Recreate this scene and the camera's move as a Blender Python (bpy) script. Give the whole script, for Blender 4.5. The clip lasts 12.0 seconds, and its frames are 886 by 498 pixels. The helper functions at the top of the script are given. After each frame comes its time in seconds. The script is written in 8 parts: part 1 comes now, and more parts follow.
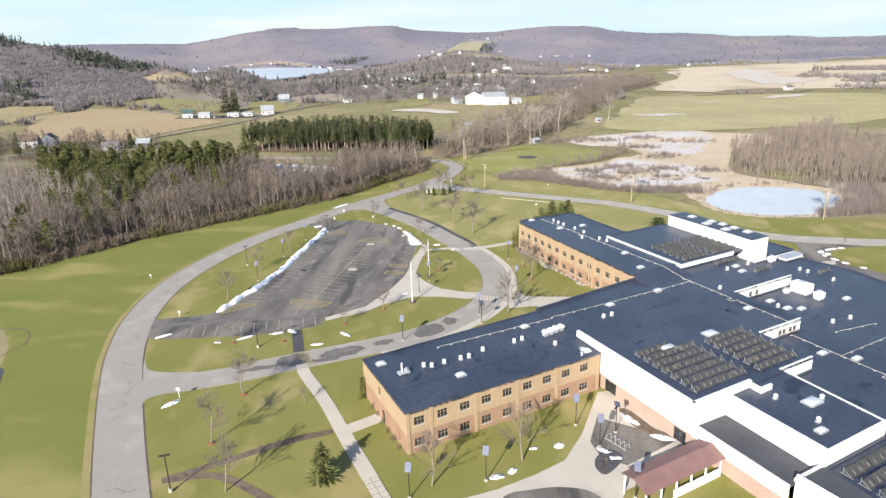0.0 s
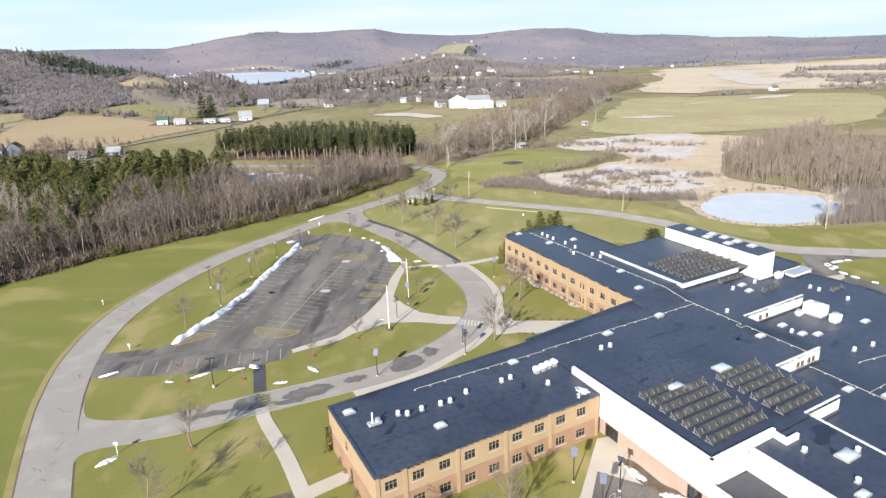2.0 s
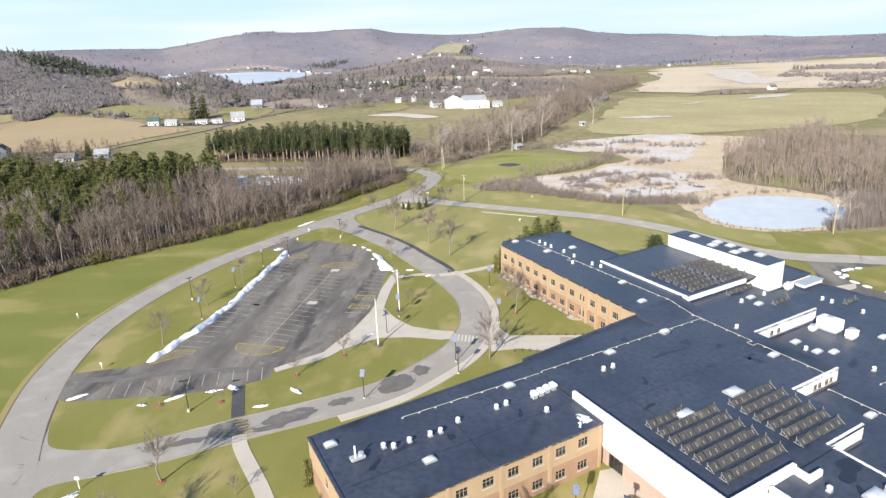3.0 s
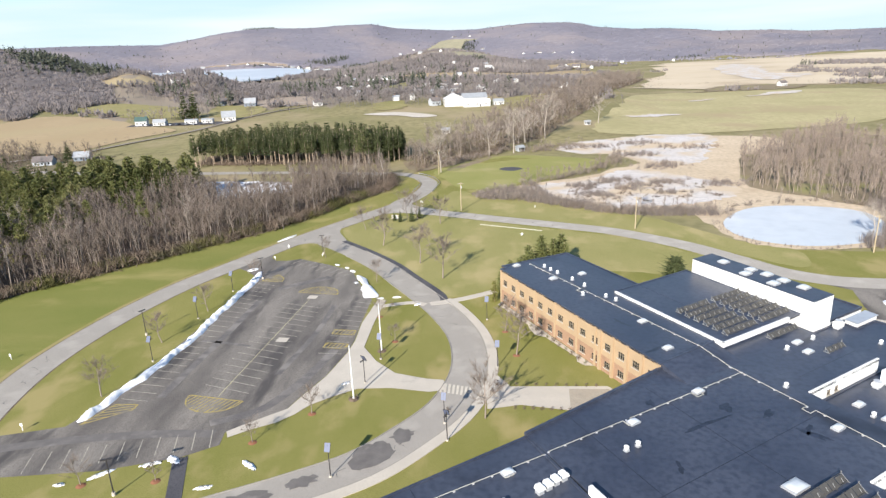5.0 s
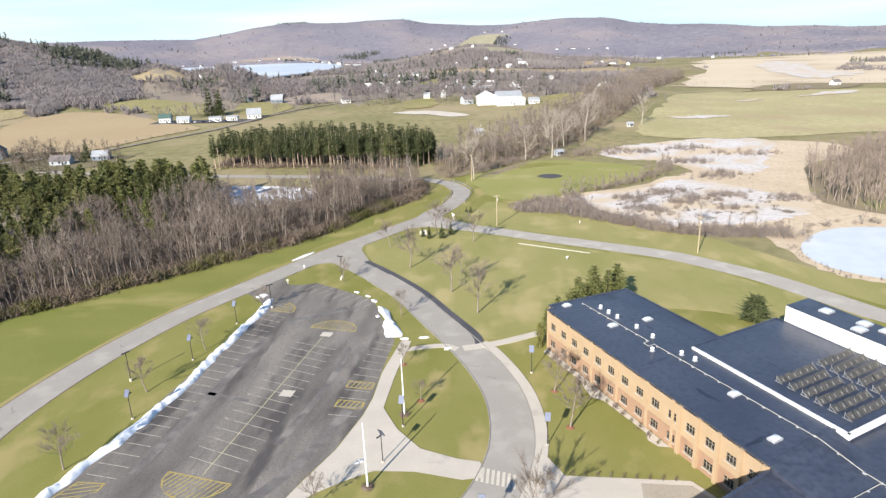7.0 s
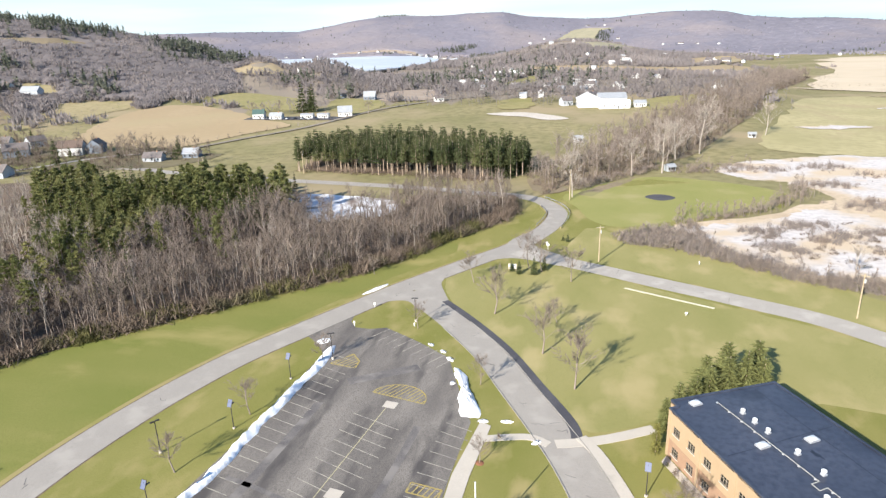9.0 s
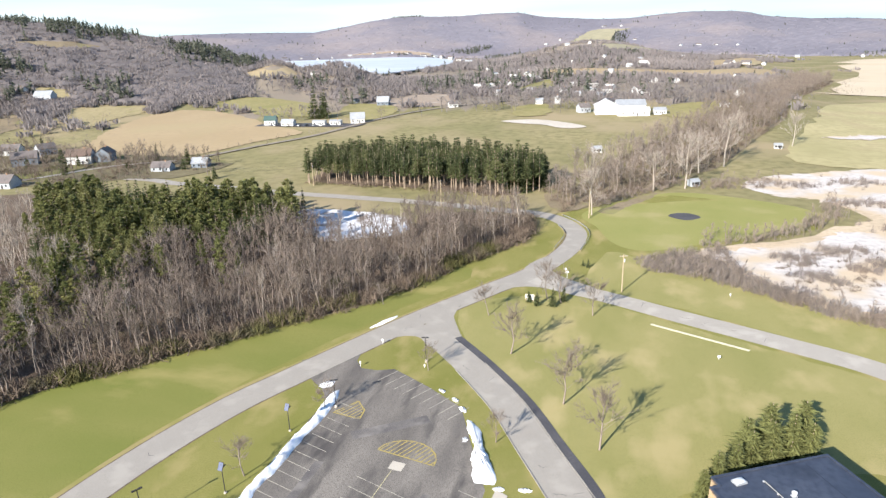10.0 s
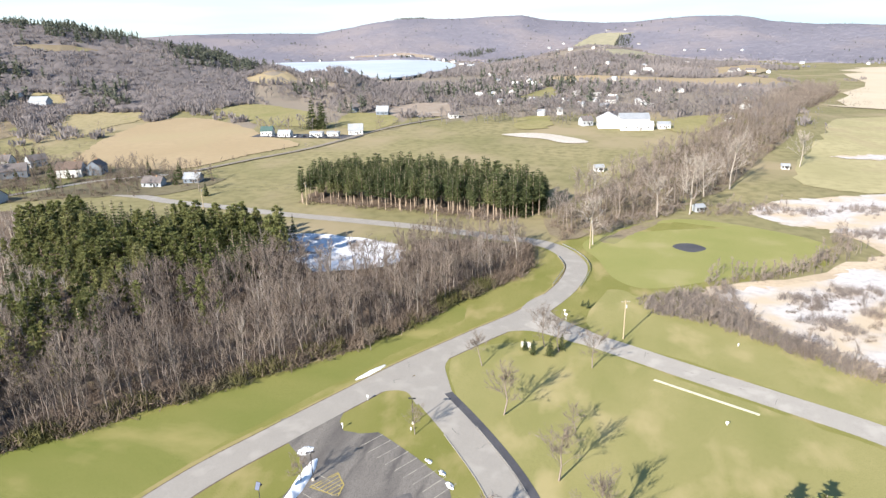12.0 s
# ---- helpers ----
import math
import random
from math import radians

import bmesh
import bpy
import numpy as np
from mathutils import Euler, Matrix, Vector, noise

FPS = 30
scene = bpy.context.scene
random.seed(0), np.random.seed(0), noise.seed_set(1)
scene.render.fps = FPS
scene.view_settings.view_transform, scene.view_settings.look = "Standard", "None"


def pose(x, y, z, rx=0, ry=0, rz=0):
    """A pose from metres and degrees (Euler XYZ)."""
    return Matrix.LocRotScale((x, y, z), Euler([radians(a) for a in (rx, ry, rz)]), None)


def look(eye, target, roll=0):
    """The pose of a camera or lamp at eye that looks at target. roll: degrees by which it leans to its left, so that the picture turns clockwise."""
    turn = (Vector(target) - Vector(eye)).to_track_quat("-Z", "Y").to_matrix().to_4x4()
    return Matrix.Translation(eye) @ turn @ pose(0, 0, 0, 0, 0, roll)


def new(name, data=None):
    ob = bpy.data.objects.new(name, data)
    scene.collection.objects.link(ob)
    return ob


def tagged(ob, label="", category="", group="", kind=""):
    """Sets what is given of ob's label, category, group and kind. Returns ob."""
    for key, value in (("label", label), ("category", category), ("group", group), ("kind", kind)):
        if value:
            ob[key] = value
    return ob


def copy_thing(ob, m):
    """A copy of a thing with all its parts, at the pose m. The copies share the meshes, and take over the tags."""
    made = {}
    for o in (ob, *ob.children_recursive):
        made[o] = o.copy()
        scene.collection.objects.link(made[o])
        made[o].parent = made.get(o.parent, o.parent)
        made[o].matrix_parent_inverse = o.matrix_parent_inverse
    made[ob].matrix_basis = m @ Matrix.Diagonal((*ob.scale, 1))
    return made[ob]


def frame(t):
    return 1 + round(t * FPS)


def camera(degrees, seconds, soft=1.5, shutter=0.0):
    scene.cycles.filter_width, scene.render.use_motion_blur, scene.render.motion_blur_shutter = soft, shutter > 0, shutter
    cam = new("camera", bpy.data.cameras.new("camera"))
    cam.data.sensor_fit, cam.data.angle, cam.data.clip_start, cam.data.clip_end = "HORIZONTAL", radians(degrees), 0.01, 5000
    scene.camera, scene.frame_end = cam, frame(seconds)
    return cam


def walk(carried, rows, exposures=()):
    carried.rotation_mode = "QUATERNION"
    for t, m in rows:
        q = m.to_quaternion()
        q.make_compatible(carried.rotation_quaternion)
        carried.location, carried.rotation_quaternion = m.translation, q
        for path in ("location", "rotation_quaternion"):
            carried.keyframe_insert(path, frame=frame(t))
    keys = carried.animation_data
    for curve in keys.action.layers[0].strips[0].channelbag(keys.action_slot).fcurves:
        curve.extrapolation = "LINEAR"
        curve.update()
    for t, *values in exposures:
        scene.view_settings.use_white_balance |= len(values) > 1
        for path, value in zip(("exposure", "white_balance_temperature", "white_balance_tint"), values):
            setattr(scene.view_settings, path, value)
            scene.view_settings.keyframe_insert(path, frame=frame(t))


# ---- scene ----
cam = camera(70.0, 12.0, 1.4)
EXPOSURES = [(0, 0.91), (3, 0.93), (6.5, 1.0), (9.5, 1.17), (12, 1.23)]
PATH = [
    (0, (-0.989, -46.768, 57.481), (-1.141, -44.864, 56.889), -1.7),
    (0.5, (-1.102, -43.609, 57.525), (-1.243, -41.703, 56.935), -1.7),
    (1, (-0.745, -39.774, 57.381), (-0.878, -37.867, 56.793), -1.9),
    (1.5, (-0.559, -36.244, 57.277), (-0.681, -34.335, 56.691), -2.0),
    (2, (-0.241, -32.363, 57.202), (-0.352, -30.454, 56.617), -2.1),
    (2.5, (0.194, -28.462, 57.283), (0.088, -26.553, 56.697), -2.2),
    (3, (0.467, -24.309, 57.225), (0.365, -22.399, 56.638), -2.2),
    (5, (2.245, -2.2, 57.669), (2.135, -0.295, 57.07), -2.4),
    (5.5, (1.956, 3.728, 57.85), (1.825, 5.631, 57.25), -2.3),
    (6, (1.189, 9.73, 57.913), (1.044, 11.632, 57.311), -2.3),
    (6.5, (0.213, 15.927, 57.968), (0.061, 17.828, 57.363), -2.3),
    (8.5, (-3.347, 42.205, 60.484), (-3.779, 44.057, 59.864), -1.8),
    (9, (-4.597, 49.299, 61.88), (-5.066, 51.142, 61.26), -1.8),
    (9.5, (-6.059, 55.245, 63.658), (-6.551, 57.082, 63.036), -1.7),
    (10, (-7.268, 61.057, 66.075), (-7.778, 62.889, 65.456), -1.8),
    (10.5, (-8.396, 65.747, 68.288), (-8.919, 67.576, 67.67), -1.7),
    (11, (-8.888, 69.649, 70.301), (-9.43, 71.472, 69.682), -1.5),
    (11.5, (-8.735, 71.907, 72.068), (-9.301, 73.723, 71.45), -1.5),
    (12, (-7.827, 73.38, 73.522), (-8.342, 75.211, 72.905), -1.3),
]
walk(cam, [(t, look(eye, target, roll)) for t, eye, target, roll in PATH], EXPOSURES)

# ---- world and sun ----
SUN_AZ, SUN_EL = 202.0, 27.0
world = bpy.data.worlds.new("sky")
scene.world = world
world.use_nodes = True
sky = world.node_tree.nodes.new("ShaderNodeTexSky")
sky.sky_type = "NISHITA"
sky.sun_disc = False
sky.sun_elevation, sky.sun_rotation = radians(SUN_EL), radians(SUN_AZ)
sky.air_density, sky.dust_density, sky.ozone_density = 1.0, 0.1, 4.0
back = world.node_tree.nodes["Background"]
# thin haze cloud keeps the low sky from growing whiter than this
wn, wl = world.node_tree.nodes, world.node_tree.links
way = wn.new("ShaderNodeTexCoord")
spread = wn.new("ShaderNodeMapping")
spread.inputs["Scale"].default_value = (1.2, 1.2, 14.0)
veil = wn.new("ShaderNodeTexNoise")
veil.inputs["Scale"].default_value, veil.inputs["Detail"].default_value = 1.6, 5.0
wl.new(way.outputs["Generated"], spread.inputs[0])
wl.new(spread.outputs[0], veil.inputs[0])
reach = wn.new("ShaderNodeMapRange")
reach.inputs[1].default_value, reach.inputs[2].default_value = 0.4, 0.68
wl.new(veil.outputs[0], reach.inputs[0])
pale = wn.new("ShaderNodeMix")
pale.data_type = "RGBA"
pale.inputs[6].default_value, pale.inputs[7].default_value = (3.7, 4.9, 5.4, 1), (4.9, 5.4, 5.6, 1)
wl.new(reach.outputs[0], pale.inputs[0])
least = wn.new("ShaderNodeMix")
least.data_type, least.blend_type = "RGBA", "DARKEN"
least.inputs[0].default_value = 1.0
wl.new(sky.outputs[0], least.inputs[6])
wl.new(pale.outputs[2], least.inputs[7])
wl.new(least.outputs[2], back.inputs[0])
back.inputs[1].default_value = 0.1
sun_data = bpy.data.lights.new("sun", "SUN")
sun_data.energy, sun_data.angle, sun_data.color = 5.0, radians(0.6), (1.0, 0.945, 0.865)
sun = new("sun", sun_data)
sun_way = Vector((math.sin(radians(SUN_AZ)) * math.cos(radians(SUN_EL)), math.cos(radians(SUN_AZ)) * math.cos(radians(SUN_EL)), math.sin(radians(SUN_EL))))
sun.matrix_world = look(sun_way * 300, (0, 0, 0))


# ---- materials ----
def surface(name, c1, c2, scale=1.0, rough=0.85, bump=0.0, fine=8.0, c3=None, c3_scale=0.1, c3_at=0.55, metal=0.0, island=0.0, stretch=(1, 1, 1), spec=0.35, fine_amount=0.35):
    """Two colours mixed by noise at two sizes, a third in larger stains, fine relief."""
    m = bpy.data.materials.new(name)
    m.use_nodes = True
    n, l = m.node_tree.nodes, m.node_tree.links
    b = n["Principled BSDF"]
    co = n.new("ShaderNodeTexCoord")
    mp = n.new("ShaderNodeMapping")
    mp.inputs["Scale"].default_value = stretch
    l.new(co.outputs["Object"], mp.inputs[0])

    def noise_at(s, detail=4.0):
        t = n.new("ShaderNodeTexNoise")
        t.inputs["Scale"].default_value, t.inputs["Detail"].default_value = s, detail
        l.new(mp.outputs[0], t.inputs[0])
        return t.outputs[0]

    def mixed(f, a, c):
        x = n.new("ShaderNodeMix")
        x.data_type = "RGBA"
        l.new(f, x.inputs[0]) if hasattr(f, "links") else None
        for v, i in ((a, 6), (c, 7)):
            if isinstance(v, tuple):
                x.inputs[i].default_value = (*v, 1)
            else:
                l.new(v, x.inputs[i])
        return x.outputs[2]

    def ramp(f, lo, hi):
        r = n.new("ShaderNodeMapRange")
        r.inputs[1].default_value, r.inputs[2].default_value = lo, hi
        l.new(f, r.inputs[0])
        return r.outputs[0]

    big, small = noise_at(scale), noise_at(scale * fine, 3.0)
    col = mixed(ramp(big, 0.3, 0.7), c1, c2)
    dark = tuple(v * (1 - fine_amount) for v in c1)
    fine_mix = mixed(ramp(small, 0.42, 0.8), col, dark)
    col = fine_mix
    if c3:
        col = mixed(ramp(noise_at(c3_scale, 5.0), c3_at, c3_at + 0.14), col, c3)
    if island:
        g = n.new("ShaderNodeNewGeometry")
        hsv = n.new("ShaderNodeHueSaturation")
        l.new(col, hsv.inputs["Color"])
        r = n.new("ShaderNodeMapRange")
        r.inputs[3].default_value, r.inputs[4].default_value = 1 - island, 1 + island
        l.new(g.outputs["Random Per Island"], r.inputs[0])
        l.new(r.outputs[0], hsv.inputs["Value"])
        col = hsv.outputs[0]
    l.new(col, b.inputs["Base Color"])
    b.inputs["Roughness"].default_value, b.inputs["Metallic"].default_value = rough, metal
    b.inputs["Specular IOR Level"].default_value = spec
    if bump:
        bp = n.new("ShaderNodeBump")
        bp.inputs["Strength"].default_value, bp.inputs["Distance"].default_value = 0.6, bump
        l.new(small, bp.inputs["Height"])
        l.new(bp.outputs[0], b.inputs["Normal"])
    return m


def lets_light_through(m, share):
    """Thin growth: part of the light that meets it goes on through."""
    n, l = m.node_tree.nodes, m.node_tree.links
    b = n["Principled BSDF"]
    t = n.new("ShaderNodeBsdfTranslucent")
    l.new(b.inputs["Base Color"].links[0].from_socket, t.inputs["Color"])
    mix = n.new("ShaderNodeMixShader")
    mix.inputs[0].default_value = share
    l.new(b.outputs[0], mix.inputs[1])
    l.new(t.outputs[0], mix.inputs[2])
    l.new(mix.outputs[0], n["Material Output"].inputs["Surface"])


def plain(name, c, rough=0.5, metal=0.0, spec=0.4):
    m = bpy.data.materials.new(name)
    m.use_nodes = True
    b = m.node_tree.nodes["Principled BSDF"]
    b.inputs["Base Color"].default_value = (*c, 1)
    b.inputs["Roughness"].default_value, b.inputs["Metallic"].default_value = rough, metal
    b.inputs["Specular IOR Level"].default_value = spec
    return m


LAWN = surface("lawn", (0.19, 0.188, 0.05), (0.262, 0.236, 0.082), 0.09, 0.95, 0.0, 100.0, (0.3, 0.25, 0.105), 0.11, 0.52, spec=0.1, fine_amount=0.35, stretch=(1.0, 0.6, 1.0))
MEADOW = surface("bare_infield", (0.25, 0.22, 0.1), (0.3, 0.255, 0.13), 0.05, 0.95, 0.0, 14.0, (0.27, 0.215, 0.11), 0.03, 0.5, spec=0.1, fine_amount=0.15)
TAN = surface("stubble", (0.385, 0.295, 0.18), (0.34, 0.255, 0.15), 0.02, 0.95, 0.0, 12.0, (0.36, 0.29, 0.17), 0.01, 0.5, spec=0.1, fine_amount=0.15)
LITTER = surface("leaf_litter", (0.13, 0.095, 0.07), (0.2, 0.15, 0.11), 0.06, 0.95, 0.0, 16.0, spec=0.1)
REED = surface("marsh_reed", (0.6, 0.48, 0.345), (0.5, 0.395, 0.275), 0.05, 0.95, 0.0, 10.0, (0.42, 0.325, 0.225), 0.03, 0.55, spec=0.1)
FROST = surface("frosted_marsh", (0.61, 0.565, 0.535), (0.53, 0.465, 0.405), 0.05, 0.9, 0.0, 9.0, (0.53, 0.425, 0.305), 0.05, 0.46, spec=0.15)
ICE = surface("ice", (0.5, 0.53, 0.56), (0.55, 0.575, 0.6), 0.02, 0.5, 0.0, 10.0, (0.6, 0.615, 0.63), 0.03, 0.55, spec=0.4, fine_amount=0.08)
SNOW = surface("snow", (0.88, 0.88, 0.88), (0.8, 0.8, 0.82), 0.4, 0.75, 0.05, 6.0, (0.66, 0.64, 0.61), 0.3, 0.66, spec=0.2, fine_amount=0.1)
ROAD = surface("road_asphalt", (0.345, 0.313, 0.272), (0.322, 0.292, 0.255), 0.25, 0.9, 0.0, 40.0, (0.36, 0.327, 0.285), 0.2, 0.52, spec=0.2, fine_amount=0.3)
LOT = surface("lot_asphalt", (0.118, 0.105, 0.095), (0.262, 0.234, 0.202), 0.13, 0.9, 0.0, 60.0, (0.08, 0.072, 0.068), 0.16, 0.52, spec=0.2, fine_amount=0.3, stretch=(1.4, 0.36, 1.0))
DARK_ASPHALT = surface("dark_asphalt", (0.07, 0.068, 0.075), (0.1, 0.095, 0.1), 0.2, 0.85, 0.0, 20.0, spec=0.25)
CONCRETE = surface("concrete", (0.52, 0.465, 0.39), (0.45, 0.4, 0.335), 0.2, 0.85, 0.0, 20.0, (0.3, 0.27, 0.24), 0.12, 0.62, spec=0.2, fine_amount=0.15)
BRICK = surface("tan_brick", (0.414, 0.3, 0.189), (0.36, 0.257, 0.159), 0.35, 0.85, 0.01, 30.0, (0.351, 0.244, 0.146), 0.2, 0.63, spec=0.2, fine_amount=0.25)
BROWN_BRICK = surface("brown_brick", (0.36, 0.23, 0.15), (0.29, 0.18, 0.12), 0.5, 0.85, 0.01, 30.0, spec=0.2)
MEMBRANE = surface("roof_membrane", (0.033, 0.039, 0.06), (0.062, 0.069, 0.093), 0.08, 0.42, 0.0, 14.0, (0.018, 0.019, 0.027), 0.1, 0.6, spec=0.6, fine_amount=0.3)
GREY_ROOF = surface("grey_roof", (0.09, 0.09, 0.1), (0.06, 0.06, 0.068), 0.1, 0.7, 0.0, 12.0, spec=0.3)
WHITE = surface("white_panel", (0.76, 0.75, 0.73), (0.68, 0.67, 0.65), 0.1, 0.6, 0.0, 12.0, spec=0.3, fine_amount=0.06)
METAL = surface("galvanised", (0.6, 0.61, 0.62), (0.5, 0.5, 0.52), 0.8, 0.45, 0.0, 5.0, metal=0.5, spec=0.5, fine_amount=0.1)
SEAM = surface("seam_tape", (0.42, 0.41, 0.36), (0.32, 0.31, 0.28), 0.3, 0.7, 0.0, 8.0)
YELLOW = surface("yellow_paint", (0.42, 0.32, 0.09), (0.33, 0.26, 0.1), 0.8, 0.8, 0.0, 10.0, (0.2, 0.175, 0.13), 0.5, 0.52)
LINE_PAINT = surface("worn_line_paint", (0.44, 0.4, 0.32), (0.34, 0.31, 0.255), 0.8, 0.85, 0.0, 10.0, (0.2, 0.18, 0.165), 0.6, 0.5)
BARK = surface("grey_bark", (0.27, 0.222, 0.188), (0.195, 0.156, 0.132), 0.3, 0.9, 0.0, 6.0, island=0.3, spec=0.1)
TWIG = surface("twigs", (0.324, 0.266, 0.22), (0.252, 0.203, 0.168), 0.05, 0.9, 0.0, 6.0, (0.372, 0.309, 0.261), 0.03, 0.5, island=0.25, spec=0.1)
# bare hill woods, paled and blued: distance haze mixed into the base colour
HAZY_HILL_TWIG = surface("hazy_hill_wood", (0.335, 0.316, 0.36), (0.29, 0.275, 0.315), 0.004, 0.95, 0.0, 12.0, (0.385, 0.34, 0.35), 0.0025, 0.48, island=0.04, spec=0.05, fine_amount=0.16)
# brown twigs lightened and greyed, so some haze is painted into them
HAZY_FAR_TWIG = surface("hazy_far_wood", (0.29, 0.256, 0.246), (0.248, 0.218, 0.212), 0.008, 0.95, 0.0, 9.0, (0.33, 0.288, 0.27), 0.006, 0.5, island=0.08, spec=0.05, fine_amount=0.2)
WOOD_TWIG = surface("wood_twigs", (0.264, 0.21, 0.17), (0.198, 0.156, 0.127), 0.04, 0.9, 0.0, 6.0, (0.312, 0.253, 0.205), 0.03, 0.54, island=0.25, spec=0.1)
BRUSH = surface("brush", (0.19, 0.145, 0.112), (0.14, 0.107, 0.084), 0.1, 0.95, 0.0, 6.0, (0.12, 0.112, 0.055), 0.08, 0.56, island=0.3, spec=0.05)
PINE = surface("pine_needles", (0.16, 0.175, 0.065), (0.235, 0.235, 0.095), 0.03, 0.9, 0.0, 8.0, (0.29, 0.275, 0.125), 0.05, 0.55, island=0.3, spec=0.12)
SPRUCE = surface("spruce_needles", (0.09, 0.108, 0.05), (0.132, 0.148, 0.066), 0.04, 0.9, 0.0, 8.0, (0.185, 0.186, 0.082), 0.06, 0.54, island=0.3, spec=0.12)
PINE_BARK = surface("pine_bark", (0.42, 0.33, 0.25), (0.32, 0.24, 0.18), 0.3, 0.9, 0.0, 6.0, island=0.25)
# spruce green faded towards grey: a little haze painted into far conifers
HAZY_FIR = surface("hazy_conifer", (0.132, 0.143, 0.108), (0.172, 0.178, 0.136), 0.01, 0.95, 0.0, 6.0, island=0.2, spec=0.05)
FAR_GRASS = surface("far_pasture", (0.3, 0.275, 0.185), (0.36, 0.32, 0.215), 0.006, 0.95, 0.0, 8.0, spec=0.05, fine_amount=0.15)
for growth in (HAZY_FIR, TWIG, HAZY_HILL_TWIG, HAZY_FAR_TWIG, WOOD_TWIG, PINE, SPRUCE):
    lets_light_through(growth, 0.4)
POLE_WOOD = surface("pole_wood", (0.42, 0.34, 0.22), (0.34, 0.27, 0.18), 1.0, 0.85, 0.0, 6.0)
DARK_METAL = plain("dark_metal", (0.05, 0.045, 0.045), 0.5, 0.3)
RACK = surface("rack_metal", (0.12, 0.115, 0.11), (0.08, 0.078, 0.075), 0.6, 0.6, 0.0, 6.0, metal=0.3)
GLASS = plain("window_glass", (0.02, 0.022, 0.026), 0.12, 0.0, 0.6)
FRAME = surface("window_frame", (0.34, 0.28, 0.21), (0.28, 0.23, 0.17), 0.6, 0.6)
RED_ROOF = surface("red_brown_roof", (0.27, 0.15, 0.135), (0.215, 0.118, 0.105), 0.5, 0.7, 0.0, 12.0)
MULCH = surface("red_mulch", (0.27, 0.115, 0.06), (0.2, 0.09, 0.05), 1.0, 0.95, 0.0, 8.0)
HOUSE_WHITE = surface("white_siding", (0.6, 0.59, 0.57), (0.5, 0.49, 0.48), 0.2, 0.7, 0.0, 8.0, fine_amount=0.06)
HOUSE_ROOF = surface("shingle_roof", (0.13, 0.115, 0.11), (0.19, 0.16, 0.15), 0.3, 0.85, 0.0, 8.0)


# ---- builders ----
def mesh_from(name, verts, faces, material, smooth=False):
    """One triangle mesh from arrays."""
    v, f = np.asarray(verts, np.float32), np.asarray(faces, np.int32)
    me = bpy.data.meshes.new(name)
    me.vertices.add(len(v))
    me.vertices.foreach_set("co", v.ravel())
    me.loops.add(f.size)
    me.loops.foreach_set("vertex_index", f.ravel())
    me.polygons.add(len(f))
    me.polygons.foreach_set("loop_start", np.arange(0, f.size, 3, dtype=np.int32))
    me.update(calc_edges=True)
    me.materials.append(material)
    return me


def under(ob, parent):
    """Hang ob, built in world places, below parent."""
    ob.parent = parent
    ob.matrix_parent_inverse = world_of(parent).inverted()
    return ob


def world_of(ob):
    m = ob.matrix_basis.copy()
    return world_of(ob.parent) @ ob.matrix_parent_inverse @ m if ob.parent else m


def part(name, bm, material, parent=None, label="", smooth=False):
    me = bpy.data.meshes.new(name)
    bmesh.ops.recalc_face_normals(bm, faces=bm.faces[:])
    bm.to_mesh(me)
    bm.free()
    me.materials.append(material)
    if smooth:
        me.polygons.foreach_set("use_smooth", [True] * len(me.polygons))
    ob = new(name, me)
    if parent:
        under(ob, parent)
    return tagged(ob, label)


def base(name, x, y, z=0.0, label="", category="", group="", kind=""):
    e = new(name)
    e.matrix_basis = Matrix.Translation((x, y, z))
    return tagged(e, label, category, group, kind)


def add_box(bm, x0, y0, z0, x1, y1, z1, m=None):
    c = [(x, y, z) for z in (z0, z1) for x, y in ((x0, y0), (x1, y0), (x1, y1), (x0, y1))]
    vs = [bm.verts.new(m @ Vector(p) if m else p) for p in c]
    for q in ((3, 2, 1, 0), (4, 5, 6, 7), (0, 1, 5, 4), (1, 2, 6, 5), (2, 3, 7, 6), (3, 0, 4, 7)):
        bm.faces.new([vs[i] for i in q])
    return vs


def add_tube(bm, points, radii, sides=6, cap=True):
    """A tapered tube through points."""
    rings = []
    for i, p in enumerate(points):
        p = Vector(p)
        d = (Vector(points[min(i + 1, len(points) - 1)]) - Vector(points[max(i - 1, 0)])).normalized()
        side = d.cross(Vector((0.31, 0.95, 0.05))).normalized()
        other = d.cross(side)
        rings.append([bm.verts.new(p + radii[i] * (math.cos(k * math.tau / sides) * side + math.sin(k * math.tau / sides) * other)) for k in range(sides)])
    for a, b in zip(rings, rings[1:]):
        for k in range(sides):
            bm.faces.new((a[k], a[(k + 1) % sides], b[(k + 1) % sides], b[k]))
    if cap:
        bm.faces.new(rings[-1])
        bm.faces.new(rings[0][::-1])


def add_prism(bm, outline, z0, z1):
    """An upright block over an outline."""
    lo = [bm.verts.new((x, y, z0)) for x, y in outline]
    hi = [bm.verts.new((x, y, z1)) for x, y in outline]
    bm.faces.new(hi)
    bm.faces.new(lo[::-1])
    k = len(lo)
    for i in range(k):
        bm.faces.new((lo[i], lo[(i + 1) % k], hi[(i + 1) % k], hi[i]))


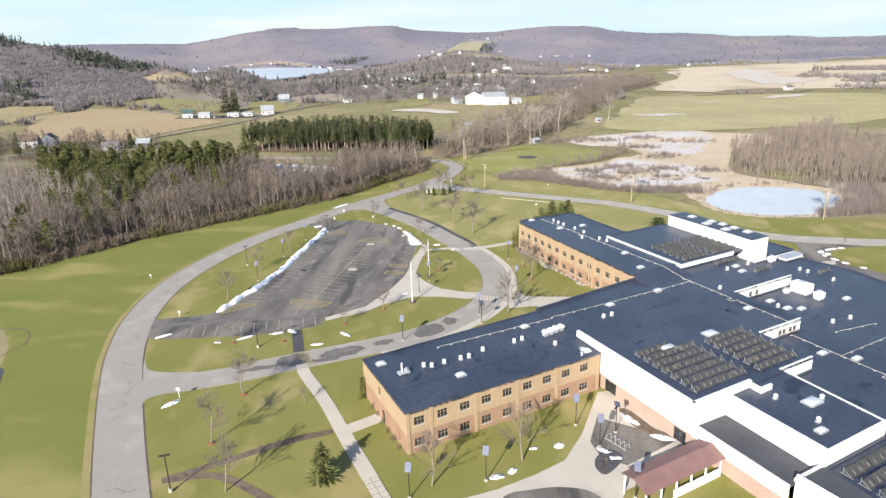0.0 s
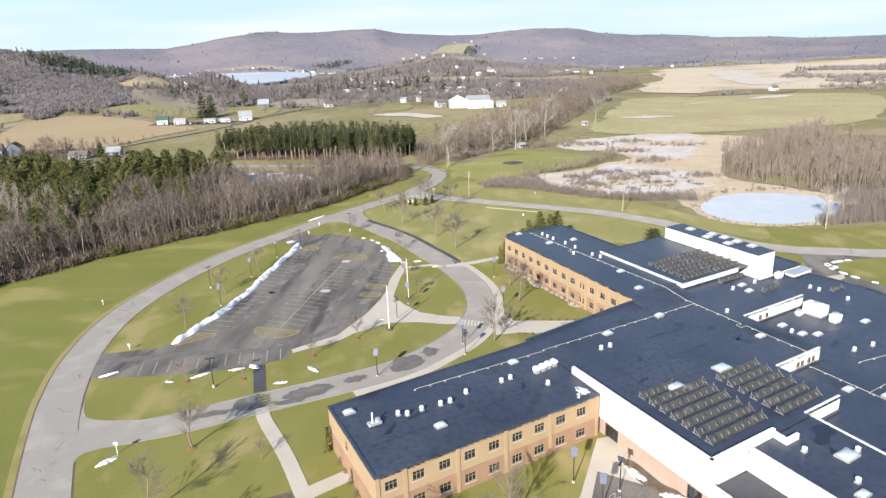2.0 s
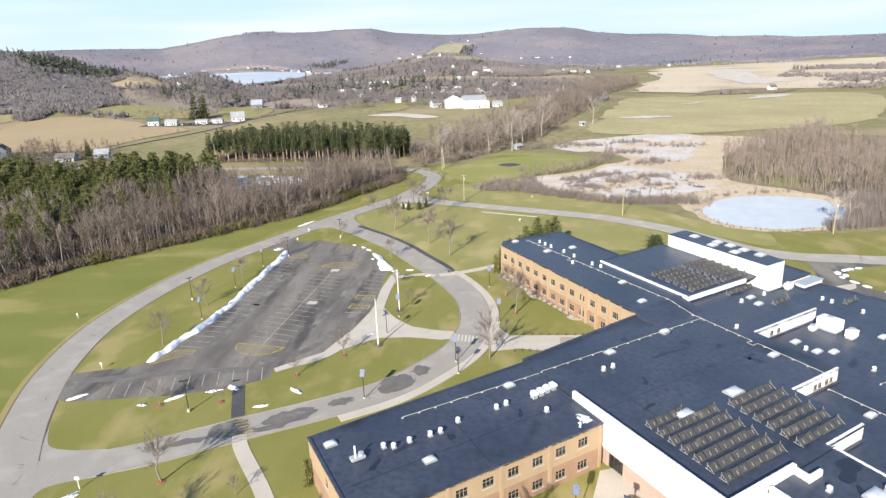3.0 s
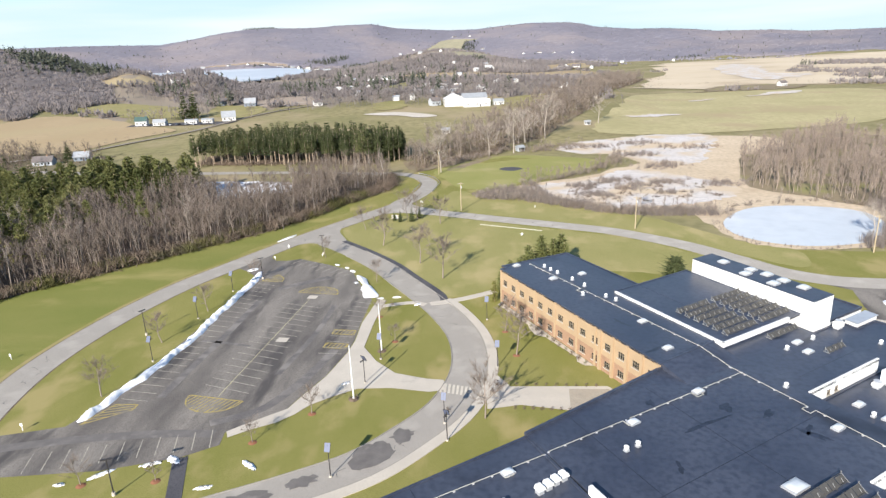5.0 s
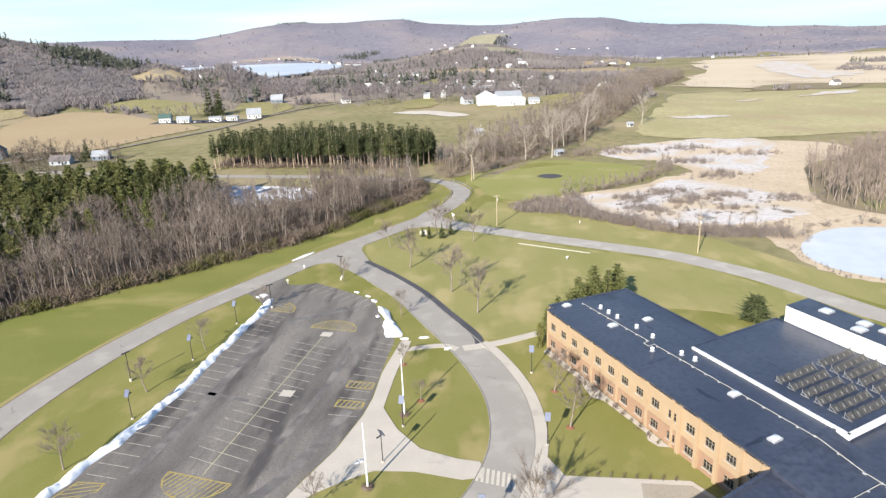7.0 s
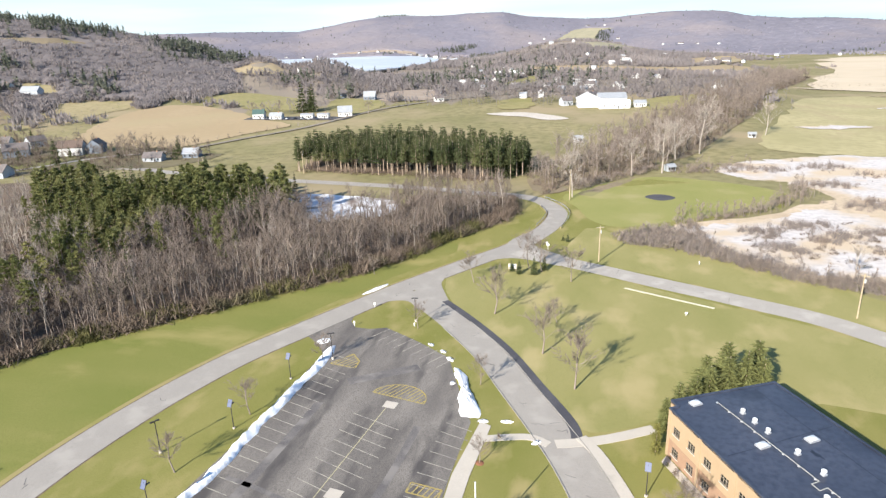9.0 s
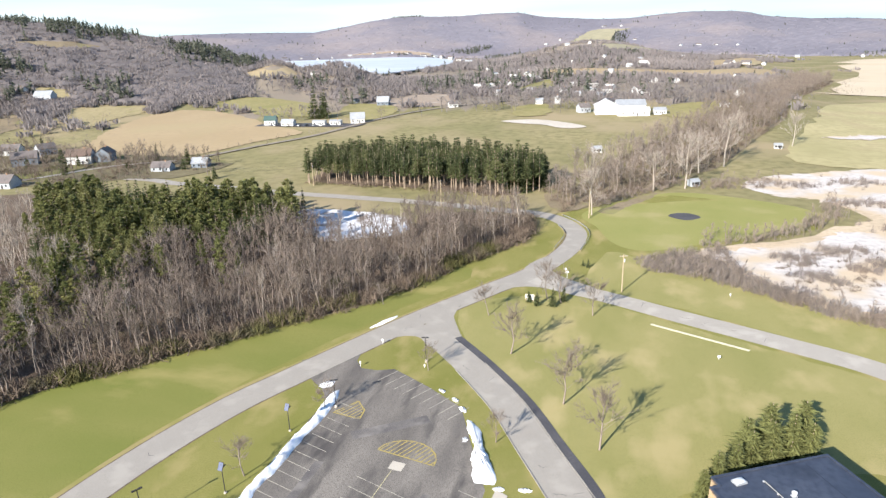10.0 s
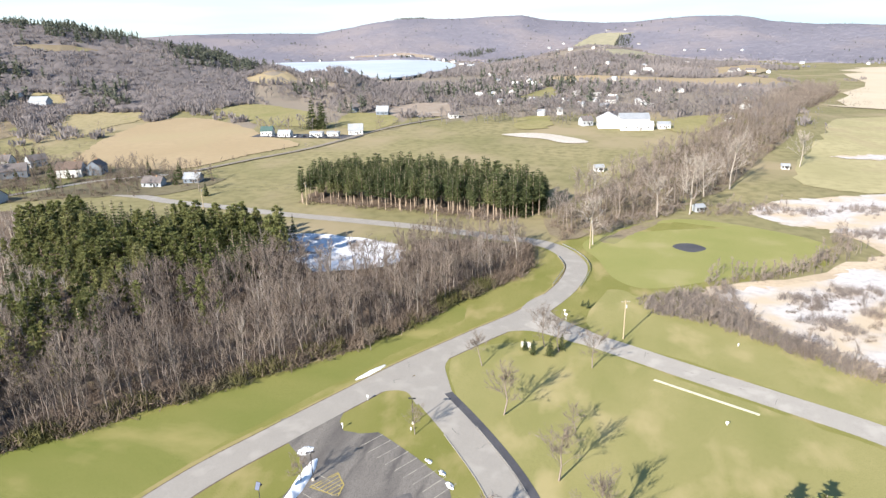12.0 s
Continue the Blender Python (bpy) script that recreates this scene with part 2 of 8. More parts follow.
def spline(pts, per=8, closed=False):
    """A smooth line through points."""
    p = [Vector((*q, 0)) for q in pts]
    n = len(p)
    out = []
    for i in range(n if closed else n - 1):
        a, b, c, d = (p[(i + k) % n] if closed else p[min(max(i + k, 0), n - 1)] for k in (-1, 0, 1, 2))
        for s in range(per):
            t = s / per
            out.append(0.5 * ((2 * b) + (c - a) * t + (2 * a - 5 * b + 4 * c - d) * t * t + (3 * b - a - 3 * c + d) * t ** 3))
    if not closed:
        out.append(p[-1])
    return [(q.x, q.y) for q in out]


def smooth01(x, a, b):
    t = np.clip((np.asarray(x, float) - a) / (b - a), 0, 1)
    return t * t * (3 - 2 * t)


# ---- the lie of the land ----
FAR_AZ = [-180, -120, -75, -58, -48, -36, -32, -28.8, -25.6, -23, -21, -19, -17.5, -13.5, -11.2, -8.5, -7, -6.3, -4.1, -2, 0.4, 3, 5, 8, 10.5, 13.3, 15.8, 17.7, 19.8, 23.8, 26, 29, 45, 75, 120, 180]
FAR_H = [90, 90, 60, 60, 90, 128, 130, 128, 123, 146, 168, 182, 185, 181, 188, 189, 170, 163, 153, 144, 143, 156, 162, 157, 140, 123, 118, 110, 95, 89, 77, 75, 78, 100, 100, 90]
NEAR_AZ = [-180, -110, -80, -62, -55, -48, -45.8, -42.3, -40.5, -37.8, -35.8, -33.8, -31.8, -29.5, -27.5, -26]
NEAR_H = [0, 40, 90, 105, 104, 98, 97, 92, 83, 75, 66, 56, 45, 31, 12, 0]


def land(x, y):
    """Height of the ground."""
    x, y = np.asarray(x, float), np.asarray(y, float)
    r, az = np.hypot(x, y), np.degrees(np.arctan2(x, y))
    west = 1 - smooth01(x - 0.16 * (y - 300), 20, 150)
    h = west * 12.0 * smooth01(y - 0.1 * x, 330, 700)
    h = h + np.interp(az, NEAR_AZ, NEAR_H) * smooth01(r, 700, 1180) * (1 - smooth01(r, 1450, 2300))
    h = h + 30 * np.exp(-((az + 23.2) / 2.6) ** 2) * np.exp(-((r - 1020) / 150) ** 2)
    h = h + 24 * np.exp(-((az + 27.5) / 2.2) ** 2) * np.exp(-((r - 1050) / 150) ** 2)
    h = h + (np.interp(az, FAR_AZ, FAR_H) - 6) * smooth01(r, 2350, 3500)
    h = h + 46 * np.exp(-((az + 2.5) / 5.5) ** 2) * smooth01(r, 900, 1900) * (1 - smooth01(r, 1900, 2600))
    roll = 3.5 * np.sin(x * 0.011 + 1.3) * np.cos(y * 0.009) + 9 * np.sin(x * 0.0031 + y * 0.0017) + 7 * np.cos(y * 0.0043 - x * 0.0019)
    h = h + 0.4 * roll * smooth01(r, 1500, 2300) * (1 - smooth01(r, 2800, 3500))
    # the lake lies in a level basin
    basin = np.exp(-((az + 21.5) / 8.8) ** 6 - ((r - 1760) / 640) ** 6)
    return h * (1 - basin) + 19.0 * basin


def drape(name, outline, material, lift=0.05, step=0.0, per=6, wobble=0.0, smooth=True, label="", category="", seed=1):
    """A sheet that lies on the land inside an outline."""
    rnd = random.Random(seed)
    pts = spline(outline, per, True) if smooth else outline
    if wobble:
        pts = [(x + rnd.uniform(-wobble, wobble), y + rnd.uniform(-wobble, wobble)) for x, y in pts]
    bm = bmesh.new()
    bm.faces.new([bm.verts.new((x, y, 0)) for x, y in pts])
    bm.normal_update()
    if step:
        xs, ys = [p[0] for p in pts], [p[1] for p in pts]
        for axis, lo, hi in ((0, min(xs), max(xs)), (1, min(ys), max(ys))):
            k = math.floor(lo / step) + 1
            while k * step < hi:
                co, no = [0, 0, 0], [0, 0, 0]
                co[axis], no[axis] = k * step, 1
                bmesh.ops.bisect_plane(bm, geom=bm.verts[:] + bm.edges[:] + bm.faces[:], plane_co=co, plane_no=no)
                k += 1
    bm.normal_update()
    bmesh.ops.triangulate(bm, faces=bm.faces[:], quad_method="BEAUTY", ngon_method="EAR_CLIP")
    for v in bm.verts:
        v.co.z = float(land(v.co.x, v.co.y)) + lift
    for f in bm.faces:
        f.normal_update()
        if f.normal.z < 0:
            f.normal_flip()
    me = bpy.data.meshes.new(name)
    bm.to_mesh(me)
    bm.free()
    me.materials.append(material)
    return tagged(new(name, me), label, category, kind="structure")


def ribbon(name, pts, width, material, lift, label="", category="", shift=0.0, per=8, thick=0.0, on_land=False):
    """A strip along a line; thick gives it sides."""
    line = spline(pts, per)
    bm = bmesh.new()
    rows = []
    for i, (x, y) in enumerate(line):
        a, b = line[max(i - 1, 0)], line[min(i + 1, len(line) - 1)]
        d = Vector((b[0] - a[0], b[1] - a[1])).normalized()
        nx, ny = -d.y, d.x
        z = (float(land(x, y)) if on_land else 0.0) + lift
        row = [bm.verts.new((x + nx * (shift + s * width / 2), y + ny * (shift + s * width / 2), z)) for s in (1, -1)]
        if thick:
            row += [bm.verts.new((v.co.x, v.co.y, z - thick)) for v in row]
        rows.append(row)
    for a, b in zip(rows, rows[1:]):
        bm.faces.new((a[0], a[1], b[1], b[0]))
        if thick:
            bm.faces.new((a[2], a[0], b[0], b[2]))
            bm.faces.new((a[1], a[3], b[3], b[1]))
    if thick:
        for r in (rows[0], rows[-1]):
            bm.faces.new((r[0], r[1], r[3], r[2]))
    me = bpy.data.meshes.new(name)
    bmesh.ops.recalc_face_normals(bm, faces=bm.faces[:])
    bm.to_mesh(me)
    bm.free()
    me.materials.append(material)
    return tagged(new(name, me), label, category, kind="structure")


# ---- ground ----
def wooded_from(deg):
    west = 1 - smooth01(deg, -31, -24)
    return west * (768 + 24 * np.sin(deg * 0.9) + 18 * np.sin(deg * 2.3)) + (1 - west) * (2330 + 90 * np.sin(deg * 0.7) + 60 * np.sin(deg * 1.9))


def land_cover(x, y):
    """How far the ground is wooded hill, and how far brushy valley floor (0 to 1)."""
    r, az = np.hypot(x, y), np.degrees(np.arctan2(x, y))
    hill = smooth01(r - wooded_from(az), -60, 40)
    near = 640 + 26 * np.sin(az * 1.1) + 14 * np.sin(az * 3.7)
    valley = smooth01(r - near, -40, 50) * smooth01(az, -33, -29) * (1 - smooth01(az + (r - 640) / 240, 9, 13))
    return hill, valley


def ground_material():
    """Meadow, brushy valley and haze-tinted woodland floor, run into one another by the land cover."""
    m = surface("meadow", (0.21, 0.19, 0.09), (0.29, 0.245, 0.13), 0.014, 0.95, 0.0, 14.0, (0.31, 0.25, 0.15), 0.012, 0.5, spec=0.1, fine_amount=0.25)
    n, l = m.node_tree.nodes, m.node_tree.links
    bsdf = n["Principled BSDF"]
    col = bsdf.inputs["Base Color"].links[0].from_socket
    co = n.new("ShaderNodeTexCoord")
    # the hill floor's bluish purple is painted haze, toned to the hill woods
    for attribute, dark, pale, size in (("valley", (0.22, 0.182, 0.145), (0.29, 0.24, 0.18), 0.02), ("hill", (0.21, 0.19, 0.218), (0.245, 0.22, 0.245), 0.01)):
        t = n.new("ShaderNodeTexNoise")
        t.inputs["Scale"].default_value, t.inputs["Detail"].default_value = size, 6.0
        l.new(co.outputs["Object"], t.inputs[0])
        floor = n.new("ShaderNodeMix")
        floor.data_type = "RGBA"
        floor.inputs[6].default_value, floor.inputs[7].default_value = (*dark, 1), (*pale, 1)
        l.new(t.outputs[0], floor.inputs[0])
        at_ = n.new("ShaderNodeAttribute")
        at_.attribute_name = attribute
        ragged = n.new("ShaderNodeMath")
        ragged.operation = "ADD"
        l.new(at_.outputs["Fac"], ragged.inputs[0])
        l.new(t.outputs[0], ragged.inputs[1])
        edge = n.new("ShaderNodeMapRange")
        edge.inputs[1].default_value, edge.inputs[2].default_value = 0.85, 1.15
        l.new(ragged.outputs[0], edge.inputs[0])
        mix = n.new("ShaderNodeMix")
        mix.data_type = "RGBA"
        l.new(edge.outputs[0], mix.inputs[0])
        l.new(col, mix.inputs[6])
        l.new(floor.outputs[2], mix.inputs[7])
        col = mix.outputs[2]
    l.new(col, bsdf.inputs["Base Color"])
    return m


def build_ground():
    rings = np.concatenate([[0.0], np.linspace(60, 320, 8), np.linspace(340, 1240, 61), np.linspace(1275, 4700, 70)])
    az = np.radians(np.concatenate([np.linspace(-180, -70, 23)[:-1], np.linspace(-70, 45, 231)[:-1], np.linspace(45, 180, 28)[:-1]]))
    n = len(az)
    v = [(0.0, 0.0, 0.0)]
    for r in rings[1:]:
        x, y = r * np.sin(az), r * np.cos(az)
        v += list(zip(x, y, land(x, y)))
    f = [(0, 1 + (k + 1) % n, 1 + k) for k in range(n)]
    for i in range(len(rings) - 2):
        a, b = 1 + i * n, 1 + (i + 1) * n
        for k in range(n):
            j = (k + 1) % n
            f += [(a + k, a + j, b + j), (a + k, b + j, b + k)]
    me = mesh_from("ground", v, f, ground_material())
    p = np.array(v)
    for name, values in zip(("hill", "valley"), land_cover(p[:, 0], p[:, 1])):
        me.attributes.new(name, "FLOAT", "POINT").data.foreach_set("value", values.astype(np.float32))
    me.polygons.foreach_set("use_smooth", [True] * len(me.polygons))
    return tagged(new("ground", me), "dull yellow-green winter meadow rolling to low wooded hills", "ground", kind="structure")


build_ground()

MAIN = [(-16, -45), (-25, -24), (-34.3, -6), (-43.6, 9.2), (-52.8, 24), (-61.7, 39), (-69.9, 53.6), (-77, 67.7), (-83.4, 85.4), (-86.6, 107), (-84.2, 129.8), (-77.9, 152), (-70, 168.5), (-61.2, 185.6), (-52.9, 201.3), (-40.5, 221.5), (-28.4, 241), (-21, 261.8), (-18.9, 280), (-22.4, 292.2), (-29.6, 302.6), (-41, 308.5), (-60, 311)]
EAST = [(-33, 237.5), (-24, 232), (-14, 227), (-4, 222), (9.2, 214.9), (21.1, 208.9), (31.9, 203.3), (44.6, 196.4), (54.2, 188.2), (64, 178), (72.6, 165.2), (80, 154), (90, 147), (103, 144), (113, 142), (170, 136), (260, 130)]
LOOP = [(-51, 197), (-44, 189.4), (-34.8, 179), (-25, 166.2), (-17.6, 153.5), (-11.4, 142.8), (-6.2, 133), (-1.8, 122), (0, 112), (-0.4, 102), (-3.8, 91.5), (-9.8, 83), (-16.2, 76.3), (-25, 71), (-34, 66.5), (-42.4, 62.3), (-50, 58.3), (-58, 55.3), (-67, 52.5)]
BACK_ROAD = [(-420, 330), (-330, 345), (-258, 346), (-226.7, 338.5), (-190, 333), (-156, 327), (-126, 323.5), (-98, 320), (-80, 317), (-58, 312)]
LOT_EDGE = [(-81, 83.5), (-67.5, 87), (-65.4, 94), (-63, 106), (-61.2, 124.6), (-60.2, 140), (-59.6, 160), (-62.3, 163.7), (-67.0, 167.5), (-72, 174), (-66, 180), (-61.5, 184), (-60.3, 180), (-59.8, 176.4), (-57.6, 173.5), (-53.9, 173.3), (-50.5, 174.6), (-46.3, 172.1), (-41, 168.8), (-33, 163), (-27.4, 149), (-24, 141), (-24.3, 127), (-24.2, 118), (-24.8, 112.5), (-27, 103), (-29.9, 95.5), (-31.2, 91.6), (-34.5, 89), (-37.5, 86.6), (-39.4, 84.9), (-39, 81.5), (-44, 78.3), (-55, 75.2), (-73.5, 73.4), (-79, 75.5)]

drape("lawn", [(-14, -60), (-60, -40), (-88, 20), (-104, 70), (-146, 105), (-134, 140), (-107, 165), (-92, 183), (-72, 204), (-52, 241), (-35, 275), (-36, 300), (-20, 316), (6, 343), (30, 351), (67, 328), (62, 300), (24, 272), (14, 261), (17, 247), (46, 225), (64, 208), (78, 182), (92, 172), (130, 168), (200, 160), (220, 60), (120, -40), (60, -70)], LAWN, 0.012, per=5, wobble=0.5, label="mown yellow-green winter lawn around the school", category="lawn")
PALE_LAWN = surface("pale_lawn", (0.25, 0.236, 0.085), (0.325, 0.285, 0.12), 0.07, 0.95, 0.0, 120.0, (0.36, 0.3, 0.142), 0.09, 0.52, spec=0.1, fine_amount=0.32, stretch=(1.0, 0.55, 1.0))
GREEN_LAWN = surface("green_lawn", (0.165, 0.18, 0.045), (0.228, 0.215, 0.068), 0.06, 0.95, 0.0, 150.0, (0.275, 0.24, 0.09), 0.07, 0.53, spec=0.1, fine_amount=0.32, stretch=(0.5, 1.0, 1.0))
drape("lawn", [(-44, 208), (-34, 219), (-14, 222), (9, 210), (31, 198), (50, 186), (68, 166), (76, 152), (66, 146), (40, 158), (14, 152), (-4, 142), (-14, 157), (-27, 177), (-38, 191)], PALE_LAWN, 0.02, per=5, wobble=0.5, label="pale winter lawn between the drive and service road", category="lawn")
drape("lawn", [(-8, 262), (2, 258), (17, 247), (46, 225), (64, 208), (80, 182), (92, 172), (86, 158), (62, 185), (42, 201), (12, 219), (-12, 232)], PALE_LAWN, 0.02, per=5, wobble=0.5, label="pale rough grass between the service road and marsh", category="lawn")
drape("lawn", [(-48, -30), (-84, 20), (-102, 68), (-140, 106), (-130, 140), (-105, 164), (-91, 181), (-72, 203), (-53, 238), (-47, 232), (-59, 206), (-75, 173), (-87, 140), (-91, 107), (-87, 85), (-79, 66), (-65, 38), (-48, 8), (-32, -24)], GREEN_LAWN, 0.02, per=5, wobble=0.6, label="greener mown grass between road and wood", category="lawn")
ribbon("road", [(-16, -45), (-5, -68), (10, -110), (30, -200)], 6.9, ROAD, 0.05, "pale worn asphalt access road", "road")
ribbon("road", MAIN, 7.2, ROAD, 0.05, "pale worn asphalt access road", "road")
ribbon("road", EAST, 7.4, surface("pale_asphalt", (0.4, 0.362, 0.312), (0.37, 0.334, 0.29), 0.25, 0.9, 0.0, 40.0, (0.42, 0.38, 0.33), 0.2, 0.52, spec=0.2, fine_amount=0.3), 0.046, "pale worn asphalt service road", "road")
ribbon("road", LOOP, 6.8, ROAD, 0.042, "pale asphalt bus loop drive", "road")
ribbon("road", BACK_ROAD, 7.0, ROAD, 0.12, "grey country road beyond the pines", "road", on_land=True)
drape("parking_lot", LOT_EDGE, LOT, 0.034, smooth=False, label="dark patched asphalt parking lot", category="parking lot")

# ---- the school: plan axes along the near wing (a) and along the far wing (b) ----
AX, AY = radians(33), radians(117)
SCHOOL = (-13.7, 34.1)


def at(a, b):
    return (SCHOOL[0] + a * math.cos(AX) + b * math.cos(AY), SCHOOL[1] + a * math.sin(AX) + b * math.sin(AY))


def block(name, corners, z0, z1, material, parent, label=""):
    bm = bmesh.new()
    add_prism(bm, [at(a, b) for a, b in corners], z0, z1)
    return part(name, bm, material, parent, label)


def wall(name, p0, p1, z0, z1, material, parent, openings=(), thick=0.35, label=""):
    """A wall from p0 to p1 (outside to the right) with openings (s0, s1, z0, z1) cut through."""
    d = Vector((p1[0] - p0[0], p1[1] - p0[1], 0))
    length = d.length
    d.normalize()
    m = Matrix(((d.x, -d.y, 0, p0[0]), (d.y, d.x, 0, p0[1]), (0, 0, 1, 0), (0, 0, 0, 1)))
    bm = bmesh.new()
    pierced(bm, m, 0.0, length, z0, z1, openings, thick)
    return part(name, bm, material, parent, label), m


def pierced(bm, m, s_lo, s_hi, z0, z1, openings, thick):
    """An upright slab in one piece, with openings."""
    ss = sorted({s_lo, s_hi, *(s for o in openings for s in o[:2] if s_lo < s < s_hi)})
    zs = sorted({z0, z1, *(z for o in openings for z in o[2:] if z0 < z < z1)})

    def solid(i, j):
        if not (0 <= i < len(ss) - 1 and 0 <= j < len(zs) - 1):
            return False
        s, z = (ss[i] + ss[i + 1]) / 2, (zs[j] + zs[j + 1]) / 2
        return not any(o[0] < s < o[1] and o[2] < z < o[3] for o in openings)

    made = {}

    def vert(i, j, k):
        if (i, j, k) not in made:
            made[i, j, k] = bm.verts.new(m @ Vector((ss[i], thick * k, zs[j])))
        return made[i, j, k]

    for i in range(len(ss) - 1):
        for j in range(len(zs) - 1):
            if not solid(i, j):
                continue
            for k in (0, 1):
                bm.faces.new([vert(*c, k) for c in ((i, j), (i + 1, j), (i + 1, j + 1), (i, j + 1))])
            for ni, nj, c, d2 in ((i - 1, j, (i, j), (i, j + 1)), (i + 1, j, (i + 1, j), (i + 1, j + 1)), (i, j - 1, (i, j), (i + 1, j)), (i, j + 1, (i, j + 1), (i + 1, j + 1))):
                if not solid(ni, nj):
                    bm.faces.new((vert(*c, 0), vert(*d2, 0), vert(*d2, 1), vert(*c, 1)))


def window_meshes(w, h, bars=2):
    bm = bmesh.new()
    t = 0.05
    lights = []
    for k in range(bars + 1):
        x0 = -w / 2 + w * k / (bars + 1) + (t if k == 0 else 0.03)
        x1 = -w / 2 + w * (k + 1) / (bars + 1) - (t if k == bars else 0.03)
        lights += [(x0, x1, t, h * 0.6), (x0, x1, h * 0.6 + 0.04, h - t)]
    pierced(bm, Matrix.Translation((0, 0.1, 0)), -w / 2, w / 2, 0, h, lights, 0.1)
    frame_me = bpy.data.meshes.new("window")
    bm.to_mesh(frame_me)
    bm.free()
    frame_me.materials.append(FRAME)
    bm = bmesh.new()
    add_box(bm, -w / 2 + 0.03, 0.14, 0.03, w / 2 - 0.03, 0.16, h - 0.03)
    pane_me = bpy.data.meshes.new("pane")
    bm.to_mesh(pane_me)
    bm.free()
    pane_me.materials.append(GLASS)
    bm = bmesh.new()
    add_box(bm, -w / 2 - 0.12, -0.1, -0.12, w / 2 + 0.12, 0.22, 0.0)
    sill_me = bpy.data.meshes.new("sill")
    bm.to_mesh(sill_me)
    bm.free()
    sill_me.materials.append(SILL)
    return frame_me, pane_me, sill_me


SILL = surface("stone_sill", (0.55, 0.5, 0.42), (0.48, 0.43, 0.36), 0.6, 0.8)
WIN = window_meshes(1.75, 1.35)


def put_window(m, s, z, parent, meshes=WIN):
    ob = new("window", meshes[0])
    ob.matrix_basis = m @ Matrix.Translation((s, 0, z))
    under_keep(ob, parent)
    for name, me in (("pane", meshes[1]), ("sill", meshes[2])):
        p = new(name, me)
        p.parent = ob


def under_keep(ob, parent):
    ob.parent = parent
    ob.matrix_parent_inverse = world_of(parent).inverted()


def roof_slab(name, corners, z, parent, material=None, parapet=0.25, edge=None, thick=0.4):
    """A flat roof over plan corners with a low edge round it."""
    bm = bmesh.new()
    add_prism(bm, [at(a, b) for a, b in corners], z - thick, z)
    slab = part(name, bm, material or MEMBRANE, parent)
    if parapet:
        bm = bmesh.new()
        pts = [Vector(at(a, b)) for a, b in corners]
        n = len(pts)
        area = sum(pts[i].x * pts[(i + 1) % n].y - pts[(i + 1) % n].x * pts[i].y for i in range(n))
        sign = 1 if area > 0 else -1
        for i in range(n):
            p, q = pts[i], pts[(i + 1) % n]
            d = (q - p).normalized()
            nin = Vector((-d.y, d.x)) * sign * 0.32
            nout = Vector((-d.y, d.x)) * sign * -0.06
            c = [p + nout - d * 0.06, q + nout + d * 0.06, q + nin + d * 0.06, p + nin - d * 0.06]
            add_prism(bm, [(v.x, v.y) for v in c], z - 0.12, z + parapet + 0.002 * i)
        part("coping", bm, edge or MEMBRANE, parent)
    return slab


# --- near wing: two storeys of brick, nine windows a row ---
near = base("school_wing", *at(18, 10), 0, "two-storey tan brick school wing with dark flat roof", "school building")
NEAR = [(0, 0), (37.4, -0.3), (37.4, 20.7), (-0.9, 19.7)]


def brick_side(parent, p0, p1, top, windows, ribs=(), split=3.25, rib_proud=0.1):
    ops_low = [(s - 0.87, s + 0.87, 0.95, 2.3) for s in windows]
    ops_up = [(s - 0.87, s + 0.87, 4.55, 5.9) for s in windows]
    lower, m = wall("lower_wall", p0, p1, 0, split, BROWN_BRICK, parent, ops_low)
    wall("upper_wall", p0, p1, split, top, BRICK, parent, ops_up)
    for s in windows:
        put_window(m, s, 0.95, parent)
        put_window(m, s, 4.55, parent)
    for s in ribs:
        bm = bmesh.new()
        add_box(bm, s - 0.28, -rib_proud, 0, s + 0.28, 0.02, top - 0.05, m)
        part("pilaster", bm, BRICK, parent)
    return m


NC = [at(*c) for c in NEAR]
brick_side(near, NC[0], NC[1], 6.9, [2.2 + 3.95 * k for k in range(9)], [0.3, 4.2, 12.1, 20.0, 27.9, 36.9])
wall("lower_wall", NC[3], NC[0], 0, 3.25, BROWN_BRICK, near, [(9.0, 10.2, 0.0, 2.2), (16.2, 17.0, 0.9, 2.2)])
wside, mw = wall("upper_wall", NC[3], NC[0], 3.25, 6.9, BRICK, near, [(7.6, 8.6, 4.4, 5.8)])
NARROW = window_meshes(1.0, 1.4, 0)
put_window(mw, 8.1, 4.4, near, NARROW)
bm = bmesh.new()
add_box(bm, 9.0, 0.1, 0.0, 10.2, 0.18, 2.2, mw)
door = part("door", bm, DARK_METAL, near, "dark metal door")
wall("back_wall", NC[2], NC[3], 0, 6.9, BRICK, near)
roof_slab("roof", NEAR, 7.0, near, parapet=0.12)

# --- far wing ---
far = base("school_wing", *at(77, 50), 0, "long two-storey tan brick wing with dark flat roof", "school building")
FARW = [(66, 23.3), (87.5, 24), (87.0, 76.6), (68.0, 78.2), (68.0, 76.4), (66.6, 76.5)]
FC = [at(*c) for c in FARW]
length = (Vector(FC[0]) - Vector(FC[5])).length
win = [2.2 + 3.78 * k for k in range(14)]
brick_side(far, FC[5], FC[0], 8.0, win, [0.3, 7.9, 15.5, 23.0, 30.6, 36.4], rib_proud=0.12)
